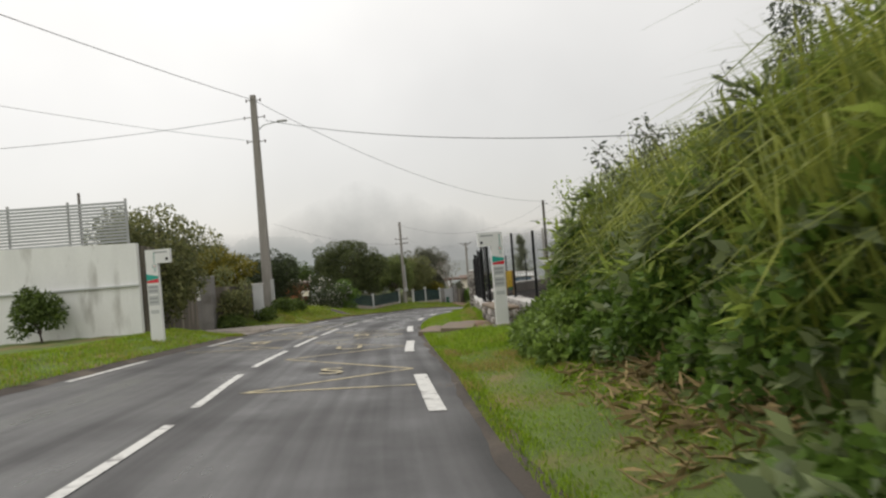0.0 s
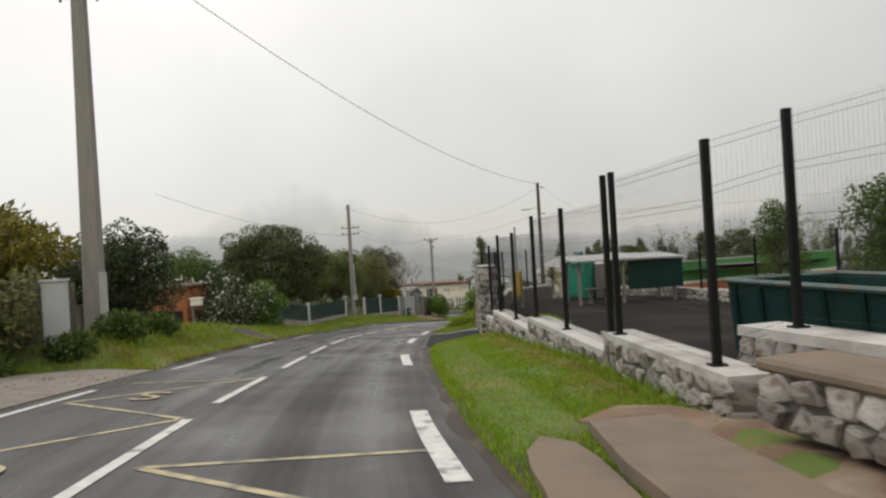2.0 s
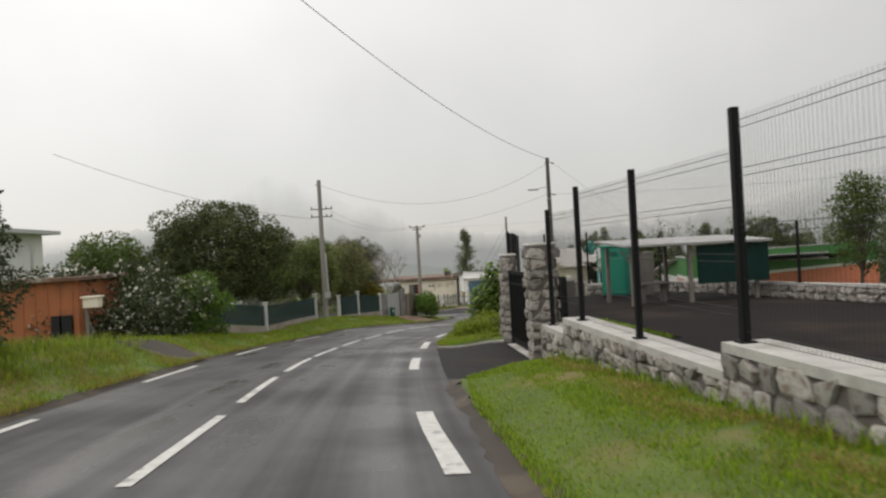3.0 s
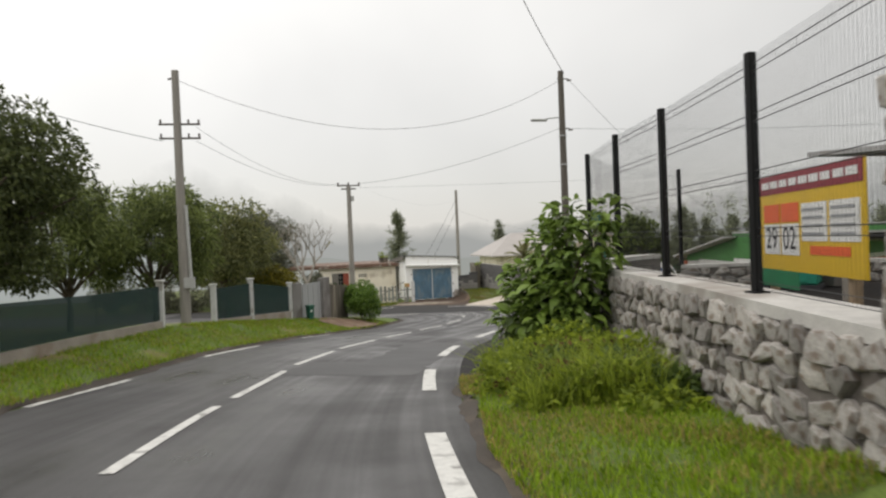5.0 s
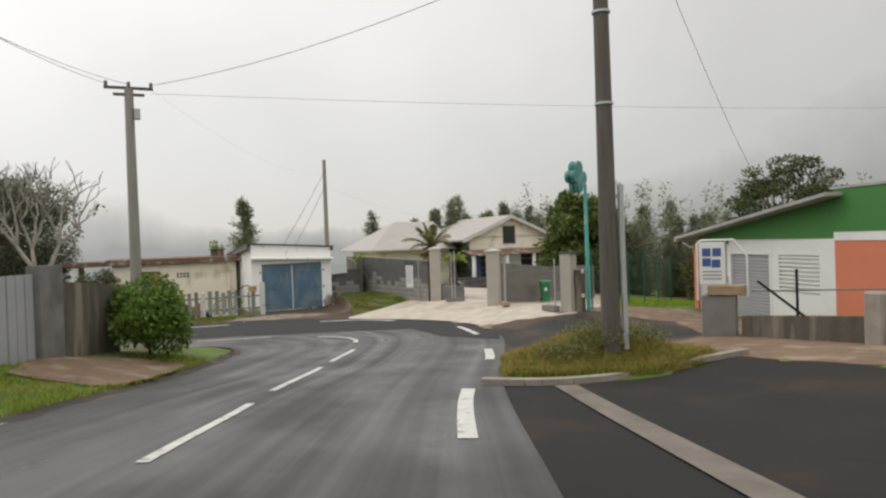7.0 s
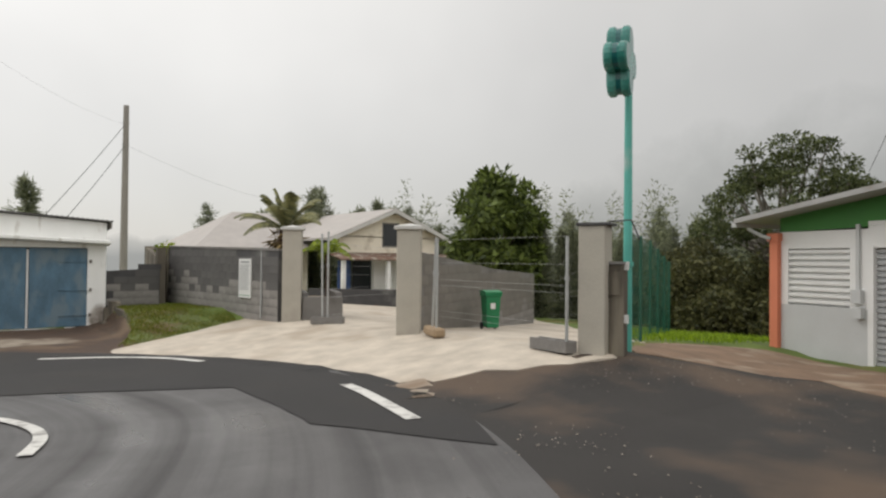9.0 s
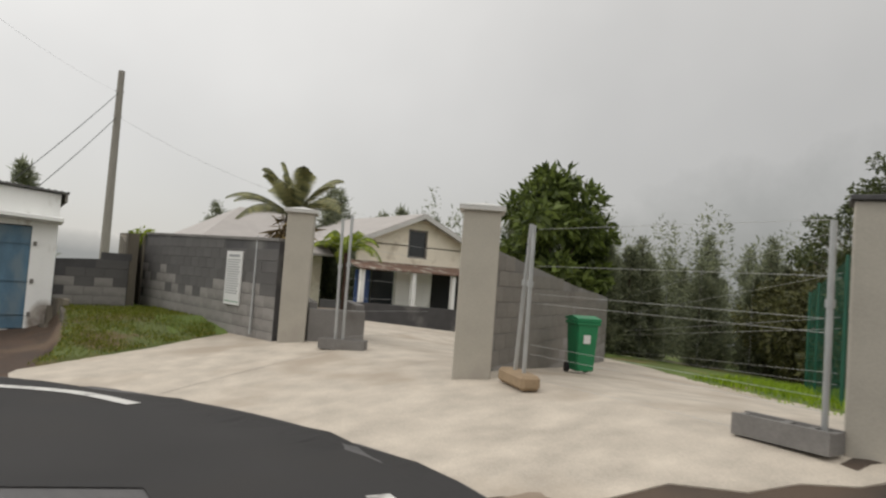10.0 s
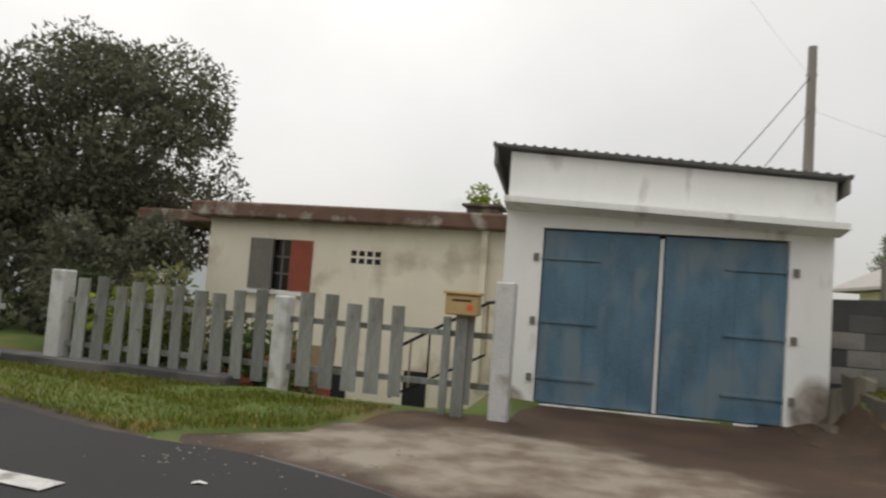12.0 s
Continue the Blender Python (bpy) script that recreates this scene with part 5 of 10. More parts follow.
for sy in (-1, 1):
    part("side_panel", slab([(-SKIP_L, sy * 0.98, 0), (SKIP_L, sy * 0.98, 0), (SKIP_L, sy * 1.08, SKIP_H), (-SKIP_L, sy * 1.08, SKIP_H)], 0.03 * sy), "green_skip", skip)
for sx in (-1, 1):
    part("end_panel", slab([(sx * SKIP_L, -0.97, 0), (sx * SKIP_L, 0.97, 0), (sx * SKIP_L, 1.07, SKIP_H), (sx * SKIP_L, -1.07, SKIP_H)], 0.03), "green_skip", skip)
part("floor_plate", boxes((-SKIP_L + 0.05, -0.96, 0.0, SKIP_L - 0.05, 0.96, 0.05)), "green_skip", skip)
for a_, b_ in (((-1, -1), (1, -1)), ((1, -1), (1, 1)), ((1, 1), (-1, 1)), ((-1, 1), (-1, -1))):
    part("rim", rod([(a_[0] * (SKIP_L + 0.02), a_[1] * 1.1, SKIP_H), (b_[0] * (SKIP_L + 0.02), b_[1] * 1.1, SKIP_H)], 0.05, 6), "skip_rim", skip, "worn paler top rim")
for k in range(8):
    x = -SKIP_L + 0.25 + k * 0.8
    part("rib", rod([(x, -1.0, 0.03), (x, -1.11, SKIP_H - 0.03)], 0.045, 4), "green_skip", skip)

shelter = thing("shelter", Matrix.Translation((9.8, 45.2, -1.85)), "open shelter with a pale sheet roof and green side cloth", "shelter")
for x, y in ((-2.2, -1.2), (-0.2, -1.2), (2.2, -1.0), (-2.2, 1.3), (0.0, 1.3), (2.3, 1.3)):
    part("post", boxes((x - 0.06, y - 0.06, 0, x + 0.06, y + 0.06, 2.02)), "pale_bark", shelter)
bm = bmesh.new()
vs = [bm.verts.new(c) for c in ((-2.6, -1.7, 2.05), (2.55, -1.5, 2.02), (2.55, 1.6, 2.22), (-2.6, 1.6, 2.24))]
vs += [bm.verts.new(v.co + Vector((0, 0, 0.07))) for v in vs]
for f in ((3, 2, 1, 0), (4, 5, 6, 7), (0, 1, 5, 4), (1, 2, 6, 5), (2, 3, 7, 6), (3, 0, 4, 7)):
    bm.faces.new([vs[i] for i in f])
part("roof", bm, "roof_sheet", shelter)
part("side_cloth", boxes((0.0, -1.32, 0.7, 2.45, -1.28, 1.98)), "green_skip", shelter, "dark green hanging cloth")
part("side_cloth", boxes((2.45, -1.32, 0.7, 2.49, 1.2, 1.98)), "green_skip", shelter, "dark green hanging cloth")
for x, y in ((-2.2, -1.2), (-0.2, -1.2)):
    part("brace", rod([(x, y, 1.45), (x + 0.45, y, 2.0)], 0.03, 4), "pale_bark", shelter)
    part("brace", rod([(x, y, 1.45), (x - 0.4, y, 2.0)], 0.03, 4), "pale_bark", shelter)
ptable = thing("table", Matrix.Translation((9.8, 45.2, -1.85)), "plain grey wooden table under the shelter roof", "table")
part("tabletop", boxes((-1.6, -0.4, 0.7, -0.5, 0.4, 0.76), bevel=0.01), "grey_wood", ptable)
for x in (-1.42, -0.68):
    part("leg", boxes((x - 0.075, -0.1, 0, x + 0.075, 0.1, 0.7)), "grey_wood", ptable)

cabin = thing("portable_toilet", Matrix.Translation((9.13, 49.68, -1.9)) @ Matrix.Rotation(radians(-46), 4, "Z"), "bright green plastic portable toilet cabin", "cabin")
part("body", boxes((-0.55, -0.55, 0.08, 0.55, 0.55, 2.05), bevel=0.04), "teal_plastic", cabin)
part("roof", boxes((-0.6, -0.6, 2.05, 0.6, 0.6, 2.16), bevel=0.05), "teal_plastic", cabin)
part("door", boxes((-0.38, -0.575, 0.15, 0.38, -0.548, 1.95), bevel=0.01), "teal_plastic", cabin)
for k in range(4):
    part("vent_slot", boxes((-0.25, -0.585, 1.7 + k * 0.05, 0.25, -0.572, 1.72 + k * 0.05)), "green_skip", cabin)
part("skid", boxes((-0.6, -0.6, 0, 0.6, 0.6, 0.08)), "ink", cabin)
box2 = thing("site_cabinet", Matrix.Translation((10.1, 49.6, -1.9)), "dull grey metal cabinet beside the shelter", "cabinet")
part("body", boxes((-0.35, -0.4, 0, 0.35, 0.4, 1.8), bevel=0.02), "grey_wood", box2)
part("door", boxes((-0.3, -0.415, 0.1, 0.3, -0.398, 1.7)), "grey_wood", box2)

# site board behind the high fence
bl, br = Vector((5.16, 45.2, 0)), Vector((4.4, 42.75, 0))
d = (br - bl).normalized()
mb = Matrix.Translation(bl.lerp(br, 0.5)) @ Matrix.Rotation(math.atan2(d.y, d.x), 4, "Z") @ Matrix.Diagonal(((br - bl).length / 2.62, 1, 1, 1))
board = thing("notice_board", mb, "yellow notice board with a maroon headline and red panels", "notice board")
W = 1.31
zb, ztp = -1.16, -0.06


def panel(name, x0, z0, x1, z1, material, y=-0.03, th=0.006):
    return part(name, boxes((x0, y - th, z0, x1, y, z1)), material, board)


part("backing", boxes((-W, -0.03, zb, W, 0.0, ztp)), "sign_yellow", board)
panel("headline_panel", -W, ztp - 0.22, W, ztp, "sign_maroon")
for k in range(9):
    panel("headline_bar", -W + 0.2 + k * 0.265, ztp - 0.15, -W + 0.41 + k * 0.265, ztp - 0.07, "sign_white", -0.037)
panel("red_panel", -W + 0.22, zb + 0.55, -W + 0.7, zb + 0.76, "sign_orange")
panel("red_panel", -W + 0.74, zb + 0.55, -W + 1.22, zb + 0.76, "sign_orange")
panel("date_card", -W + 0.22, zb + 0.18, -W + 0.7, zb + 0.53, "sign_white")
panel("date_card", -W + 0.74, zb + 0.18, -W + 1.22, zb + 0.53, "sign_white")
for txt, x in (("29", -W + 0.46), ("02", -W + 0.98)):
    letters(txt, 0.36, "ink", Matrix.Translation((x, -0.042, zb + 0.355)) @ Matrix.Rotation(radians(90), 4, "X"), board, "numeral")
for x in (-W + 1.3, -W + 1.95):
    panel("text_card", x, zb + 0.34, x + 0.6, zb + 0.74, "sign_white")
    for k in range(4):
        panel("text_bar", x + 0.05, zb + 0.4 + k * 0.085, x + 0.52, zb + 0.43 + k * 0.085, "grey_ink", -0.037)
panel("red_label", -W + 1.5, zb + 0.2, -W + 2.35, zb + 0.29, "sign_orange")
panel("green_panel", -W, zb - 0.2, -W + 1.2, zb, "bin_green")
for x in (-W + 0.3, W - 0.35):
    part("leg", boxes((x - 0.05, 0.0, float(play_z(0, 44)), x + 0.05, 0.08, ztp)), "rough_timber", board)

# ---- poles and cables ----
def pole_base(name, x, y, z0, z1, r0, r1, material, label, square=False):
    p = thing(name, Matrix.Translation((x, y, z0)), label, "utility pole", "utility poles")
    h = z1 - z0
    bm = bmesh.new()
    if square:
        lo = [(-r0, -r0 * 0.75), (r0, -r0 * 0.75), (r0, r0 * 0.75), (-r0, r0 * 0.75)]
        a = [bm.verts.new((*q, 0)) for q in lo]
        b = [bm.verts.new((q[0] * r1 / r0, q[1] * r1 / r0, h)) for q in lo]
        bm.faces.new(a[::-1]), bm.faces.new(b)
        for i in range(4):
            bm.faces.new((a[i], a[(i + 1) % 4], b[(i + 1) % 4], b[i]))
    else:
        tube(bm, [(0, 0, 0), (0, 0, h * 0.5), (0, 0, h)], [r0, (r0 + r1) / 2, r1], 10)
    part("shaft", bm, material, p)
    return p, h


pa, ha = pole_base("concrete_pole", -7.75, 31.05, -1.3, 10.15, 0.23, 0.13, "concrete_pole", "tall tapered concrete utility pole with recessed faces and lamp arm", True)
for k in range(26):
    z = 0.7 + k * 0.38
    r = 0.23 + (0.13 - 0.23) * z / ha
    part("recess", boxes((-r * 0.45, -r * 0.75 - 0.004, z, r * 0.45, -r * 0.75 + 0.03, z + 0.24)), "concrete_pole", pa)
part("cable_guard", boxes((0.2, -0.2, 0, 0.34, -0.06, 2.3)), "grey_duct", pa, "pale metal cable guard")
part("lamp_arm", rod([(0.12, 0, ha - 1.75), (0.5, -0.2, ha - 1.55), (1.3, -0.5, ha - 1.5)], 0.025, 6), "galvanised", pa)
part("lamp_head", boxes((1.25, -0.6, ha - 1.53, 1.75, -0.42, ha - 1.44), bevel=0.03), "grey_duct", pa)
for z, w in ((ha - 0.25, 0.35), (ha - 1.1, 0.5), (ha - 2.3, 0.45)):
    part("bracket", rod([(-w, 0, z), (w, 0, z)], 0.022, 5), "wood_pole", pa)
    for s in (-1, 1):
        part("insulator", rod([(s * w, 0, z - 0.08), (s * w, 0, z + 0.08)], 0.035, 6), "porcelain", pa)

pb, hb = pole_base("concrete_pole", -3.85, 58.1, -3.3, 4.44, 0.15, 0.1, "concrete_pole", "grey concrete utility pole with two crossarms")
part("cable_guard", rod([(0.2, -0.06, 1.6), (0.14, -0.06, 3.9)], 0.05, 6), "grey_duct", pb)
part("meter_box", boxes((0.02, -0.22, 1.55, 0.3, -0.02, 1.85)), "grey_duct", pb, "small pale meter box")
for z in (hb - 1.55, hb - 1.95):
    part("crossarm", boxes((-0.5, -0.03, z, 0.62, 0.03, z + 0.05)), "wood_pole", pb)
    for x in (-0.45, 0.3, 0.58):
        part("insulator", rod([(x, 0, z + 0.05), (x, 0, z + 0.16)], 0.03, 6), "porcelain", pb)
part("insulator", rod([(-0.2, 0, hb - 0.25), (0.0, 0, hb - 0.2)], 0.03, 6), "porcelain", pb)

pc, hc = pole_base("wooden_pole", 9.43, 62.25, -4.2, 5.6, 0.17, 0.11, "wood_pole", "dark weathered utility pole with street lamp arm")
part("cable_guard", rod([(0.22, -0.12, 0.3), (0.2, -0.12, 3.2)], 0.055, 6), "grey_duct", pc, "pale plastic cable guard")
part("lamp_arm", rod([(-0.1, 0, hc - 1.77), (-0.7, -0.1, hc - 1.84)], 0.025, 6), "galvanised", pc)
part("lamp_head", boxes((-1.3, -0.2, hc - 1.94, -0.65, -0.02, hc - 1.85), bevel=0.03), "grey_duct", pc)
for z in (hc - 0.3, hc - 2.2):
    part("bracket", rod([(-0.14, 0, z), (0.3, 0, z)], 0.025, 5), "wood_pole", pc)
    part("insulator", rod([(0.25, 0, z - 0.06), (0.42, 0, z - 0.04)], 0.035, 6), "porcelain", pc)
for z in (hc - 2.5, hc - 3.6, hc - 5.2):
    part("strap", rod([(0, 0, z), (0, 0, z + 0.04)], 0.165, 10), "galvanised", pc)

pd, hd = pole_base("wooden_pole", 1.75, 70.7, -4.0, 2.1, 0.14, 0.1, "concrete_pole", "grey utility pole with a short crossarm")
for z, w in ((hd - 0.02, 0.55), (hd - 0.18, 0.35)):
    part("crossarm", boxes((-w, -0.04, z, w, 0.04, z + 0.06)), "wood_pole", pd)
for x in (-0.5, 0, 0.5):
    part("insulator", rod([(x, 0, hd + 0.04), (x, 0, hd + 0.16)], 0.04, 6), "porcelain", pd)
part("junction_box", boxes((0.1, -0.12, hd - 0.75, 0.24, 0.05, hd - 0.5)), "grey_duct", pd)

pe, he = pole_base("wooden_pole", 12.5, 94.6, -5.2, 3.5, 0.17, 0.11, "concrete_pole", "plain grey utility pole behind the wall")
for z in (he - 0.75, he - 1.65, he - 2.05):
    part("bracket", rod([(-0.13, 0, z), (0.13, 0, z)], 0.03, 5), "wood_pole", pe)

def cable(a, b, sag, r=0.012, label="black overhead cable between poles"):
    a, b = Vector(a), Vector(b)
    n = 24
    pts = []
    for k in range(n + 1):
        t = k / n
        p = a.lerp(b, t)
        p.z -= sag * 4 * t * (1 - t)
        pts.append(p)
    ob = part("overhead_cable", rod(pts, r, 5), "cable")
    return tagged(ob, label, "cable", "overhead cables")


A, B, C, D, E = (-7.7, 31.05, 10.15), (-3.85, 58.1, 4.44), (9.43, 62.25, 5.6), (1.75, 70.7, 2.1), (12.5, 94.6, 3.5)


def up(p, dz, dx=0.0):
    return (p[0] + dx, p[1], p[2] + dz)


cable(up(A, -0.25), (-16, -8, 10.6), 0.5, 0.014)
cable(up(A, -0.25), up(C, -0.1, 0.15), 1.3, 0.012)
cable(up(A, -1.29, 0.5), (12.97, 12.8, 3.94), 0.727, 0.014)
cable(up(A, -1.1, -0.5), (-34, 24, 8.2), 0.7, 0.012)
cable(up(A, -2.3), (-22, 6, 9.5), 0.5, 0.008)
cable(up(B, -0.25), up(C, -0.38, -0.1), 1.62, 0.007)
cable(up(B, -1.6, 0.5), up(D, 0.1, -0.5), 0.5, 0.0055)
cable(up(B, -2.0, 0.5), up(D, 0.1, 0.0), 0.5, 0.0055)
cable(up(D, 0.1, 0.5), up(C, -2.2, -0.15), 0.35, 0.007)
cable(up(C, -2.2, 0.4), (40, 60, 4.4), 0.5, 0.006)
cable(up(D, -0.1, 0.5), (45, 66, 3.2), 0.4, 0.004)
cable(up(C, -0.3, 0.3), (22.5, 70.0, -0.9), 0.5, 0.006)
cable(up(B, -2.0, -0.4), (-12, 47, 4.6), 0.4, 0.008)
cable(up(E, -0.75), (8.5, 89.6, -2.3), 0.1, 0.012)
cable(up(E, -1.65), (9.1, 89.4, -2.42), 0.1, 0.012)
cable(up(E, -1.65), (22.5, 94, -0.6), 0.5, 0.003)
cable(up(D, 0.0, 0.5), up(E, -0.8), 0.7, 0.002)

# ---- garage with blue doors ----
def P(parent):
    """Shorthand: boxes as one part of a thing."""
    def add(name, material, *specs, bevel=0.0, label="", at=None):
        return part(name, boxes(*specs, bevel=bevel), material, parent, label, at)
    return add


garage = thing("garage", Matrix.Translation((8.2, 84.15, -4.8)) @ Matrix.Rotation(radians(2.5), 4, "Z"), "white rendered garage with a low mono-pitch sheet roof", "garage")
g = P(garage)
gx0, gx1, dx0, dx1, dt = -1.86, 1.86, -1.4, 1.4, 2.13
for piece in ((gx0, 0, -0.5, dx0, 0.2, 2.4), (dx1, 0, -0.5, gx1, 0.2, 2.4), (gx0, 0, 2.4, gx1, 0.2, 2.92), (dx0, 0, dt, dx1, 0.2, 2.4), (dx0, 0.0, -0.5, dx1, 0.2, 0.0)):
    g("front_wall", "stained_white", piece)
part("side_wall", extrude_x([(0.2, -0.5), (6, -0.5), (6, 2.3), (0.2, 2.86)], gx0, gx0 + 0.2), "stained_white", garage)
part("side_wall", extrude_x([(0.2, -0.5), (6, -0.5), (6, 2.3), (0.2, 2.86)], gx1 - 0.2, gx1), "stained_white", garage)
g("back_wall", "stained_white", (gx0, 6, -0.5, gx1, 6.2, 2.28))
part("roof", extrude_x([(-0.12, 2.95), (6.4, 2.36), (6.4, 2.39), (-0.12, 2.98)], gx0 - 0.22, gx1 + 0.13), "dull_sheet", garage)
for k in range(34):
    x = gx0 - 0.2 + k * (gx1 - gx0 + 0.31) / 33
    part("roof_rib", extrude_x([(-0.13, 2.98), (6.4, 2.39), (6.4, 2.405), (-0.13, 2.995)], x - 0.02, x + 0.02), "dull_sheet", garage)
part("barge_board", extrude_x([(-0.1, 2.72), (6.3, 2.2), (6.3, 2.36), (-0.1, 2.95)], gx0 - 0.2, gx0 - 0.16), "grey_wood", garage)
part("barge_board", extrude_x([(-0.1, 2.78), (6.3, 2.2), (6.3, 2.36), (-0.1, 2.95)], gx1 + 0.07, gx1 + 0.11), "grey_wood", garage)
part("ledge", extrude_x([(0.0, 2.24), (-0.32, 2.3), (-0.32, 2.37), (0.0, 2.4)], gx0 - 0.02, gx1 + 0.05), "stained_white", garage)
for s, x0, x1 in ((-1, dx0, -0.03), (1, 0.03, dx1)):
    door = part("door", boxes((x0 + 0.01, 0.06, 0.02, x1, 0.11, dt - 0.02), bevel=0.006), "blue_paint", garage, "faded blue sheet metal door leaf")
    n = 5
    for k in range(1, n):
        x = x0 + (x1 - x0) * k / n
        part("seam", boxes((x - 0.006, 0.055, 0.03, x + 0.006, 0.061, dt - 0.03)), "blue_paint", door)
    for z in (0.3, 0.98, 1.75):
        xo = x0 - 0.07 if s < 0 else x1 + 0.07
        part("hinge_strap", boxes((min(xo, xo - s * 0.75), 0.035, z, max(xo, xo - s * 0.75), 0.061, z + 0.035)), "blue_paint", door)
        part("hinge_pin", boxes((xo - 0.03, -0.03, z - 0.03, xo + 0.03, 0.03, z + 0.06)), "grey_wood", door)
g("door_trim", "sign_white", (-0.022, 0.04, 0.02, 0.022, 0.105, dt - 0.06), label="white vertical cover strip")
# near-black backing sheet paints the shade behind the door gaps
g("lintel_shadow_gap", "dark_inside", (dx0, 0.14, 0.0, dx1, 0.18, dt))

# the roof and the ledge fall a little towards the dark wall
for ob in list(garage.children):
    kind_ = ob.name.split(".")[0]
    if kind_ in ("roof", "roof_rib", "barge_board", "ledge", "front_wall", "side_wall"):
        for v in ob.data.vertices:
            if kind_ == "ledge":
                v.co.z += 0.022 - 0.036 * v.co.x
            elif v.co.z > 2.41 or kind_ in ("roof", "roof_rib", "barge_board") or (kind_ == "side_wall" and v.co.z > 2):
                v.co.z += 0.025 - 0.061 * v.co.x

# ---- cream house with a flat roof ----
house = thing("house", Matrix.Translation((3.3, 86.8, -5.25)), "cream single-storey house with a rusty flat roof edge", "house")
h = P(house)
hx0, hx1 = -2.75, 2.7
wx0, wx1, wz0, wz1 = -1.9, -0.72, 1.52, 2.42
for piece in ((hx0, 0, -1.7, wx0, 0.22, 2.75), (wx1, 0, -1.7, hx1, 0.22, 2.75), (wx0, 0, -1.7, wx1, 0.22, wz0), (wx0, 0, wz1, wx1, 0.22, 2.75)):
    h("front_wall", "cream_wall", piece)
h("side_wall", "cream_wall", (hx0, 0.22, -1.7, hx0 + 0.22, 6.5, 2.75))
h("side_wall", "cream_wall", (hx1 - 0.22, 0.22, -1.7, hx1, 6.5, 2.75))
h("back_wall", "cream_wall", (hx0, 6.5, -1.7, hx1, 6.7, 2.75))
h("roof", "rust_roof", (hx0 - 0.25, -0.3, 2.75, hx1 + 0.35, 6.9, 3.02), bevel=0.03)
h("roof", "rust_roof", (hx0 - 2.2, 0.8, 2.72, hx0 - 0.25, 5.0, 2.95), bevel=0.03)
h("porch_column", "white_wall", (-4.45, 0.9, -1.7, -4.2, 1.15, 2.72))
h("porch_column", "white_wall", (-4.45, 4.6, -1.7, -4.2, 4.85, 2.72))
win = h("window", "dark_glass", (wx0 + 0.42, 0.1, wz0, wx1 - 0.38, 0.14, wz1))
for z in (1.8, 2.1):
    part("glazing_bar", boxes((wx0 + 0.42, 0.09, z, wx1 - 0.38, 0.1, z + 0.03)), "grey_wood", win)
part("glazing_bar", boxes((-1.34, 0.09, wz0, -1.31, 0.1, wz1)), "grey_wood", win)
h("shutter", "grey_wood", (wx0, -0.04, wz0, wx0 + 0.44, 0.02, wz1), label="closed grey wooden shutter")
h("shutter", "brick_red", (wx1 - 0.4, -0.04, wz0, wx1, 0.02, wz1), label="red painted shutter")
h("window_sill", "white_wall", (wx0 - 0.1, -0.08, wz0 - 0.08, wx1 + 0.05, 0.03, wz0 - 0.01))
# holes are near-black blocks, their shade put into the colour
for i in range(4):
    for j in range(2):
        x, z = 0.0 + i * 0.145, 2.08 + j * 0.13
        h("vent_hole", "dark_inside", (x, -0.004, z, x + 0.1, 0.03, z + 0.09))
h("skirting", "brick_red", (hx0 + 0.5, -0.03, -1.7, hx0 + 1.9, 0.0, 0.45))
# near-black panels on the wall paint the shaded openings
h("basement_opening", "dark_inside", (-0.9, -0.01, -1.7, 0.1, 0.0, 0.3), (1.1, -0.01, -1.7, 1.5, 0.0, 0.35))
h("drain_pipe", "cream_wall", (hx1 - 0.42, -0.14, 0.2, hx1 - 0.32, -0.04, 2.75))
rail = thing("stair_railing", Matrix.Translation((4.75, 84.9, -4.85)), "dark metal railing of the steps down to the house", "railing")
part("handrail", rod([(0, 0, 0.45), (1.3, 0, 1.2), (1.6, 0, 1.25)], 0.022, 5), "black_metal", rail)
part("bottom_rail", rod([(0, 0, -0.2), (1.3, 0, 0.5)], 0.018, 5), "black_metal", rail)
for k in range(6):
    part("baluster", rod([(k * 0.26, 0, -0.2 + k * 0.14), (k * 0.26, 0, 0.45 + k * 0.15)], 0.014, 4), "rough_timber" if k % 2 else "black_metal", rail)
chim = thing("roof_tank", Matrix.Translation((5.3, 88.4, -2.23)), "small weathered block with weeds on the roof", "roof block")
part("body", boxes((-0.3, -0.3, 0, 0.3, 0.3, 0.3), (-0.38, -0.38, 0.3, 0.38, 0.38, 0.36), bevel=0.015), "mould_block", chim)

# picket fence
pf = thing("picket_fence", Matrix.Translation((0, 82.75, -4.82)), "weathered grey picket fence with white concrete posts", "fence")
rg2 = random.Random(5)


def picket(x, hgt, w, lean):
    bm = bmesh.new()
    prism(bm, [(-w / 2, -0.012), (w / 2, -0.012), (w / 2, 0.012), (-w / 2, 0.012)], 0.14, hgt)
    return part("picket", bm, "grey_picket", pf, at=Matrix.Translation((x, -0.04, 0)) @ Matrix.Rotation(radians(lean), 4, "Y"))


xs = [1.52 + 0.262 * k for k in range(10)] + [4.42 + 0.262 * k for k in range(5)] + [5.95, 6.2]
for x in xs:
    if abs(x - 6.0) < 0.06:
        continue
    picket(x, 1.1 + rg2.uniform(-0.05, 0.06), 0.145 + rg2.uniform(-0.015, 0.02), rg2.uniform(-1.5, 1.5))
for x in [-4.8 + 0.27 * k for k in range(22)]:
    picket(x, 0.95 + rg2.uniform(-0.1, 0.05), 0.145, rg2.uniform(-2.5, 2.5)).location.y -= 0.55 + 0.05 * (1.0 - x)
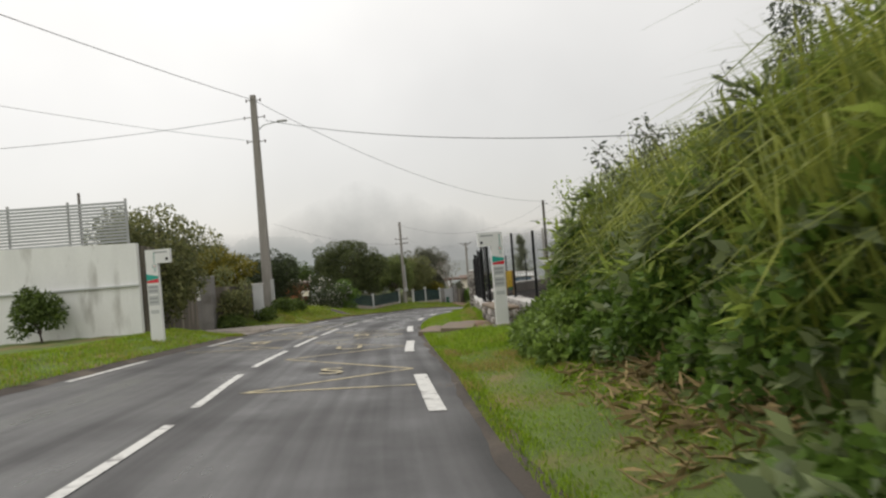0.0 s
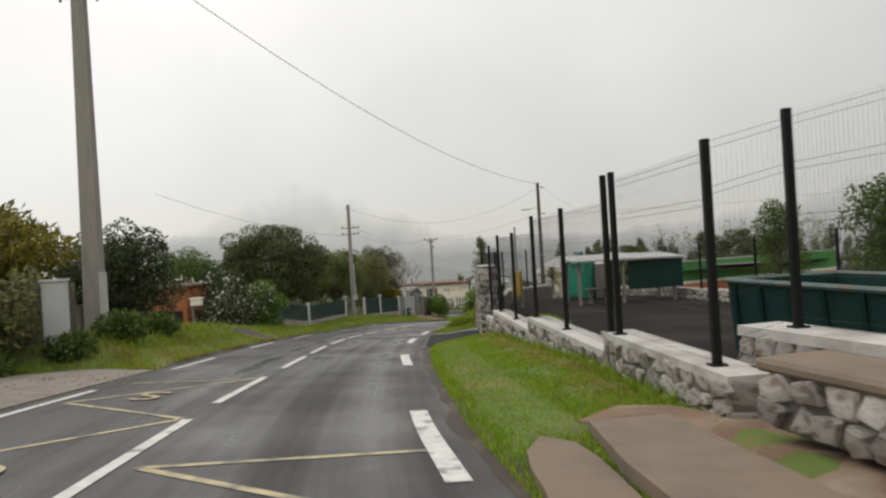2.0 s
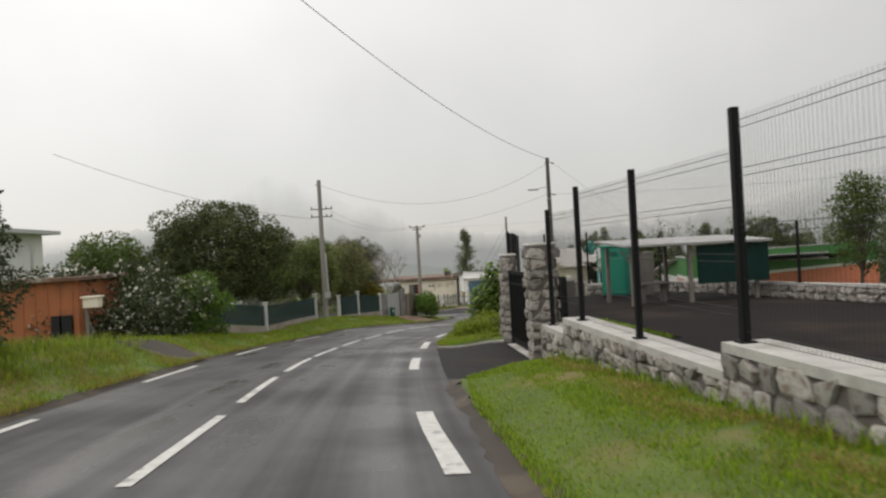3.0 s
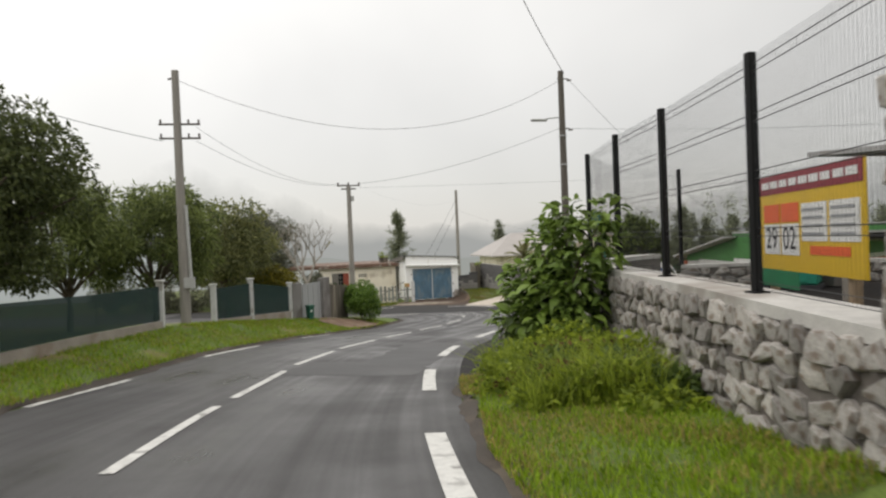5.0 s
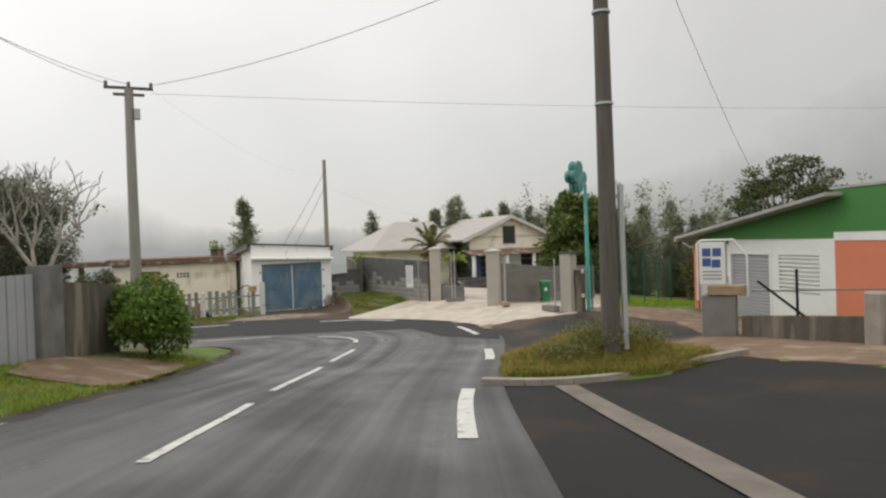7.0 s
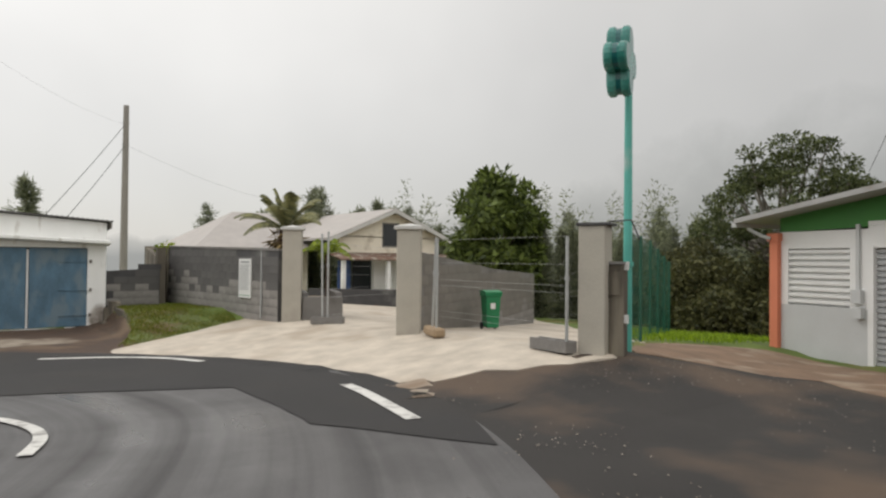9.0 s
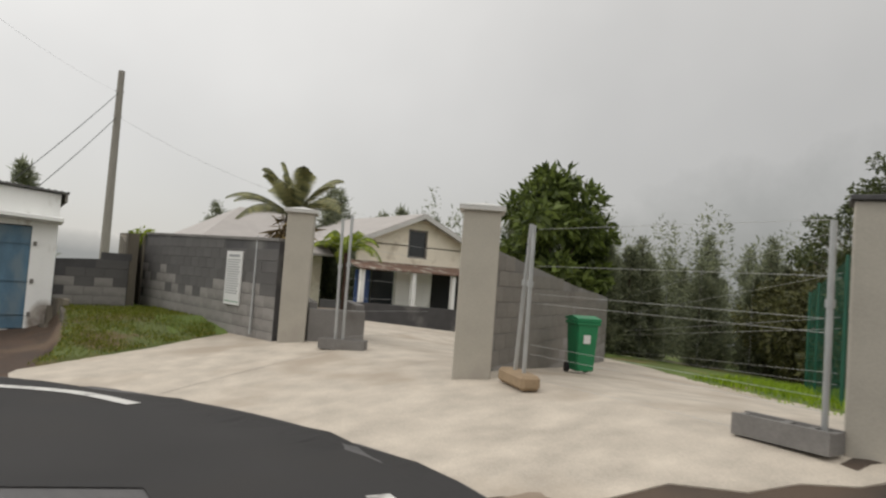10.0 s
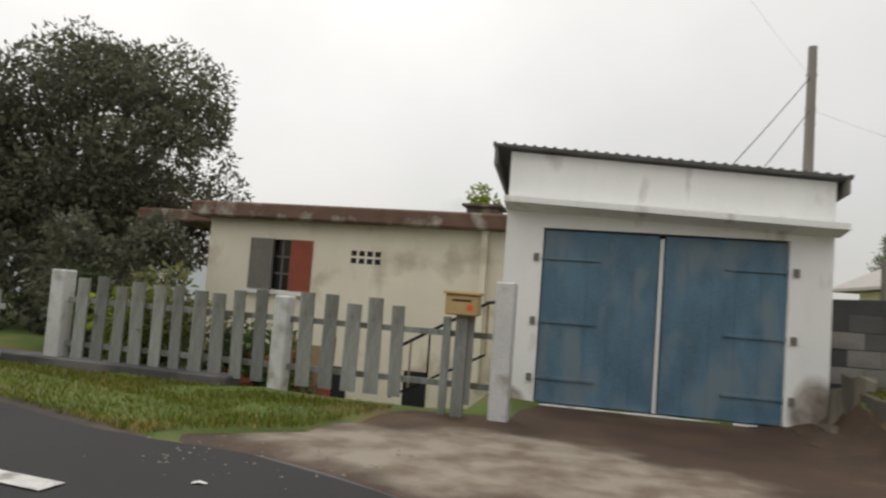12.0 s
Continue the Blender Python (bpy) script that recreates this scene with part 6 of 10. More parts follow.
for z in (0.3, 0.82):
    part("rail", boxes((1.2, -0.02, z, 6.5, 0.02, z + 0.06)), "grey_picket", pf)
    part("rail", boxes((-4.9, -0.72, z - 0.1, 1.1, -0.68, z - 0.04)), "grey_picket", pf)
for x, w, hh in ((1.22, 0.2, 1.2), (4.13, 0.17, 1.1), (6.58, 0.2, 1.42)):
    part("fence_post", boxes((x - w / 2, -0.12, -0.3, x + w / 2, 0.08, hh), bevel=0.015), "worn_white_post", pf)
part("kerb_beam", boxes((-5, -0.2, -0.3, 3.6, 0.12, 0.17), bevel=0.015), "dark_block", pf, "dark damp concrete beam under the pickets")
boards = thing("leaning_boards", Matrix.Translation((3.35, 84.3, -5.2)) @ Matrix.Rotation(radians(-6), 4, "X"), "reddish-brown boards leaning behind the picket fence", "boards")
for k in range(4):
    part("board", boxes((k * 0.2, -0.012 - 0.03 * (k % 2), 0, k * 0.2 + 0.17, 0.012 - 0.03 * (k % 2), 0.95 - 0.07 * (k % 3))), "brick_red" if k % 2 else "rough_timber", boards)
mb = thing("mailbox", Matrix.Translation((6.16, 82.62, -4.8)), "faded yellow metal mailbox on a grey post", "mailbox")
part("box", boxes((-0.17, -0.1, 1.03, 0.17, 0.12, 1.24), bevel=0.012), "mailbox_yellow", mb)
part("lid", boxes((-0.19, -0.13, 1.24, 0.19, 0.13, 1.27), bevel=0.006), "mailbox_yellow", mb)
part("slot", boxes((-0.1, -0.104, 1.17, 0.1, -0.099, 1.19)), "dark_inside", mb)
part("emblem", boxes((0.06, -0.104, 1.08, 0.12, -0.1, 1.14)), "sign_orange", mb)
part("post", boxes((-0.06, -0.02, 0, 0.06, 0.08, 1.03), (-0.2, 0.02, 0, -0.12, 0.06, 1.0)), "grey_picket", mb)

# ---- dark block walls by the garage ----
wall_d = thing("wall_dark", Matrix.Identity(4), "dark unrendered concrete block wall with pale lower stains", "wall", kind="structure")
wall_piece("wall_length", (10.06, 84.45), (11.55, 84.75), -4.9, -4.9, -3.3, -3.22, 0.18, "dark_block", wall_d)
wall_piece("wall_length", (11.0, 84.64), (11.6, 84.76), -3.25, -3.25, -3.1, -3.1, 0.18, "dark_block", wall_d)
wall_piece("wall_length", (11.95, 87.9), (12.15, 85.6), -5, -5, -2.53, -2.55, 0.2, "mould_block", wall_d)
wall_piece("wall_length", (11.6, 84.8), (11.95, 87.9), -5, -5, -2.9, -2.55, 0.18, "mould_block", wall_d)
wall_piece("wall_length", (12.15, 85.6), (12.92, 78.86), -5, -5, -2.58, -2.72, 0.2, "dark_block", wall_d)
wall_piece("wall_cap", (12.15, 85.6), (12.92, 78.86), -2.58, -2.72, -2.53, -2.67, 0.24, "grey_block", wall_d)
for x, y in ((11.62, 84.8), (12.02, 86.9), (12.13, 85.7)):
    part("wall_post", boxes((x - 0.12, y - 0.12, -5, x + 0.12, y + 0.12, -2.62)), "mould_block", wall_d)
wall_r = thing("wall_yard", Matrix.Identity(4), "grey concrete block wall sloping down beside the drive", "wall", kind="structure")
wall_piece("wall_length", (13.75, 74.45), (17.4, 76.6), -5, -5.2, -2.75, -3.1, 0.2, "grey_block", wall_r)
wall_piece("wall_length", (17.4, 76.6), (21.7, 79.6), -5.2, -5.6, -3.1, -3.3, 0.2, "grey_block", wall_r)
wall_piece("wall_length", (19.5, 91.5), (30, 86.5), -6, -6.2, -4.2, -4.35, 0.2, "dark_block", wall_r)


def gate_pillar(x, y, z0, z1, w, turn, flat=False):
    p = thing("gate_pillar", Matrix.Translation((x, y, z0)) @ Matrix.Rotation(radians(turn), 4, "Z"), "square grey rendered gate pillar with a thin dark cap" if flat else "square grey rendered gate pillar with a pale cap", "pillar", "pillars of the concrete yard")
    hh = z1 - z0
    part("shaft", boxes((-w / 2, -w / 2, -0.4, w / 2, w / 2, hh - 0.1), bevel=0.012), "pillar_render", p)
    if flat:
        part("cap", boxes((-w / 2 - 0.03, -w / 2 - 0.03, hh - 0.1, w / 2 + 0.06, w / 2 + 0.03, hh - 0.06), bevel=0.006), "dark_block", p)
        part("cap_wire", rod([(w / 2, 0, hh - 0.04), (w / 2 + 0.3, 0.05, hh - 0.02), (w / 2 + 0.42, 0.05, hh - 0.3)], 0.012, 5), "cable", p)
        return p
    bm = boxes((-w / 2 - 0.05, -w / 2 - 0.05, hh - 0.1, w / 2 + 0.05, w / 2 + 0.05, hh - 0.04), bevel=0.008)
    a = [bm.verts.new((sx * (w / 2 + 0.05), sy * (w / 2 + 0.05), hh - 0.04)) for sx, sy in ((-1, -1), (1, -1), (1, 1), (-1, 1))]
    t = bm.verts.new((0, 0, hh + 0.02))
    for i in range(4):
        bm.faces.new((a[i], a[(i + 1) % 4], t))
    part("cap", bm, "pillar_cap", p)
    return p


gate_pillar(13.12, 78.72, -4.19, -2.13, 0.44, -28)
gate_pillar(13.52, 74.3, -4.24, -2.24, 0.44, -38)
gate_pillar(13.93, 70.14, -4.32, -2.3, 0.38, -65, True)
mp = thing("meter_pillar", Matrix.Translation((14.2, 70.0, -4.32)) @ Matrix.Rotation(radians(-62), 4, "Z"), "narrow raw block meter pillar beside the gate pillar", "pillar")
part("shaft", boxes((-0.14, -0.17, -0.4, 0.14, 0.17, 1.38), bevel=0.01), "mould_block", mp)
part("cap", boxes((-0.16, -0.19, 1.38, 0.16, 0.19, 1.42)), "grey_block", mp)
part("meter_box", boxes((-0.09, -0.19, 0.95, 0.1, -0.16, 1.28)), "mould_block", mp)
for z in (0.55, 1.3):
    part("white_bracket", boxes((0.14, -0.1, z, 0.19, 0.0, z + 0.12)), "sign_white", mp)

# rendered planter, notice on the wall, concrete feet and poles of site fencing
pl = thing("planter", Matrix.Translation((14.0, 79.3, -4.3)) @ Matrix.Rotation(radians(-20), 4, "Z"), "low grey block planter wall beside the drive", "planter")
for piece in ((-0.4, -1.0, -0.3, 0.55, -0.85, 0.5), (0.4, -0.85, -0.3, 0.55, 1.0, 0.6), (-0.4, -0.85, -0.3, -0.25, 1.0, 0.6)):
    part("wall", boxes(piece, bevel=0.012), "grey_block", pl)
part("earth", boxes((-0.25, -0.85, -0.3, 0.4, 1.0, 0.42)), "dirt", pl)
ws = Vector((12.40, 80.98, 0))
we = Vector((12.50, 80.22, 0))
dd = (we - ws).normalized()
note = thing("wall_notice", Matrix.Translation((12.617, 80.45, -3.9)) @ Matrix.Rotation(math.atan2(dd.y, dd.x), 4, "Z") @ Matrix.Scale(0.88, 4), "tall white printed notice fixed on the dark wall", "notice")
part("sheet", boxes((-0.36, -0.03, 0, 0.36, 0.0, 1.12)), "sign_white", note)
part("headline_bar", boxes((-0.25, -0.034, 1.0, 0.25, -0.031, 1.05)), "grey_ink", note)
for k in range(15):
    zz = 0.93 - k * 0.05
    w = 0.3 - 0.1 * ((k * 7) % 5) / 5
    part("text_bar", boxes((-0.3, -0.034, zz, w, -0.031, zz + 0.018)), "grey_ink", note)
part("green_line", boxes((-0.33, -0.034, 0.06, 0.33, -0.031, 0.075)), "bin_green", note)


def site_foot(x, y, z, turn, timber, poles):
    f = new("foot")
    f.parent = site
    f.matrix_basis = Matrix.Translation((x, y, float(gz(x, y)) - 0.012)) @ Matrix.Rotation(radians(turn), 4, "Z")
    if timber:
        part("block", boxes((-0.36, -0.11, 0, 0.36, 0.11, 0.16), bevel=0.035), "rough_timber", f)
    else:
        part("block", boxes((-0.36, -0.11, 0, 0.36, 0.11, 0.09), (-0.36, -0.11, 0.09, 0.36, -0.07, 0.16), (-0.36, 0.07, 0.09, 0.36, 0.11, 0.16), (-0.36, -0.07, 0.09, -0.31, 0.07, 0.15), (-0.03, -0.07, 0.09, 0.03, 0.07, 0.155), (0.31, -0.07, 0.09, 0.36, 0.07, 0.15), (-0.2, -0.07, 0.09, -0.16, 0.07, 0.15)), "grey_block", f)
    for px, py, lean, hh in poles:
        part("pole", rod([(px, py, 0.1), (px + lean, py, hh)], 0.024, 8), "galvanised", f)
        part("clamp", rod([(px + lean * 0.6, py, hh * 0.62), (px + lean * 0.62, py, hh * 0.62 + 0.06)], 0.035, 8), "galvanised", f)
    return f


site = thing("site_fence", Matrix.Identity(4), "thin wire site fencing panels around the yard", "fence")
site_foot(13.36, 77.33, -4.3, -42, False, [(-0.12, 0, -0.03, 2.0), (-0.01, 0.02, 0.0, 2.05)])
site_foot(13.5, 73.45, -4.27, 70, True, [(0.12, 0, -0.2, 1.74), (-0.14, 0, -0.02, 1.72)])
site_foot(13.53, 70.57, -4.3, 90, False, [(-0.27, 0, 0.0, 1.62)])
wire_panel((13.53, 70.3), (13.6, 73.4), -4.25, -4.25, 1.7, site, gap=2.0, r=0.0009, material="galvanised", rails=(0.1, 0.35, 0.45, 0.9, 1.0, 1.3, 1.7))
wire_panel((13.36, 77.33), (16.0, 79.0), -4.25, -4.3, 1.8, site, gap=2.0, r=0.0009, material="galvanised", rails=(0.1, 0.5, 0.7, 1.0, 1.2, 1.5, 1.7))
wire_panel((15.0, 70.9), (22.0, 79.2), -4.35, -5.2, 2.0, site, gap=2.0, r=0.0009, material="galvanised", rails=(0.1, 0.5, 0.6, 1.0, 1.1, 1.5, 1.9))
lp = thing("leaning_pole", Matrix.Translation((12.68, 79.55, -4.35)), "thin galvanised pole leaning on the dark wall", "pole")
part("pole", rod([(0, 0, 0), (0.06, 0.15, 1.72)], 0.02, 8), "galvanised", lp)


def wheelie_bin(x, y, z, turn, s=1.0, paint="bin_green"):
    b = thing("wheelie_bin", Matrix.Translation((x, y, z)) @ Matrix.Rotation(radians(turn), 4, "Z") @ Matrix.Diagonal((s * 0.76, s * 0.8, s, 1)), "green plastic wheelie bin with closed lid", "bin", "wheelie bins")
    bm = bmesh.new()
    lo = [(-0.2, -0.22), (0.2, -0.22), (0.2, 0.22), (-0.2, 0.22)]
    a = [bm.verts.new((*q, 0.06)) for q in lo]
    c = [bm.verts.new((q[0] * 1.25, q[1] * 1.2, 0.86)) for q in lo]
    bm.faces.new(a[::-1]), bm.faces.new(c)
    for i in range(4):
        bm.faces.new((a[i], a[(i + 1) % 4], c[(i + 1) % 4], c[i]))
    bmesh.ops.bevel(bm, geom=bm.edges[:], offset=0.02, segments=2, affect="EDGES")
    part("body", bm, paint, b)
    part("rim", boxes((-0.28, -0.29, 0.82, 0.28, 0.28, 0.88), bevel=0.01), paint, b)
    part("lid", extrude_x([(-0.3, 0.88), (0.29, 0.9), (0.29, 0.94), (0.0, 0.97), (-0.3, 0.93)], -0.28, 0.28), paint, b)
    part("handle", rod([(-0.2, 0.33, 0.88), (0.2, 0.33, 0.88)], 0.018, 6), paint, b)
    for sx in (-1, 1):
        part("wheel", rod([(sx * 0.2, 0.2, 0.09), (sx * 0.26, 0.2, 0.09)], 0.09, 12), "ink", b)
    part("sticker", boxes((-0.1, -0.268, 0.52, 0.06, -0.262, 0.66)), "sign_white", b)
    return b


wheelie_bin(16.2, 75.1, float(gz(16.2, 75.1)) - 0.01, -20, 0.9)
wheelie_bin(-0.35, 64.75, float(ground_z(-0.35, 64.75)[0]), 30, 0.62, "bin_dark")

# pharmacy cross on a teal pole
cp = thing("cross_sign_pole", Matrix.Translation((14.68, 70.17, -4.32)), "unlit green cross sign on a slender teal metal pole", "sign")
part("pole", rod([(0, 0, -0.3), (0, 0, 1.4), (0, 0, 4.05)], [0.07, 0.065, 0.055], 8), "teal_pole", cp)
part("collar", rod([(0, 0, 1.35), (0, 0, 1.42)], 0.085, 8), "teal_pole", cp)
part("arm", rod([(0, 0, 3.98), (0, 0, 4.14), (-0.16, -0.04, 4.22)], 0.055, 6), "grey_duct", cp)
cm = Matrix.Translation((-0.52, -0.26, 4.25)) @ Matrix.Rotation(radians(30), 4, "Z")


def cross_bm(s, y0, y1):
    """A cross with rounded arm ends, from y0 to y1 thick."""
    bm = bmesh.new()
    w, L = 0.19 * s, 0.5 * s
    o = []
    for k in range(4):
        c_, s_ = math.cos(k * math.pi / 2), math.sin(k * math.pi / 2)
        for a_ in np.linspace(-math.pi / 2, math.pi / 2, 9):
            u_, v_ = L - w + w * math.cos(a_), w * math.sin(a_)
            o.append((u_ * c_ - v_ * s_, u_ * s_ + v_ * c_))
        o.append((w * c_ - w * s_, w * s_ + w * c_))
    rings = [[bm.verts.new((x * f_, y, z * f_)) for x, z in o] for y, f_ in ((y0, 0.93), (y0 + 0.03, 1.0), (y1 - 0.03, 1.0), (y1, 0.93))]
    bm.faces.new(rings[0]), bm.faces.new(rings[-1][::-1])
    for a, b in zip(rings, rings[1:]):
        for i in range(len(o)):
            j_ = (i + 1) % len(o)
            bm.faces.new((a[i], a[j_], b[j_], b[i]))
    bmesh.ops.recalc_face_normals(bm, faces=bm.faces)
    return bm


part("mount", rod([(-0.3, -0.12, 4.27), (-0.1, -0.04, 4.27)], 0.12, 14), "grey_duct", cp, "pale grey round mount")
part("cross_case", cross_bm(0.94, -0.13, 0.13), "teal_glass", cp, at=cm)
part("cross_face", cross_bm(1.0, -0.16, -0.03), "cross_teal", cp, "glossy teal half case with unlit face", at=cm)
part("cross_face", cross_bm(1.0, 0.03, 0.16), "cross_teal", cp, "glossy teal half case with unlit face", at=cm)

# ---- house with the gable ----
gh = thing("gable_house", Matrix.Translation((25.2, 94.0, -5.35)), "cream house with a shallow grey gable roof and carport", "house")
q = P(gh)
q("wing_wall", "cream_wall", (-2.9, 0, 2.6, -0.42, 0.25, 3.65), (0.62, 0, 2.6, 3.0, 0.25, 3.65), (-0.42, 0, 2.6, 0.62, 0.25, 3.1))
for x0, z0, x1, z1, x2, z2, x3, z3 in ((-3.2, 3.6, -0.42, 3.6, -0.42, 4.83, -3.2, 3.66), (0.62, 3.6, 3.3, 3.6, 3.3, 3.66, 0.62, 4.83)):
    bm = bmesh.new()
    a = [bm.verts.new((x, 0.0, z)) for x, z in ((x0, z0), (x1, z1), (x2, z2), (x3, z3))]
    b = [bm.verts.new((x, 0.25, z)) for x, z in ((x0, z0), (x1, z1), (x2, z2), (x3, z3))]
    bm.faces.new(a), bm.faces.new(b[::-1])
    for i in range(4):
        bm.faces.new((a[i], a[(i + 1) % 4], b[(i + 1) % 4], b[i]))
    bmesh.ops.recalc_face_normals(bm, faces=bm.faces)
    part("gable_wall", bm, "cream_wall", gh)
wn2 = q("window", "dark_glass", (-0.42, 0.08, 3.1, 0.62, 0.12, 4.4))
part("window_frame", boxes((-0.42, 0.03, 3.1, -0.34, 0.08, 4.4), (0.54, 0.03, 3.1, 0.62, 0.08, 4.4), (-0.42, 0.03, 3.1, 0.62, 0.08, 3.18), (-0.42, 0.03, 4.32, 0.62, 0.08, 4.4)), "grey_wood", wn2)
q("gable_head", "cream_wall", (-0.42, 0, 4.4, 0.62, 0.25, 4.85))


def roof_plane(pts, th, name, material):
    bm = bmesh.new()
    a = [bm.verts.new(p) for p in pts]
    b = [bm.verts.new((p[0], p[1], p[2] + th)) for p in pts]
    bm.faces.new(a[::-1]), bm.faces.new(b)
    for i in range(len(pts)):
        j = (i + 1) % len(pts)
        bm.faces.new((a[i], a[j], b[j], b[i]))
    bmesh.ops.recalc_face_normals(bm, faces=bm.faces)
    return part(name, bm, material, gh)


roof_plane([(0.1, -0.5, 5.02), (3.9, -0.5, 3.4), (3.9, 9, 3.4), (0.1, 9, 5.02)], 0.12, "roof", "roof_tile")
roof_plane([(0.1, -0.5, 5.02), (0.1, 9, 5.02), (-3.7, 9, 3.4), (-3.7, -0.5, 3.4)], 0.12, "roof", "roof_tile")
roof_plane([(0.1, -0.52, 4.9), (3.9, -0.52, 3.28), (3.9, -0.46, 3.28), (0.1, -0.46, 4.9)], 0.2, "barge_board", "pillar_cap")
roof_plane([(0.1, -0.52, 4.9), (0.1, -0.46, 4.9), (-3.7, -0.46, 3.28), (-3.7, -0.52, 3.28)], 0.2, "barge_board", "pillar_cap")
roof_plane([(-3.6, -1.6, 2.42), (3.6, -1.6, 2.42), (3.6, 0.0, 2.75), (-3.6, 0.0, 2.75)], 0.06, "carport_roof", "rust_roof")
for x in (-3.4, -0.9, 1.2, 3.4):
    q("carport_post", "white_wall", (x - 0.09, -1.5, 0, x + 0.09, -1.32, 2.42))
q("entrance_wall", "white_wall", (-0.9, 0, 0, 1.0, 0.25, 2.6))
q("door", "sign_blue", (-2.9, 0.1, 0, -2.2, 0.16, 2.4), label="dark blue door")
q("door", "dark_glass", (-2.1, 0.1, 0, -1.0, 0.16, 2.4), label="dark glazed door")
# near-black sheet paints the shade at the back of the carport
q("carport_back", "dark_inside", (1.0, 0.4, 0, 3.6, 0.5, 2.6))
# long wing to the side with a hipped roof
q("side_wing_wall", "cream_wall", (-8.6, 3.0, 0, -3.2, 3.25, 2.9), (-8.6, 3.25, 0, -8.4, 9, 2.9))
roof_plane([(-9.3, 2.2, 2.9), (-3.0, 2.2, 2.9), (-3.0, 6.2, 4.9), (-6.2, 6.2, 4.9)], 0.1, "roof", "roof_tile")
roof_plane([(-9.3, 2.2, 2.9), (-6.2, 6.2, 4.9), (-9.3, 10.2, 2.9)], 0.1, "roof", "roof_tile")
roof_plane([(-9.3, 10.2, 2.9), (-6.2, 6.2, 4.9), (-3.0, 6.2, 4.9), (-3.0, 10.2, 2.9)], 0.1, "roof", "roof_tile")

# ---- green and orange building ----
ux = Vector((0.235, 1.0, 0)).normalized()
bm_m = Matrix(((-ux.x, ux.y, 0, 19.45), (-ux.y, -ux.x, 0, 70.35), (0, 0, 1, -4.62), (0, 0, 0, 1)))
gb = thing("green_building", bm_m, "single-storey building with green gable, orange and white walls", "building")
v = P(gb)
# local x runs along the facade towards the start of the walk, local y into the building
v("wall", "grey_paint", (0.0, 0, -0.3, 1.75, 0.25, 0.95))
for piece in ((0.0, 0, 0.95, 0.18, 0.25, 2.32), (1.42, 0, 0.95, 1.75, 0.25, 2.32), (0.18, 0, 2.0, 1.42, 0.25, 2.32), (1.75, 0, 2.0, 6.25, 0.25, 2.45), (3.75, 0, -0.3, 6.25, 0.25, 0.95), (3.75, 0, 0.95, 4.1, 0.25, 2.0), (5.7, 0, 0.95, 6.25, 0.25, 2.0)):
    v("wall", "sign_white", piece, label="white painted wall")
lv = v("louvre_window", "sign_white", (0.18, 0.1, 0.95, 1.42, 0.14, 2.0))
lv2 = v("louvre_window", "sign_white", (4.1, 0.1, 0.95, 5.7, 0.14, 2.0))
for k in range(9):
    for o, x0, x1 in ((lv, 0.18, 1.42), (lv2, 4.1, 5.7)):
        part("slat", extrude_x([(0.1, 0.97 + k * 0.115), (0.02, 1.0 + k * 0.115), (0.02, 1.05 + k * 0.115), (0.1, 1.07 + k * 0.115)], x0, x1), "sign_white", o)
sh = v("roller_shutter", "shutter_metal", (1.85, 0.1, -0.1, 3.7, 0.14, 2.0))
for k in range(20):
    part("slat", extrude_x([(0.1, k * 0.1), (0.06, 0.02 + k * 0.1), (0.06, 0.07 + k * 0.1), (0.1, 0.09 + k * 0.1)], 1.85, 3.7), "shutter_metal", sh)
v("door_frame", "sign_white", (1.75, -0.02, -0.3, 1.85, 0.25, 2.05))
v("door_frame", "sign_white", (3.7, -0.02, -0.3, 3.78, 0.25, 2.05))
v("corner_pilaster", "building_orange", (-0.16, -0.1, -0.3, 0.02, 0.3, 2.25), (-0.2, -0.13, 2.15, 0.05, 0.33, 2.3))
v("meter_box", "grey_paint", (1.5, -0.1, 1.05, 1.68, 0.0, 1.28), (1.55, -0.12, 0.8, 1.7, 0.0, 0.98))
v("conduit", "grey_paint", (1.56, -0.05, 1.28, 1.62, 0.0, 2.4))
v("wall", "building_orange", (6.25, 0, -0.9, 9.3, 0.25, 2.4), label="orange painted wall")
v("white_band", "sign_white", (6.25, -0.02, 2.4, 9.3, 0.25, 2.62))
# lean-to roof line rising to the taller block
ridge_x, ridge_z, eave_x, eave_z = 6.3, 3.5, -0.62, 2.55
sl = (ridge_z - eave_z) / (ridge_x - eave_x)
bm = bmesh.new()
o = [(0.0, 2.32), (6.25, 2.45), (6.25, ridge_z - 0.04), (0.0, eave_z + sl * 0.62 - 0.05)]
a = [bm.verts.new((x, 0.0, z)) for x, z in o]
b = [bm.verts.new((x, 0.24, z)) for x, z in o]
bm.faces.new(a), bm.faces.new(b[::-1])
for i in range(len(o)):
    bm.faces.new((a[i], a[(i + 1) % len(o)], b[(i + 1) % len(o)], b[i]))
bmesh.ops.recalc_face_normals(bm, faces=bm.faces)
part("gable_wall", bm, "building_green", gb, "green painted gable boarding")
bm = bmesh.new()
x0, z0, x1, z1 = eave_x, eave_z - 0.05, ridge_x + 0.3, ridge_z + 0.02
vs = [bm.verts.new(c) for c in ((x0, -0.55, z0), (x1, -0.55, z1), (x1, 9, z1), (x0, 9, z0), (x0, -0.55, z0 + 0.09), (x1, -0.55, z1 + 0.09), (x1, 9, z1 + 0.09), (x0, 9, z0 + 0.09))]
for f in ((0, 3, 2, 1), (4, 5, 6, 7), (0, 1, 5, 4), (1, 2, 6, 5), (2, 3, 7, 6), (3, 0, 4, 7)):
    bm.faces.new([vs[i] for i in f])
bmesh.ops.recalc_face_normals(bm, faces=bm.faces)
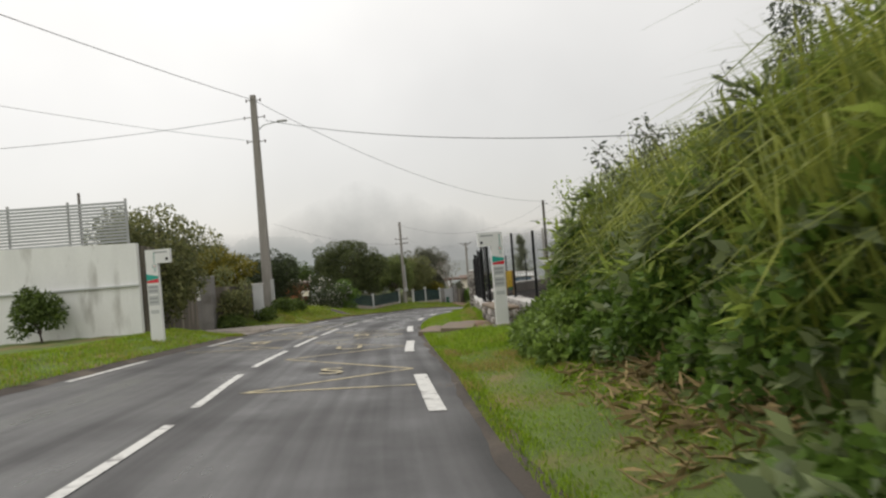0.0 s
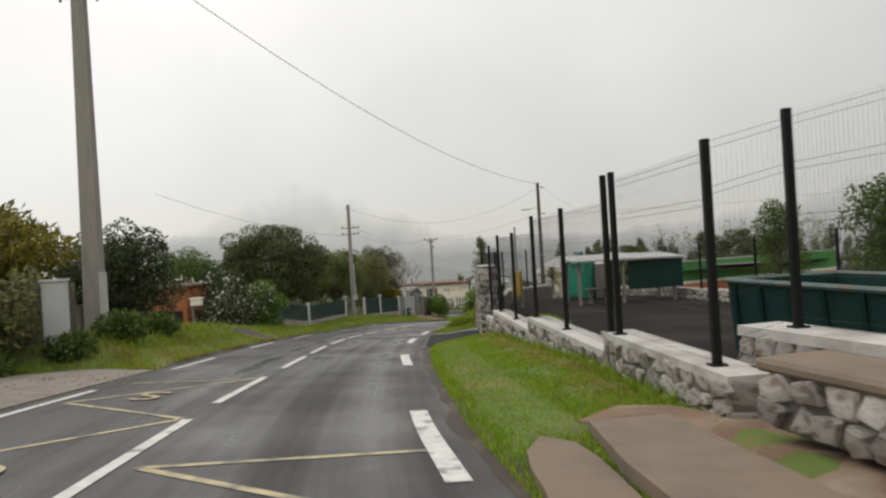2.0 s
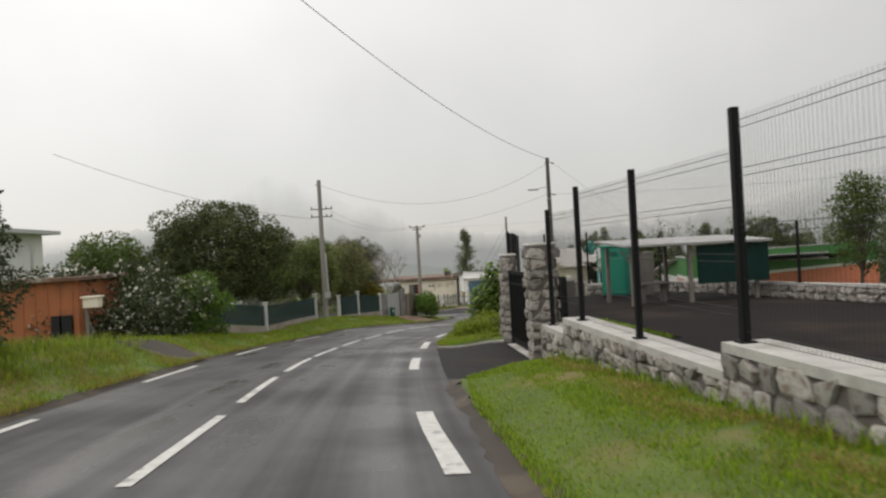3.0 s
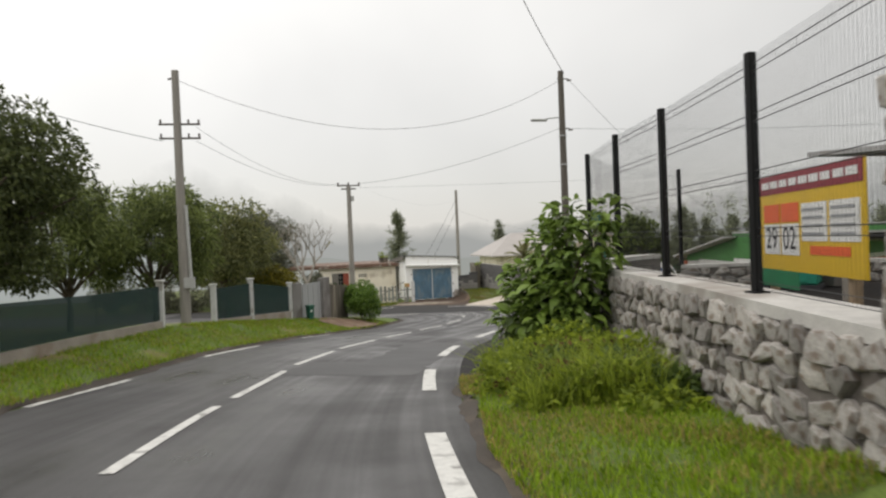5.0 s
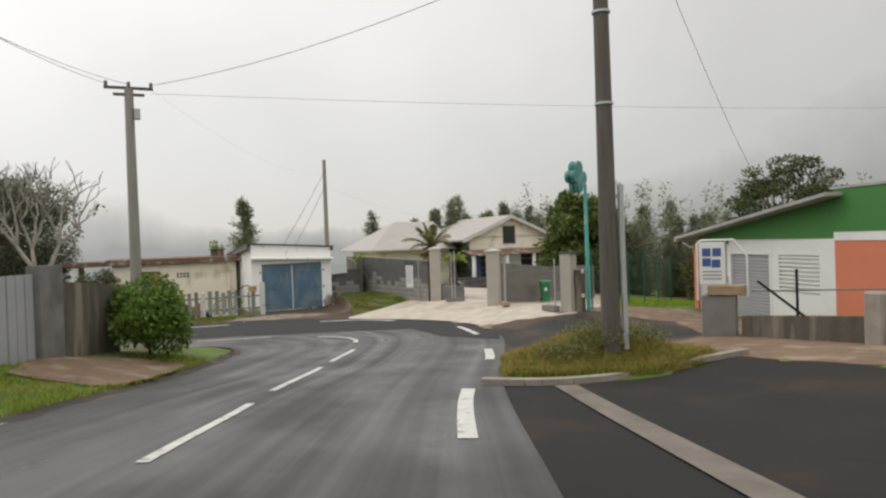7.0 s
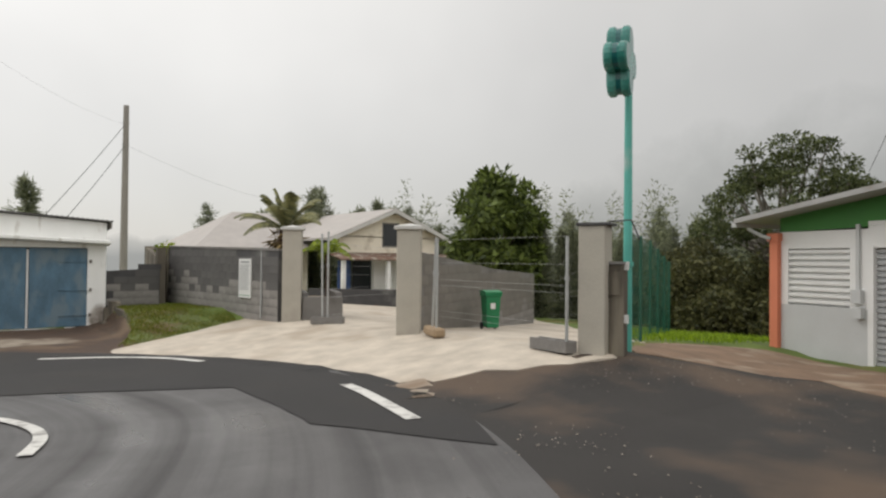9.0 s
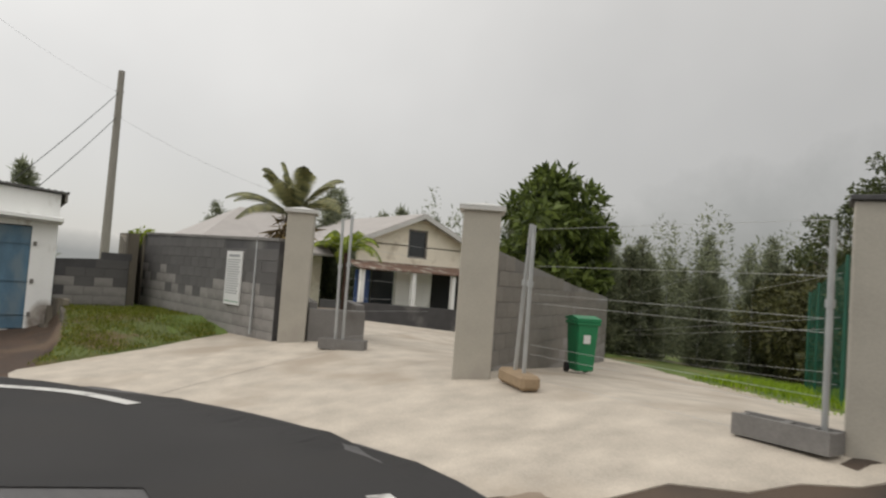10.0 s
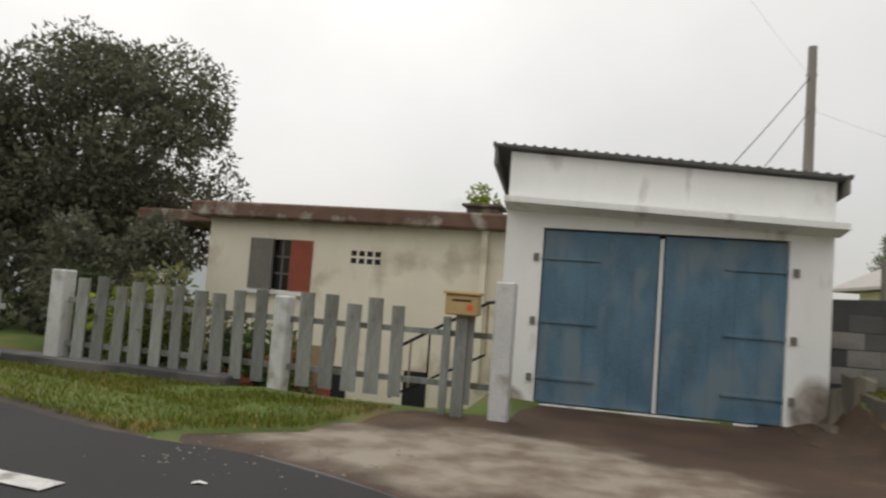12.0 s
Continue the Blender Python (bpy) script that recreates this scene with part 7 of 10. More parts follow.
part("roof", bm, "roof_sheet", gb)
v("parapet", "building_green", (6.25, -0.03, 2.62, 9.3, 0.25, 3.7), label="green painted parapet")
v("parapet_cap", "roof_sheet", (6.2, -0.06, 3.7, 9.36, 0.28, 3.76))
# the long side wall that runs back from the corner
ea, eb = (9.3, 0.15), (-2.99, 16.0)
wall_piece("wall", ea, eb, -1.6, -1.6, 2.3, 2.3, 0.25, "building_orange", gb)
wall_piece("white_band", ea, eb, 2.3, 2.3, 2.5, 2.5, 0.3, "sign_white", gb)
wall_piece("parapet", ea, eb, 2.5, 2.5, 3.9, 3.9, 0.28, "building_green", gb)
wall_piece("parapet_cap", ea, eb, 3.9, 3.9, 3.96, 3.96, 0.34, "roof_sheet", gb)
bm = bmesh.new()
prism(bm, [(6.5, 0.2), (9.2, 0.3), (-2.9, 15.85), (-2.9, 9.2), (1.0, 9.2), (6.5, 9.0)], 3.15, 3.25)
part("flat_roof", bm, "roof_sheet", gb)
v("gutter", "grey_paint", (eave_x - 0.1, -0.5, eave_z - 0.12, eave_x + 0.02, 9, eave_z - 0.02))
v("side_wall", "grey_paint", (0.0, 0.25, -0.6, 0.25, 9, 2.5))
v("back_wall", "grey_paint", (0.25, 8.8, -0.6, 2.4, 9.0, 2.5))
part("down_pipe", rod([(-0.5, -0.3, 2.4), (-0.25, -0.2, 2.25), (-0.1, -0.15, 2.2)], 0.035, 6), "grey_paint", gb)

# notice stand, low wall and rail in front of the green building
ns = thing("notice_stand", Matrix.Translation((15.0, 65.1, -4.5)) @ Matrix.Rotation(radians(-52), 4, "Z"), "white metal notice stand with blue printed sheets on a block base", "notice stand")
part("base", boxes((-0.45, -0.2, 0, 0.35, 0.2, 1.05), bevel=0.03), "grey_block", ns)
part("shelf", boxes((-0.3, -0.25, 1.05, 0.55, 0.25, 1.28), bevel=0.01), "rough_timber", ns)
part("board", boxes((-0.5, -0.03, 1.3, 0.1, 0.03, 2.35), bevel=0.01), "sign_white", ns)
part("frame", rod([(-0.55, 0, 0.9), (-0.55, 0, 2.3), (-0.45, 0, 2.4), (0.3, 0, 2.4), (0.6, 0, 2.0), (0.6, 0, 1.0)], 0.03, 6), "sign_white", ns)
for x, z in ((-0.42, 2.0), (-0.18, 2.0), (-0.42, 1.75), (-0.2, 1.72)):
    part("printed_sheet", boxes((x, -0.04, z, x + 0.2, -0.031, z + 0.2)), "sign_blue", ns)
for k in range(3):
    part("text_bar", boxes((-0.42, -0.04, 1.42 + k * 0.09, 0.02, -0.031, 1.46 + k * 0.09)), "grey_ink", ns)
lw = thing("wall_front", Matrix.Identity(4), "low mossy concrete wall before the green building", "wall", kind="structure")
wall_piece("wall_length", (15.2, 64.6), (15.6, 58.2), -4.9, -4.2, -3.95, -3.45, 0.2, "mould_block", lw)
part("concrete_stub", boxes((15.15, 61.2, -4.3, 15.5, 61.6, -3.2), bevel=0.04), "old_concrete", lw)
rr = thing("pipe_rail", Matrix.Identity(4), "rusty dark pipe rail on the low wall", "railing")
for y in (63.2, 60.4, 58.4):
    x = 15.2 + (64.6 - y) / 6.4 * 0.4
    zz = -3.95 + (64.6 - y) / 6.4 * 0.5
    part("post", rod([(x, y, zz), (x, y, zz + 1.05)], 0.03, 6), "black_metal", rr)
part("rail", rod([(15.25, 64.4, -3.35), (15.6, 58.3, -2.95)], 0.02, 6), "grey_wood", rr)
part("brace", rod([(15.22, 64.2, -3.1), (15.28, 63.0, -3.85)], 0.03, 6), "black_metal", rr)

# kerbs and strips of the parking area
kb = thing("kerb_island", Matrix.Identity(4), "pale concrete kerb around the grassy island", "kerb", kind="structure")
kp = smooth_line([(6.72, 61.98), (7.5, 61.5), (8.6, 61.4), (10.4, 61.88), (12.7, 62.3)], 4)
for a, b in zip(kp, kp[1:]):
    za, zb2 = float(gz(*a)), float(gz(*b))
    wall_piece("kerb_stone", a, b, za - 0.1, zb2 - 0.1, za + 0.09, zb2 + 0.09, 0.16, "old_concrete", kb)
t = np.linspace(0, 1, 14)[:, None]
strip = part("concrete_strip", ribbon(bmesh.new(), np.array([7.75, 61.2]) + (np.array([3.3, 49.0]) - np.array([7.75, 61.2])) * t, 0.36, 0.006), "strip_concrete")
tagged(strip, "narrow concrete channel strip set in the asphalt", "drain strip", kind="structure")
tri = sheet("pale_slab", [(4.84, 52.1), (6.4, 52.7), (7.2, 52.0), (6.2, 50.9), (4.76, 50.7)], gz, "pale_concrete", lift=0.01, label="pale triangular concrete slab at the fence corner", category="pavement")
# ---- left-hand plots ----
lw1 = thing("wall_white", Matrix.Identity(4), "high white rendered plot wall with a ledge line", "wall", kind="structure")
wall_piece("wall_length", (-7.9, 18.6), (-17.0, 17.6), -0.6, -0.3, 2.78, 3.0, 0.22, "white_wall", lw1)
wall_piece("wall_ledge", (-7.88, 18.46), (-17.0, 17.46), 1.45, 1.45, 1.5, 1.5, 0.1, "grey_paint", lw1)
wall_piece("wall_length", (-7.95, 18.7), (-8.6, 24.2), -0.6, -1.0, 2.7, 2.4, 0.22, "mould_block", lw1)
sf = thing("slat_screen", Matrix.Translation((-8.1, 18.55, 2.78)), "grey horizontal slat screen on top of the white wall", "screen")
for k in range(13):
    part("slat", boxes((-9.0, -0.03, 0.06 + k * 0.1, 0.0, 0.0, 0.13 + k * 0.1)), "shutter_metal", sf, at=Matrix.Rotation(radians(6.3), 4, "Z"))
for x in (-0.05, -1.8, -3.6):
    part("upright", boxes((x - 0.03, 0.0, 0.0, x + 0.03, 0.06, 1.42)), "grey_duct", sf, at=Matrix.Rotation(radians(6.3), 4, "Z"))
part("upright", rod([(-1.75, 0.4, 0), (-1.75, 0.4, 1.75)], 0.05, 6), "grey_wood", sf)
sheet("gate_earth", [(0.0, 64.7), (1.45, 64.75), (2.1, 66.1), (2.75, 67.6), (1.9, 68.0), (0.6, 67.0), (0.15, 66.3)], ground_z, "dirt", step_len=0.3, ragged=0.05, lift=0.035, skirt=False, label="bare brown earth before the sheet gate", category="path")
sheet("driveway_pad", [(-8.9, 38.4), (-7.6, 38.3), (-7.2, 39.3), (-7.5, 40.3), (-8.9, 40.6)], ground_z, "sandy_concrete", step_len=0.4, ragged=0.04, lift=0.05, skirt=False, label="worn concrete pad of the hut's driveway", category="driveway")
sheet("drive_earth", [(-7.3, 38.4), (-6.2, 38.0), (-5.15, 38.2), (-5.1, 39.4), (-5.9, 40.1), (-7.3, 40.2), (-7.2, 39.3)], ground_z, "edge_earth", step_len=0.4, ragged=0.06, lift=0.03, skirt=False, label="bare brown earth of the hut's driveway", category="path")
lw2 = thing("wall_grey", Matrix.Identity(4), "weathered grey plot wall with climbing plants", "wall", kind="structure")
wall_piece("wall_length", (-11.6, 25.0), (-9.1, 26.9), -1.2, -1.2, 0.42, 0.42, 0.2, "grey_block", lw2)
wall_piece("panel", (-11.6, 25.0), (-9.3, 26.75), 0.42, 0.42, 1.42, 1.42, 0.08, "white_wall", lw2)
wall_piece("wall_length", (-9.1, 26.9), (-7.9, 30.2), -1.2, -1.4, 0.95, 0.8, 0.22, "mould_block", lw2)
part("wall_post", boxes((-9.35, 26.6, -1.2, -8.85, 27.1, 1.45), bevel=0.03), "grey_block", lw2)
part("wall_post", boxes((-8.15, 29.6, -1.2, -7.85, 29.9, -0.05), bevel=0.03), "worn_white_post", lw2)
wall_piece("wall_length", (-8.9, 31.8), (-9.6, 36.0), -1.6, -1.8, 0.2, 0.0, 0.2, "mould_block", lw2)

hut = thing("orange_hut", Matrix.Translation((-10.0, 41.6, -1.75)), "small hut with orange-brown boarded wall and flat roof", "hut")
part("wall", boxes((-1.6, 0, -0.3, 0.95, 0.15, 1.95), (0.8, 0.15, -0.3, 0.95, 3, 1.9)), "orange_hut", hut)
part("roof", boxes((-1.8, -0.2, 1.95, 1.15, 3.2, 2.05)), "rust_roof", hut)
# near-black panel painted as the shaded doorway
part("door", boxes((0.2, -0.02, -0.1, 0.8, 0.0, 1.0)), "dark_inside", hut)
for k in range(8):
    part("batten", boxes((-1.55 + k * 0.33, -0.02, 0, -1.5 + k * 0.33, 0.0, 1.92)), "orange_hut", hut)
m2 = thing("mailbox", Matrix.Translation((-8.5, 41.2, -1.7)), "small beige roofed mailbox on a post", "mailbox")
part("box", boxes((-0.2, -0.15, 1.15, 0.2, 0.15, 1.42), bevel=0.01), "cream_wall", m2)
part("lid", boxes((-0.24, -0.19, 1.42, 0.24, 0.19, 1.46)), "cream_wall", m2)
part("post", boxes((-0.2, -0.04, 0, -0.12, 0.04, 1.15)), "grey_wood", m2)
st = thing("boundary_stone", Matrix.Translation((-7.2, 37.0, -1.5)), "small white painted boundary stone in the grass", "boundary stone")
part("stone", boxes((-0.14, -0.14, -0.2, 0.14, 0.14, 0.42), bevel=0.05), "worn_white_post", st)
wh = thing("white_house", Matrix.Translation((-20.4, 56.0, -2.0)), "white two-level house with a flat overhanging roof", "house")
part("wall", boxes((-4, 0, -1, 0.6, 6, 4.5)), "white_wall", wh)
part("roof", boxes((-4.4, -0.6, 4.5, 1.4, 6.5, 4.7)), "grey_paint", wh)
wi = part("window", boxes((-0.9, -0.03, 2.4, 0.2, 0.0, 3.7)), "dark_glass", wh)
part("window_frame", boxes((-1.0, -0.06, 2.3, -0.9, 0.0, 3.8), (0.2, -0.06, 2.3, 0.3, 0.0, 3.8), (-0.9, -0.06, 3.7, 0.2, 0.0, 3.8), (-0.9, -0.06, 2.3, 0.2, 0.0, 2.4)), "grey_paint", wi)

gf = thing("mesh_fence", Matrix.Identity(4), "green shade-mesh fence with white concrete posts on a low wall", "fence")
fp = [(-6.6, 45.6, -2.0), (-5.5, 49.9, -2.62), (-4.9, 53.4, -2.75), (-4.24, 56.7, -2.9), (-3.27, 59.57, -3.25), (-2.33, 61.8, -3.4), (-1.08, 64.16, -3.55)]
tops = [-0.75, -1.3, -1.42, -1.48, -1.8, -1.78, -2.12]
for k, ((x, y, z), zt) in enumerate(zip(fp, tops)):
    if k in (2,):
        continue
    part("fence_post", boxes((x - 0.085, y - 0.085, z - 0.6, x + 0.085, y + 0.085, zt), (x - 0.12, y - 0.12, zt, x + 0.12, y + 0.12, zt + 0.05), bevel=0.01), "worn_white_post", gf)
for k, ((a, za), (b, zb2)) in enumerate(zip(zip(fp, tops), list(zip(fp, tops))[1:])):
    if k == 3:
        continue
    wall_piece("base_wall", a[:2], b[:2], a[2] - 0.6, b[2] - 0.6, a[2] + 0.38, b[2] + 0.38, 0.14, "old_concrete", gf)
    wall_piece("mesh_panel", a[:2], b[:2], a[2] + 0.4, b[2] + 0.4, za - 0.12, zb2 - 0.12, 0.02, "green_mesh", gf)
gg = thing("sheet_gate", Matrix.Identity(4), "grey corrugated sheet gate between concrete posts", "gate")
ga, gb2 = np.array([-0.72, 64.85]), np.array([0.12, 66.5])
wall_piece("gate_post", (-1.05, 64.2), ga, -4.3, -4.3, -2.15, -2.15, 0.2, "grey_block", gg)
for k in range(8):
    p0, p1 = ga + (gb2 - ga) * k / 8, ga + (gb2 - ga) * (k + 0.86) / 8
    wall_piece("sheet", p0, p1, -3.85, -3.85, -2.22, -2.22, 0.05 if k % 2 else 0.03, "shutter_metal", gg)
wall_piece("gate_post", gb2, (0.42, 67.1), -4.3, -4.3, -2.08, -2.08, 0.25, "grey_block", gg)
wall_piece("side_wall", (0.42, 67.1), (1.3, 69.3), -4.4, -4.6, -2.4, -2.6, 0.2, "mould_block", gg)

# joint in the yard's concrete
jt = part("concrete_joint", ribbon(bmesh.new(), smooth_line([(10.3, 76.0), (12.0, 76.75), (14.3, 77.8), (17.5, 79.4)], 6), 0.009, 0.003), "grey_block")
tagged(jt, "dark joint line in the concrete yard", "joint", kind="structure")

# concrete blocks of the dark wall and the yard wall
bm = boxes((-0.197, -0.006, -0.096, 0.197, 0.0, 0.096), bevel=0.003)
BLOCKS = {}
for key in ("block_dark", "block_pale", "block_grey"):
    BLOCKS[key] = bpy.data.meshes.new("block")
    bm.to_mesh(BLOCKS[key])
    BLOCKS[key].materials.append(MATS[key])
bm.free()


def lay_blocks(parent, a, b, zlo, zhi, face, pale, seed, upper="block_dark"):
    """Blocks in running bond on one face of a wall; rows below the height pale are paler."""
    rg = np.random.default_rng(seed)
    a, b, face = np.array(a, float), np.array(b, float), np.array(face, float)
    length = np.hypot(*(b - a))
    turn = math.atan2(face[0], -face[1])
    row = 0
    z = zlo + 0.1
    while z < max(zhi) - 0.05:
        s_ = 0.2 if row % 2 else 0.0
        while s_ + 0.1 < length:
            t = s_ / length
            if z + 0.09 < zhi[0] + (zhi[1] - zhi[0]) * t:
                q = a + (b - a) * min(t + 0.2 / length, 1 - 0.2 / length)
                ob = new("block", BLOCKS["block_pale" if z < pale + rg.uniform(-0.2, 0.2) + 0.16 * math.sin(s_ * 1.3 + seed) else upper])
                ob.parent = parent
                ob.matrix_basis = Matrix.Translation((q[0], q[1], z + rg.uniform(-0.003, 0.003))) @ Matrix.Rotation(turn, 4, "Z") @ Matrix.Rotation(radians(rg.uniform(-0.3, 0.3)), 4, "Y")
            s_ += 0.4
        z += 0.2
        row += 1


f_ = np.array([-(85.6 - 78.86), -(12.92 - 12.15)]) / math.hypot(6.74, 0.77)
lay_blocks(wall_d, np.array((12.15, 85.6)) + f_ * 0.101, np.array((12.92, 78.86)) + f_ * 0.101, -4.66, (-2.58, -2.72), f_, -3.62, 1)
for a_, b_, z0_, z1_, sd in (((13.75, 74.45), (17.4, 76.6), -4.6, (-2.75, -3.1), 2), ((17.4, 76.6), (21.7, 79.6), -5.0, (-3.1, -3.3), 3)):
    d_ = np.subtract(b_, a_) / np.hypot(*np.subtract(b_, a_))
    f_ = np.array([d_[1], -d_[0]])
    lay_blocks(wall_r, np.array(a_) + f_ * 0.101, np.array(b_) + f_ * 0.101, z0_, z1_, f_, -4.35, sd, "block_grey")

lay_blocks(wall_d, (10.06 + 0.02, 84.45 - 0.096), (11.55, 84.75 - 0.096), -4.66, (-3.3, -3.22), (0.197, -0.98), -3.78, 9)

# rough broken concrete edging between the garage drive and the lawn
edging = thing("drive_edging", Matrix.Identity(4), "broken concrete lumps edging the lawn beside the garage", "edging")
er = random.Random(12)
for k in range(19):
    y = 84.05 - 0.19 * k
    x = float(np.interp(y, [80, 82, 84], [9.9, 10.08, 10.24])) + er.uniform(-0.006, 0.006)
    top = float(gz(10.5, y)) - float(gz(9.5, y)) + 0.035 + er.uniform(-0.012, 0.012)
    bm = boxes((-0.04, -0.098, 0.0, 0.04, 0.098, top), bevel=0.008)
    part("lump", bm, "mould_block", edging, at=Matrix.Translation((x, y, float(gz(9.5, y)))) @ Matrix.Rotation(er.uniform(-0.03, 0.03), 4, "Z"))
for x, y, hh in ((10.1, 83.95, 0.34), (9.98, 83.8, 0.2), (10.2, 83.75, 0.36)):
    bm = boxes((-0.12, -0.12, -0.1, 0.12, 0.12, hh), bevel=0.04)
    for v_ in bm.verts:
        v_.co += Vector((er.uniform(-0.03, 0.03), er.uniform(-0.03, 0.03), er.uniform(-0.04, 0.04)))
    part("lump", bm, "mould_block", edging, at=Matrix.Translation((x, y, float(gz(x, y)) - 0.12)) @ Matrix.Rotation(er.uniform(-0.5, 0.5), 4, "Z"))
doormat = thing("doormat", Matrix.Translation((22.4, 90.6, float(gz(22.4, 90.6)))) @ Matrix.Rotation(radians(20), 4, "Z"), "faded red mat on the concrete before the house door", "mat")
part("mat", boxes((-0.7, -0.4, 0, 0.7, 0.4, 0.03), bevel=0.01), "brick_red", doormat)

# ---- plants ----
lr = np.random.default_rng(21)


def leaf_mesh(name, pos, out, size, aspect=0.45, droop=0.25, spread=0.8, rg=lr):
    """Pointed leaves at the given places, turned outwards with some spread; one folded quad each."""
    n = len(pos)
    d = out * 0.7 + rg.normal(0, spread, (n, 3))
    d[:, 2] -= droop
    d /= np.linalg.norm(d, axis=1)[:, None]
    ref = rg.normal(0, 1, (n, 3)) + np.array([0, 0, 0.8])
    side = np.cross(d, ref)
    side /= np.linalg.norm(side, axis=1)[:, None] + 1e-9
    up = np.cross(side, d)
    L = (size * rg.uniform(0.55, 1.35, n))[:, None]
    w = L * aspect * 0.5
    a = pos
    b = pos + d * L * 0.45 + side * w + up * w * 0.25
    c = pos + d * L - up * L * 0.12
    e = pos + d * L * 0.45 - side * w + up * w * 0.25
    verts = np.stack([a, b, c, e], 1).reshape(-1, 3)
    return verts, np.arange(4 * n).reshape(-1, 4)


def blob_points(clumps, n, rg=lr, shell=0.45):
    """Places in a cloud of ellipsoids, thicker near their skins, with the outward direction."""
    c = np.array([k[:3] for k in clumps], float)
    r = np.array([k[3:6] for k in clumps], float)
    wgt = (r[:, 0] * r[:, 1] + r[:, 0] * r[:, 2] + r[:, 1] * r[:, 2])
    i = rg.choice(len(c), n, p=wgt / wgt.sum())
    v = rg.normal(0, 1, (n, 3))
    v /= np.linalg.norm(v, axis=1)[:, None]
    rad = 1 - shell * rg.random(n) ** 1.5
    return c[i] + v * r[i] * rad[:, None], v


def leafy(name, clumps, n, size, material, parent, aspect=0.45, droop=0.25, shell=0.45, spread=0.8):
    p, o = blob_points(clumps, n, shell=shell)
    vv, ff = leaf_mesh(name, p, o, size, aspect, droop, spread)
    return link(name, fast_mesh(name, vv, ff), material, parent)


def limbs(trunk_pts, radii, clumps, material, parent, every=1, r=0.05):
    bm = tube(bmesh.new(), trunk_pts, radii, 8)
    top = Vector(trunk_pts[-1])
    for k in clumps[::every]:
        c = Vector(k[:3])
        st = Vector(trunk_pts[-2]).lerp(top, lr.uniform(0.2, 1.0))
        mid = st.lerp(c, 0.5) + Vector((lr.uniform(-0.15, 0.15), lr.uniform(-0.15, 0.15), 0.1))
        tube(bm, [st, mid, c], [r, r * 0.7, r * 0.3], 5, cap=False)
    return part("trunk", bm, material, parent, smooth=True)


def clump_cloud(rx, ry, rz, z0, n, rc, seed, flat=0.8, low=-0.9):
    """Clump centres spread through a crown, crowding its outside."""
    rg = np.random.default_rng(seed)
    out = []
    while len(out) < n:
        v = rg.normal(0, 1, 3)
        v /= np.linalg.norm(v)
        if v[2] < low:
            continue
        f = rg.uniform(0.5, 0.95)
        k = rc * rg.uniform(0.65, 1.3)
        out.append((v[0] * rx * f, v[1] * ry * f, z0 + v[2] * rz * f, k, k, k * flat))
    return out


def tree(name, x, y, z, crown, n, size, leaf, label, trunk_h=1.5, r0=0.16, bark="bark", category="tree", group="", aspect=0.45, droop=0.25, shell=0.5, every=2):
    t = thing(name, Matrix.Translation((x, y, z)), label, category, group)
    zc = min(k[2] for k in crown)
    limbs([(0, 0, -0.3), (0.05, 0.03, trunk_h * 0.5), (0, 0, max(trunk_h, zc))], [r0, r0 * 0.8, r0 * 0.6], crown, bark, t, every, r0 * 0.35)
    leafy("crown", crown, n, size, leaf, t, aspect, droop, shell)
    return t


def gr(x, y):
    return float(ground_z(x, y)[0])


# hedge bank beside the start of the road
FRONT_Y = [-8, 0, 1.7, 3.0, 5.0, 7.7, 9.5, 11, 12.5, 14.5, 15.6, 16.4]
FRONT_X = [4.2, 3.8, 3.85, 4.15, 4.25, 4.0, 4.0, 4.2, 4.45, 4.75, 5.0, 5.3]
PROF = np.array([(0.0, 0.0), (0.05, 0.45), (0.2, 1.0), (0.5, 1.75), (0.95, 2.4), (1.6, 2.8), (2.5, 3.1), (3.6, 3.35), (4.8, 3.5)])


def bank_points(n, ulo, uhi, ylo=-6.0, yhi=16.3, depth=0.35, rg=lr, lump=0.35):
    y = rg.uniform(ylo, yhi, n)
    u = rg.uniform(ulo, uhi, n) * (len(PROF) - 1)
    px = np.interp(u, range(len(PROF)), PROF[:, 0])
    pz = np.interp(u, range(len(PROF)), PROF[:, 1])
    s = np.interp(y, [-8, 9, 11, 13, 14.5, 15.6, 16.4], [0.74, 0.86, 0.92, 0.86, 0.65, 0.45, 0.25])
    x = np.interp(y, FRONT_Y, FRONT_X) + px
    lumps = lump * (np.sin(y * 2.1 + u * 1.7) * 0.5 + np.sin(y * 0.9 + 2 + u * 0.8) * 0.6 + np.sin(y * 4.7 + u * 3.1) * 0.3)
    d = depth * rg.random(n) ** 1.2 - lumps
    out = np.stack([-np.ones(n) * (1.1 - u / 8), rg.normal(0, 0.2, n), 0.25 + u / 6], 1)
    out /= np.linalg.norm(out, axis=1)[:, None]
    base = gz(np.interp(y, FRONT_Y, FRONT_X), y) + 0.25
    pos = np.stack([x, y, base + pz * s], 1) - out * d[:, None]
    return pos, out


def stuff(name, verts, faces, material, label, category):
    return tagged(link(name, fast_mesh(name, verts, faces), material), label, category, kind="stuff")


def sprays(pos, out, per, size, aspect, droop, spread, rg=lr):
    """Leaves in bunches: each bunch radiates from one twig end and hangs a little."""
    n = len(pos)
    p = np.repeat(pos, per, 0) + rg.normal(0, 0.035, (n * per, 3))
    o = np.repeat(out, per, 0)
    return leaf_mesh("l", p, o, size, aspect, droop, spread, rg)


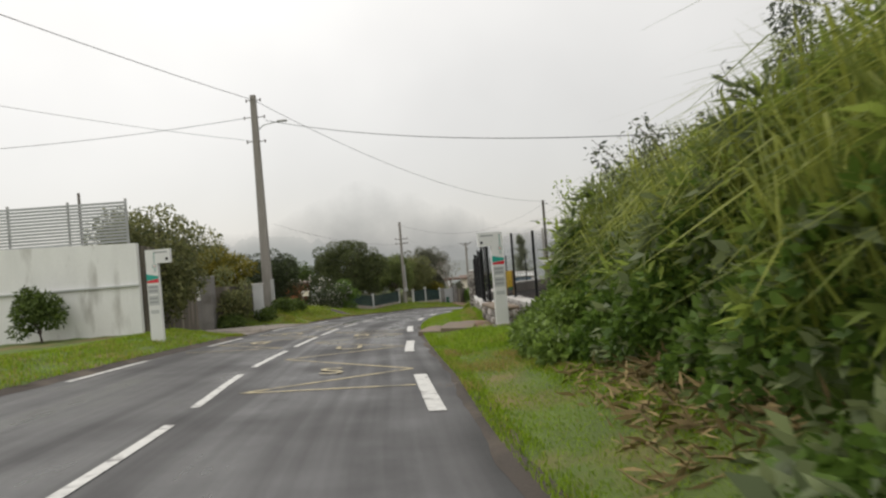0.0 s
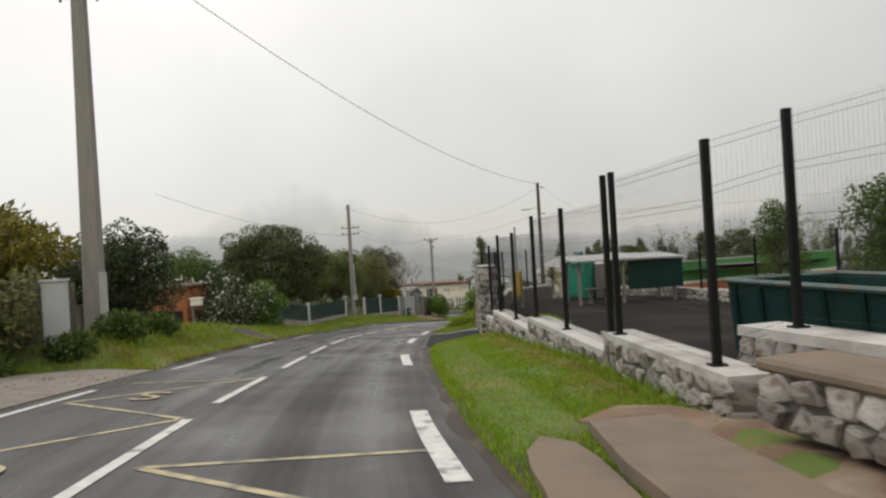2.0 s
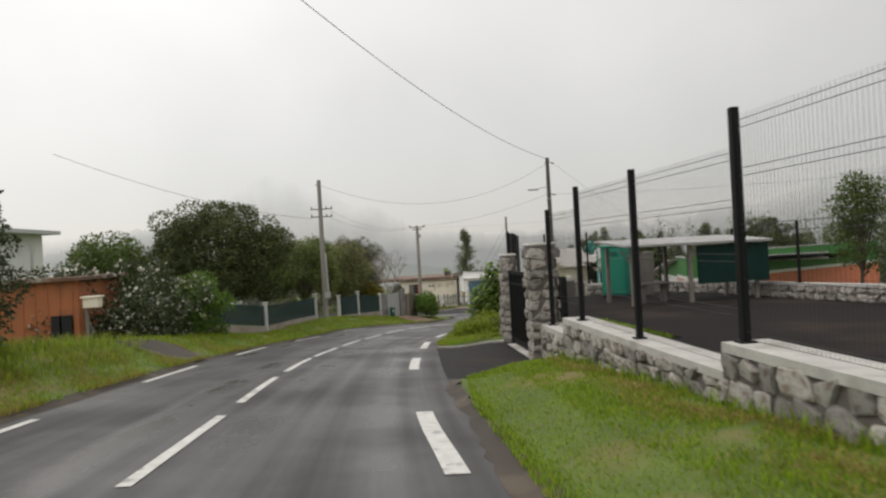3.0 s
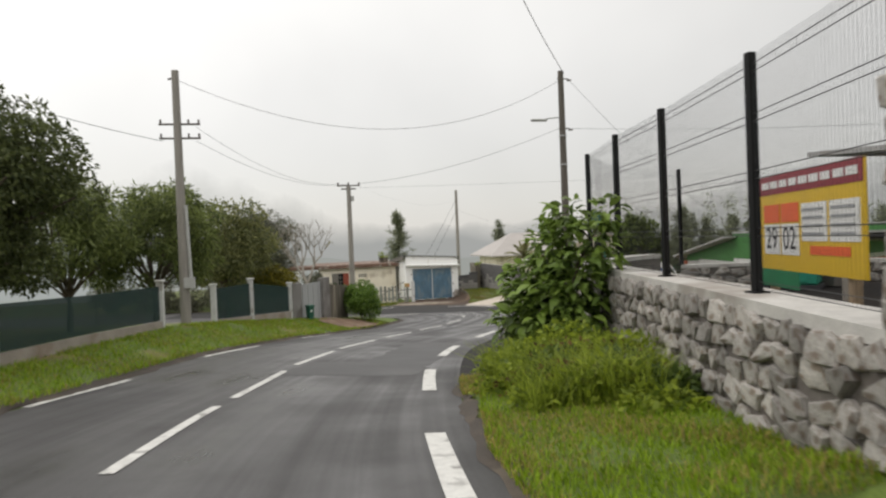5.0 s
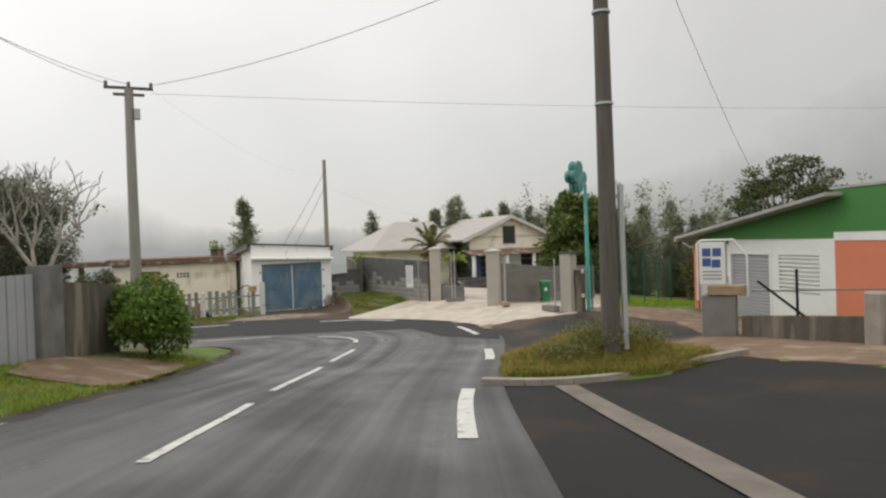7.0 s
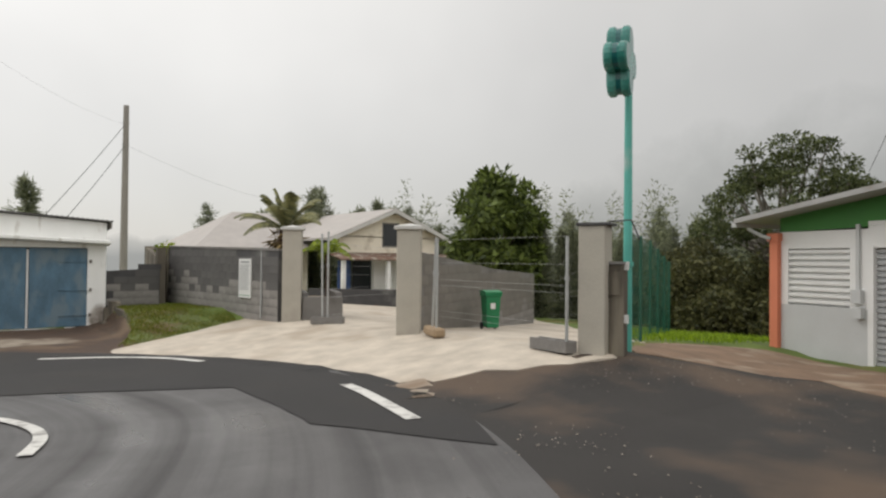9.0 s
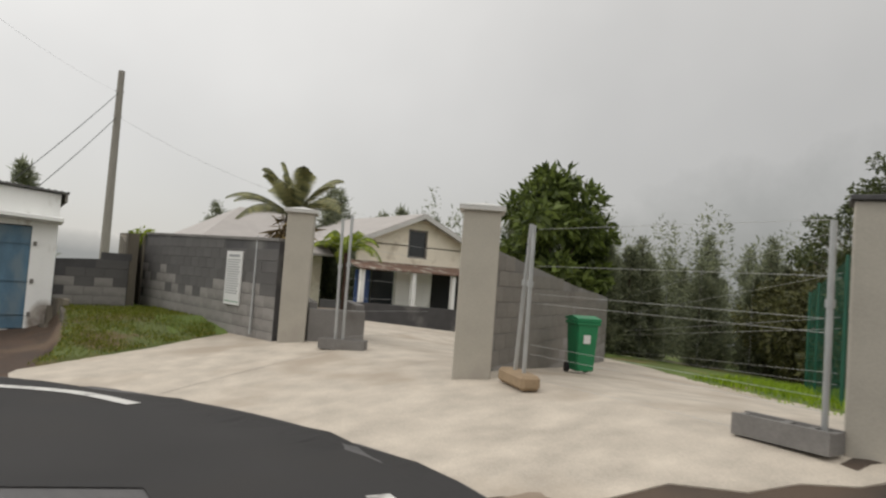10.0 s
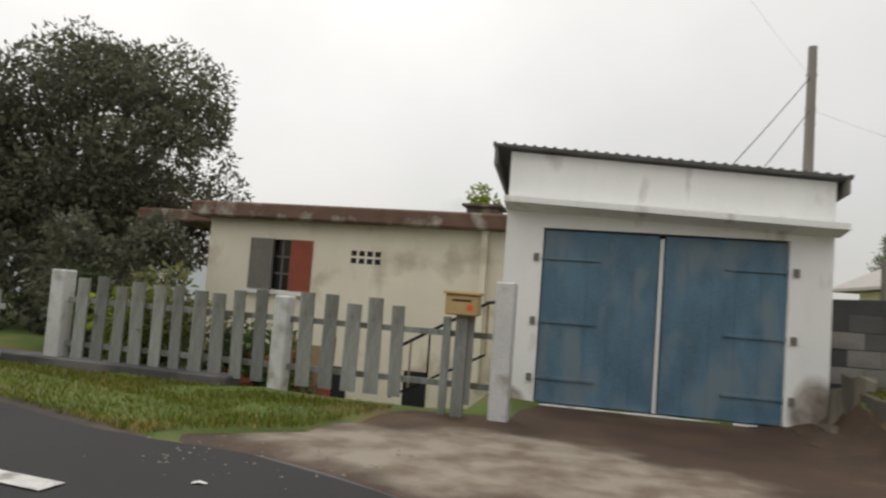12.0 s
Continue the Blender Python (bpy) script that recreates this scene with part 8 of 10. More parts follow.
# set-back inner layer, in a darker green than the long outer leaves
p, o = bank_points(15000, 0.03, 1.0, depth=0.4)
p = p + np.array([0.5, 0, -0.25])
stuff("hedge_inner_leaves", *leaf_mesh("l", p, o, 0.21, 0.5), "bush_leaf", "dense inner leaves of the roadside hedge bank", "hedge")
p, o = bank_points(3600, 0.25, 1.0, depth=0.5, lump=0.5)
stuff("hedge_leaves", *sprays(p, o, 8, 0.2, 0.24, 0.35, 0.6), "hedge_leaf", "overgrown hedge bank of long pale green leaves", "hedge")
p, o = bank_points(2200, 0.03, 0.4, depth=0.4, lump=0.45)
stuff("hedge_creepers", *sprays(p, o, 8, 0.11, 0.6, 0.2, 0.7), "bright_leaf", "broad creeper leaves at the foot of the hedge bank", "hedge")
p, o = bank_points(500, 0.03, 0.35, depth=0.1, lump=0.5)
stuff("hedge_pale_leaves", *sprays(p, o, 5, 0.15, 0.5, 0.2, 0.7), "pale_leaf", "pale green leaf rosettes in the lower hedge", "hedge")
p, o = bank_points(700, 0.3, 0.75, 3.0, 13.5, depth=0.1, lump=0.5)
stuff("hedge_pale_leaves", *sprays(p, o, 5, 0.24, 0.25, 0.45, 0.5), "pale_leaf", "pale glossy long leaves on the face of the hedge", "hedge")
p, o = bank_points(4200, 0.04, 0.42, 3.0, 16.4, depth=0.15)
stuff("hedge_creepers", *sprays(p, o, 7, 0.1, 0.6, 0.2, 0.7), "bright_leaf", "bright green creeper leaves at the end of the hedge bank", "hedge")


def blades(pos, h, w, lean, rg=lr, bend=0.35):
    """Grass blades: a bent strip of two quads each, pointed."""
    n = len(pos)
    az = rg.uniform(0, 2 * math.pi, n)
    dx = np.stack([np.cos(az), np.sin(az), np.zeros(n)], 1)
    sd = np.stack([-np.sin(az), np.cos(az), np.zeros(n)], 1)
    hh = (h * rg.uniform(0.5, 1.3, n))[:, None]
    ww = w * rg.uniform(0.6, 1.3, n)[:, None]
    ln = (lean * rg.uniform(0.2, 1.4, n))[:, None]
    z = np.array([0, 0, 1.0])
    a, b = pos - sd * ww / 2, pos + sd * ww / 2
    m = pos + z * hh * 0.6 + dx * hh * ln * 0.4
    t = pos + z * hh * (1 - bend * ln * 0.6) + dx * hh * ln * 1.2
    verts = np.stack([a, b, m + sd * ww * 0.4, m - sd * ww * 0.4, t + sd * ww * 0.06, t - sd * ww * 0.06], 1).reshape(-1, 3)
    i = np.arange(n) * 6
    faces = np.concatenate([np.stack([i, i + 1, i + 2, i + 3], 1), np.stack([i + 3, i + 2, i + 4, i + 5], 1)])
    return verts, faces


p, o = bank_points(9500, 0.33, 0.98, -6, 9.5, depth=0.22)
stuff("cane_grass", *blades(p - np.array([0, 0, 0.3]), 1.05, 0.026, 0.9, bend=1.15), "tall_grass", "tall arching cane grass growing out of the hedge", "grass")
p, o = bank_points(1500, 0.12, 0.5, 9.5, 15.5, depth=0.3)
stuff("cane_grass", *blades(p - np.array([0, 0, 0.15]), 0.7, 0.022, 0.45, bend=0.6), "tall_grass", "tufts of tall grass in the hedge", "grass")
# thin sprigs standing out of the hedge top
bm = bmesh.new()
sp_pos, sp_out = [], []
for k in range(85):
    q, o = bank_points(1, 0.55, 0.9, 3 if k < 30 else 10.5, 13.6, depth=0.2)
    q = q[0]
    ang = lr.uniform(0, 2 * math.pi)
    L = lr.uniform(0.6, 1.25) * (1.0 if k < 30 else 1.35)
    tip = q + np.array([math.cos(ang) * 0.35 - 0.25, math.sin(ang) * 0.35 + 0.1, L])
    mid = (q + tip) / 2 + np.array([0.05, 0.05, 0.12])
    tube(bm, [q, mid, tip], [0.012, 0.008, 0.004], 4, cap=False)
    for j in range(34):
        t = lr.uniform(0.25, 1)
        sp_pos.append((q * (1 - t) ** 2 + 2 * mid * t * (1 - t) + tip * t * t) + lr.normal(0, 0.09, 3))
        sp_out.append((lr.normal(), lr.normal(), 0.1))
tagged(part("hedge_stems", bm, "bark"), "thin stems standing out of the hedge top", "hedge", kind="stuff")
stuff("sprig_leaves", *leaf_mesh("l", np.array(sp_pos), np.array(sp_out), 0.12, 0.4, 0.5), "grey_leaf", "small leaves on sprigs above the hedge", "hedge")
# feathery tree behind the hedge
tree("feathery_tree", 8.6, 9.6, 1.2, clump_cloud(0.7, 0.7, 1.6, 3.2, 34, 0.3, 31), 2600, 0.1, "grey_leaf", "slender feathery grey-green tree behind the hedge", 2.4, 0.08, droop=0.5)
# cut straw on the bare bank foot
n = 1500
q = np.stack([lr.uniform(3.45, 4.5, n), lr.uniform(1.6, 6.2, n)], 1)
q = q[lr.random(n) < 0.35 + 0.65 * (q[:, 0] > 3.3 + 0.12 * q[:, 1])]
n = len(q)
zz = ground_z(q[:, 0], q[:, 1]) + 0.02
stuff("cut_straw", *leaf_mesh("l", np.column_stack([q, zz]), lr.normal(0, 1, (n, 3)) * [1, 1, 0.1], 0.2, 0.16, 0.05, 0.4), "dry_straw", "dry cut straw and leaves on the bank foot", "straw")


def lawn(name, poly, per, h, w, material, label, avoid=(), lean=0.5, zf=None, patch=0.0):
    """Grass blades over an outline."""
    poly = np.array(poly, float)
    lo, hi = poly.min(0), poly.max(0)
    n = int((hi - lo).prod() * per)
    q = lr.uniform(lo, hi, (n, 2))
    ok = inside(q[:, 0], q[:, 1], poly) & ~inside(q[:, 0], q[:, 1], ROAD_OUTLINE)
    for a in avoid:
        ok &= ~inside(q[:, 0], q[:, 1], np.array(a))
    if patch:
        ok &= (np.sin(q[:, 0] * 2.3 + 1) * np.sin(q[:, 1] * 1.7) + np.sin(q[:, 0] * 5.1 + q[:, 1] * 3.3) * 0.5 + lr.normal(0, 0.5, n)) > -patch
    q = q[ok]
    z = (zf or ground_z)(q[:, 0], q[:, 1])
    return stuff(name, *blades(np.column_stack([q, z - 0.01]), h, w, lean), material, label, "grass")


VR = [(2.7, 1.0), (4.2, 1.0), (3.9, 6), (3.7, 10), (4.1, 14), (4.6, 15.5), (3.9, 19.8), (3.1, 20.2), (2.95, 23), (2.75, 28), (2.6, 33), (2.2, 34.4), (0.7, 33.0), (0.45, 30), (0.45, 26), (0.6, 20.5), (1.0, 16), (1.7, 11), (2.3, 6.5)]
lawn("verge_grass", VR, 2000, 0.05, 0.009, "grass_blade", "green roadside grass with yellowish tips", [BUS_SLAB, BUS_STEP, BUS_EARTH], patch=1.1)
lawn("verge_tall_grass", [(2.2, 10), (3.7, 10), (4.2, 14), (4.6, 15.6), (3.9, 19.4), (3.5, 16.0), (2.3, 16.2), (1.5, 13.5)], 520, 0.15, 0.011, "grass_blade", "taller grass around the bus stop totem", [BUS_SLAB, BUS_STEP, BUS_EARTH], 0.7)
lawn("verge_tall_grass", [(2.55, 20.5), (2.85, 20.5), (2.55, 34), (2.2, 34)], 420, 0.16, 0.012, "grass_blade", "taller grass along the foot of the stone wall", (), 0.6)
VL = [(-4.3, 4), (-4.9, 14), (-5.0, 20), (-5.1, 32), (-5.0, 38), (-4.4, 43.5), (-3.7, 48.5), (-2.65, 53.5), (-1.3, 57.5), (0.4, 62), (1.8, 65.2), (3.2, 68.4), (2.6, 69.6), (-0.4, 65.2), (-1.2, 63.9), (-3.4, 59.4), (-5.6, 49.6), (-7.5, 44), (-8.2, 36), (-8.0, 29), (-7.5, 19), (-8, 4)]
HUT_DRIVE = [(-8.9, 38.4), (-7.3, 38.3), (-5.15, 38.2), (-5.1, 39.4), (-5.9, 40.1), (-7.3, 40.4), (-8.9, 40.6)]
SHEET_DRIVE = [(0.0, 64.7), (1.45, 64.75), (2.1, 66.1), (2.75, 67.6), (1.9, 68.0), (0.6, 67.0)]
lawn("verge_grass", VL, 420, 0.1, 0.013, "grass_blade", "rough green grass on the bank above the road", [GRAVEL_LAY, HUT_DRIVE, SHEET_DRIVE], 0.6, patch=1.0)
lawn("verge_tall_grass", [(-6.2, 28.5), (-8.8, 28.5), (-8.6, 37), (-6.6, 40), (-5.8, 36)], 130, 0.26, 0.014, "weed_leaf", "tall rough grass and weeds below the shrubs", (), 0.7)
lawn("island_grass", [(7.0, 62.2), (8.4, 61.5), (9.7, 61.35), (11.2, 61.9), (12.4, 62.7), (11.6, 63.7), (9.5, 64.3), (8.0, 63.7)], 950, 0.12, 0.012, "grass_blade", "long grass on the kerbed island", (), 0.8)
lawn("lawn_grass", [(9.3, 78.5), (10.9, 79.15), (12.3, 80.15), (12.5, 81.0), (12.2, 84.6), (11.6, 84.6), (10.24, 84.2), (10.08, 82.0), (9.85, 80.0)], 1500, 0.06, 0.011, "lawn_blade", "short green lawn with bare brown spots beside the garage", [YARD], 0.6, zf=turf_z, patch=0.5)
lawn("verge_grass", [(-4, 81.3), (1.0, 80.7), (3.2, 80.1), (4.5, 80.3), (5.3, 81.2), (5.8, 82.5), (1.2, 82.45), (-4, 82.1)], 1100, 0.065, 0.011, "lawn_blade", "grass strip in front of the picket fence", [GARAGE_DRIVE], 0.6)
lawn("meadow_grass", [(15.9, 71.3), (18.8, 70.8), (24, 72), (24, 77), (20, 76)], 160, 0.13, 0.018, "grass_blade", "bright grass behind the forecourt", (), 0.6)
lawn("verge_grass", [(15.1, 58), (17, 62), (18, 65.5), (15.5, 64.4)], 260, 0.3, 0.014, "grass_blade", "uncut grass in front of the green building", (), 0.6)
lawn("verge_grass", [(0.85, 42.6), (1.3, 44.6), (1.9, 47.0), (2.6, 48.2), (4.4, 48.6), (4.0, 45.7), (3.3, 42.4), (2.62, 40.62), (2.2, 40.68), (1.75, 40.86), (0.9, 41.35), (0.72, 41.6)], 1100, 0.08, 0.012, "grass_blade", "low grass and weeds at the foot of the retaining wall", (), 0.6)
lawn("ramp_grass", [(3.6, 35.2), (5.2, 35.2), (5.4, 40.2), (3.6, 41.0), (3.6, 40.3)], 500, 0.07, 0.011, "grass_blade", "short grass on the ramp behind the gate", (), 0.6)
lawn("dry_verge_grass", [(1.25, 46.0), (1.95, 45.8), (2.5, 48.0), (2.6, 48.6), (1.5, 48.4)], 1600, 0.07, 0.011, "dry_grass", "dry straw-coloured blades in the turf", (), 0.8)
lawn("verge_grass", [(1.25, 46.0), (1.95, 45.8), (2.5, 48.0), (2.6, 48.6), (1.5, 48.4)], 900, 0.07, 0.011, "weed_leaf", "low weeds at the corner of the parking area", (), 0.8)
lawn("dry_verge_grass", [(-4, 81.2), (1.0, 80.6), (3.2, 80.02), (4.7, 79.9), (5.6, 80.9), (5.3, 81.0), (4.5, 80.5), (3.2, 80.45), (-4, 81.6)], 1500, 0.06, 0.01, "dry_grass", "dry straw-coloured blades along the asphalt", (), 0.8)
lawn("dry_verge_grass", [(7.0, 62.2), (8.4, 61.5), (9.7, 61.35), (11.2, 61.9), (12.4, 62.7), (11.6, 63.7), (9.5, 64.3), (8.0, 63.7)], 1400, 0.17, 0.012, "dry_grass", "dry straw-coloured blades on the island", (), 0.9)

# dry blades mixed into the turf
for nm, poly, per, hh, av in (("dry_verge_grass", [(2.0, 20.5), (2.9, 20.5), (2.6, 33.5), (1.95, 33.5), (1.7, 27)], 900, 0.06, ()), ("dry_verge_grass", VR, 160, 0.05, [BUS_SLAB, BUS_STEP, BUS_EARTH]), ("dry_verge_grass", VL, 330, 0.09, [GRAVEL_LAY, HUT_DRIVE, SHEET_DRIVE]), ("dry_verge_grass", [(0.85, 42.6), (1.3, 44.6), (1.9, 47.0), (2.6, 48.2), (3.6, 46.0), (3.3, 42.4), (2.62, 40.62), (2.2, 40.68), (1.75, 40.86), (0.9, 41.35), (0.72, 41.6)], 1500, 0.07, ()),
                         ("dry_lawn_grass", [(9.3, 78.5), (10.9, 79.15), (12.3, 80.15), (12.5, 81.0), (12.2, 84.6), (10.24, 84.2), (10.08, 82.0), (9.85, 80.0)], 500, 0.045, [YARD]), ("dry_verge_grass", [(-4, 81.4), (3.2, 80.15), (4.6, 80.3), (5.4, 81.2), (6.0, 82.5), (1.2, 82.6)], 380, 0.05, ())):
    lawn(nm, poly, per, hh, 0.009, "dry_grass", "dry straw-coloured blades in the turf", av, 0.8, zf=turf_z if "lawn" in nm else None, patch=0.15)
# straw-coloured streaks where the verge has dried
for poly, av in (([(2.3, 20.5), (2.9, 20.5), (2.6, 33.5), (2.1, 33.5), (2.0, 27)], ()), ([(2.2, 6), (3.6, 6), (3.6, 12), (2.6, 15.5), (1.6, 15.5), (1.9, 10)], [BUS_SLAB, BUS_STEP, BUS_EARTH]), ([(-6.6, 19), (-5.1, 19), (-5.1, 32), (-5.0, 38), (-4.4, 43.5), (-5.4, 44), (-6.4, 38), (-6.4, 30)], [GRAVEL_LAY, HUT_DRIVE])):
    lawn("dry_verge_grass", poly, 2600, 0.075, 0.009, "dry_grass", "straw-coloured streaks in the verge", av, 0.8, patch=-0.55)
def weeds(name, pts, n, size, material, label, h=0.4):
    """Low leafy weeds: leaves above the ground around the given spots."""
    c = []
    for x, y, r, hh in pts:
        c.append((x, y, gr(x, y) + hh * 0.4, r, r, hh * 0.6))
    p, o = blob_points(c, n, shell=0.8)
    keep = p[:, 2] > ground_z(p[:, 0], p[:, 1]) + 0.01
    return stuff(name, *leaf_mesh("l", p[keep], o[keep], size, 0.6, 0.1, 0.7), material, label, "weeds")


weeds("roadside_weeds", [(2.6, 44.2, 0.55, 0.4), (3.2, 45.2, 0.6, 0.6), (2.3, 45.6, 0.5, 0.5), (3.0, 46.3, 0.6, 0.7), (2.3, 46.7, 0.5, 0.45), (2.0, 44.4, 0.45, 0.25), (3.6, 47.4, 0.6, 0.6), (2.75, 47.4, 0.5, 0.45), (1.75, 45.7, 0.3, 0.2), (3.4, 44.4, 0.4, 0.3), (2.7, 43.4, 0.4, 0.2)], 8000, 0.09, "weed_leaf", "bright green leafy weeds in front of the stone wall")
lawn("weed_grass", [(1.7, 44.0), (2.9, 43.6), (3.7, 45.2), (4.1, 47.4), (3.2, 48.2), (2.0, 47.2)], 900, 0.5, 0.013, "weed_leaf", "tall bright grass among the roadside weeds", (), 0.8, patch=0.6)
weeds("dark_weeds", [(2.9, 44.6, 0.45, 0.4), (2.5, 45.4, 0.4, 0.45), (3.1, 43.8, 0.35, 0.3), (2.2, 44.9, 0.3, 0.3)], 3000, 0.1, "mid_leaf", "darker leafy weeds among the bright ones")
weeds("withered_weeds", [(2.4, 44.6, 0.5, 0.4), (2.7, 45.6, 0.5, 0.55), (2.0, 45.2, 0.35, 0.3), (2.9, 44.2, 0.5, 0.35), (3.1, 45.0, 0.4, 0.5)], 1600, 0.07, "withered_leaf", "brown withered weeds among the green ones")
weeds("island_weeds", [(9.5, 62.6, 0.7, 0.35), (10.4, 62.9, 0.7, 0.3), (8.6, 62.4, 0.5, 0.3)], 2500, 0.07, "olive_leaf", "brownish weeds in the island grass")
weeds("verge_weeds", [(-6.8, 30.2, 0.6, 0.7), (-7.2, 28.6, 0.5, 0.5), (-6.9, 32.6, 0.6, 0.6), (-8.3, 27.2, 0.6, 0.7)], 6000, 0.12, "mid_leaf", "leafy weeds around the pole")
weeds("hedge_weeds", [(4.6, 16.0, 0.8, 0.6), (4.4, 17.2, 0.5, 0.4), (5.0, 15.0, 0.9, 0.9), (4.1, 14.2, 0.6, 0.7), (4.2, 15.2, 0.5, 0.6)], 10000, 0.09, "mid_leaf", "low weeds in front of the raised wall")

weeds("creeper_weeds", [(3.62, 10.6, 0.45, 0.5), (3.5, 9.3, 0.45, 0.5), (3.5, 8.1, 0.4, 0.45), (3.75, 11.7, 0.4, 0.5), (3.95, 12.8, 0.4, 0.55), (3.65, 7.0, 0.4, 0.4), (4.0, 10.0, 0.5, 0.9), (4.0, 8.6, 0.5, 0.8)], 14000, 0.1, "bush_leaf", "bright creepers spreading from the hedge foot")
# leafy sprigs rising at the far end of the hedge
bm = bmesh.new()
sp_pos, sp_out = [], []
for k in range(26):
    q = np.array([lr.uniform(4.75, 5.6), lr.uniform(12.0, 14.0), lr.uniform(1.3, 1.8)])
    tip = q + np.array([lr.uniform(-0.5, 0.15), lr.uniform(-0.2, 0.5), lr.uniform(0.8, 1.6)])
    mid = (q + tip) / 2 + np.array([0.08, 0.0, 0.12])
    tube(bm, [q, mid, tip], [0.012, 0.008, 0.003], 4, cap=False)
    for j in range(30):
        t = lr.uniform(0.3, 1)
        sp_pos.append((q * (1 - t) ** 2 + 2 * mid * t * (1 - t) + tip * t * t) + lr.normal(0, 0.08, 3))
        sp_out.append((lr.normal(), lr.normal(), 0.1))
tagged(part("hedge_stems", bm, "bark"), "thin stems at the far end of the hedge", "hedge", kind="stuff")
stuff("sprig_leaves", *leaf_mesh("l", np.array(sp_pos), np.array(sp_out), 0.12, 0.45, 0.4), "hedge_leaf", "pale leaves on thin sprigs above the hedge", "hedge")

# large-leaved roadside bush
def broad_leaves(pos, out, size, rg, aspect=0.5, droop=0.5, spread=0.55):
    """Ovate leaves of ten faces each, folded along the midrib and bent down towards the tip."""
    n = len(pos)
    d = out * 0.8 + rg.normal(0, spread, (n, 3))
    d[:, 2] = d[:, 2] * 0.5 - 0.1
    d /= np.linalg.norm(d, axis=1)[:, None]
    side = np.cross(d, np.array([0, 0, 1.0]) + rg.normal(0, 0.25, (n, 3)))
    side /= np.linalg.norm(side, axis=1)[:, None] + 1e-9
    up = np.cross(side, d)
    L = (size * rg.uniform(0.5, 1.3, n))[:, None]
    cols = []
    for t, w in ((0.0, 0.02), (0.15, 0.62), (0.35, 1.0), (0.6, 0.82), (0.83, 0.42), (1.0, 0.02)):
        mid = pos + d * L * t - up * L * droop * t * t * rg.uniform(0.5, 1.0, (n, 1)) + up * L * 0.12 * t
        half = L * aspect * 0.5 * w
        cols += [mid - side * half + up * half * 0.3, mid, mid + side * half + up * half * 0.3]
    verts = np.stack(cols, 1).reshape(-1, 3)
    base = np.arange(n)[:, None] * 18
    quads = []
    for k in range(5):
        for c in (0, 1):
            a = k * 3 + c
            quads.append(np.concatenate([base + a, base + a + 1, base + a + 4, base + a + 3], 1))
    return verts, np.concatenate(quads)


bt = thing("roadside_bush", Matrix.Translation((3.42, 47.95, -2.85)), "large-leaved green bush growing over the road edge", "bush")
cl = [(0, 0, 1.1, 0.7, 0.7, 0.65), (-0.35, 0.25, 0.85, 0.5, 0.5, 0.5), (0.35, -0.35, 1.5, 0.55, 0.55, 0.55), (0.5, -0.6, 2.05, 0.4, 0.4, 0.45), (0.6, -0.75, 2.5, 0.22, 0.22, 0.3), (-0.25, 0.45, 1.4, 0.45, 0.45, 0.45), (0.1, -0.5, 0.85, 0.5, 0.4, 0.45), (-0.4, 0.6, 0.75, 0.4, 0.45, 0.4), (0.1, 0.2, 1.7, 0.5, 0.5, 0.4), (0.2, 0.5, 0.7, 0.5, 0.5, 0.5), (0.0, 0.1, 2.05, 0.38, 0.38, 0.38), (0.25, -0.15, 2.45, 0.3, 0.3, 0.35), (-0.1, 0.1, 0.5, 0.5, 0.5, 0.4)]
limbs([(0.1, 0.0, -0.3), (0.15, 0.0, 0.5), (0.1, -0.05, 1.0)], [0.05, 0.04, 0.03], cl, "bark", bt, 1, 0.02)
br_ = np.random.default_rng(301)
p, o = blob_points(cl, 1750, br_, shell=0.5)
me = fast_mesh("crown", *broad_leaves(p, o, 0.24, br_))
me.polygons.foreach_set("use_smooth", [True] * len(me.polygons))
link("crown", me, "bush_leaf", bt)
# inner leaves take a darker green than the crown
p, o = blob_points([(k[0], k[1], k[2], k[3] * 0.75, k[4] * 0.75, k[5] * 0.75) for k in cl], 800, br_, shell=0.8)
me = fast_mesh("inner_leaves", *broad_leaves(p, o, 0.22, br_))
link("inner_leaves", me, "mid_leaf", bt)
leafy("blossom", cl, 130, 0.045, "white_petal", bt, 0.8, 0.0, 0.15, 0.8)

# plants of the plots beside the road
tree("shrub_tree", -8.7, 21.2, -0.6, clump_cloud(2.2, 1.9, 2.2, 2.6, 44, 0.75, 3, low=-1), 14000, 0.17, "olive_leaf", "dark overgrown shrub tree above the white wall", 2.0, 0.14)
tree("shrub", -10.4, 17.3, -0.15, clump_cloud(0.62, 0.6, 0.75, 0.95, 12, 0.35, 4), 2200, 0.15, "mid_leaf", "leafy green shrub against the white wall", 0.4, 0.05, category="shrub")
tree("shrub", -8.6, 28.3, -0.9, clump_cloud(0.9, 1.2, 1.0, 1.5, 16, 0.5, 5), 4200, 0.16, "olive_leaf", "straggling olive shrub over the plot wall", 0.6, 0.06, category="shrub", bark="pale_bark")
tree("shrub", -10.2, 31.0, -0.8, clump_cloud(1.5, 1.2, 1.2, 2.2, 18, 0.6, 6), 4200, 0.26, "yellow_leaf", "yellow-green broad-leaved shrubs behind the wall", 1.0, 0.08, category="shrub", aspect=0.3)
tree("shrub", -12.5, 34.5, -0.8, clump_cloud(1.7, 1.5, 1.4, 2.5, 18, 0.7, 7), 3800, 0.3, "olive_leaf", "yellow-green broad-leaved shrubs behind the wall", 1.0, 0.08, category="shrub", aspect=0.3)
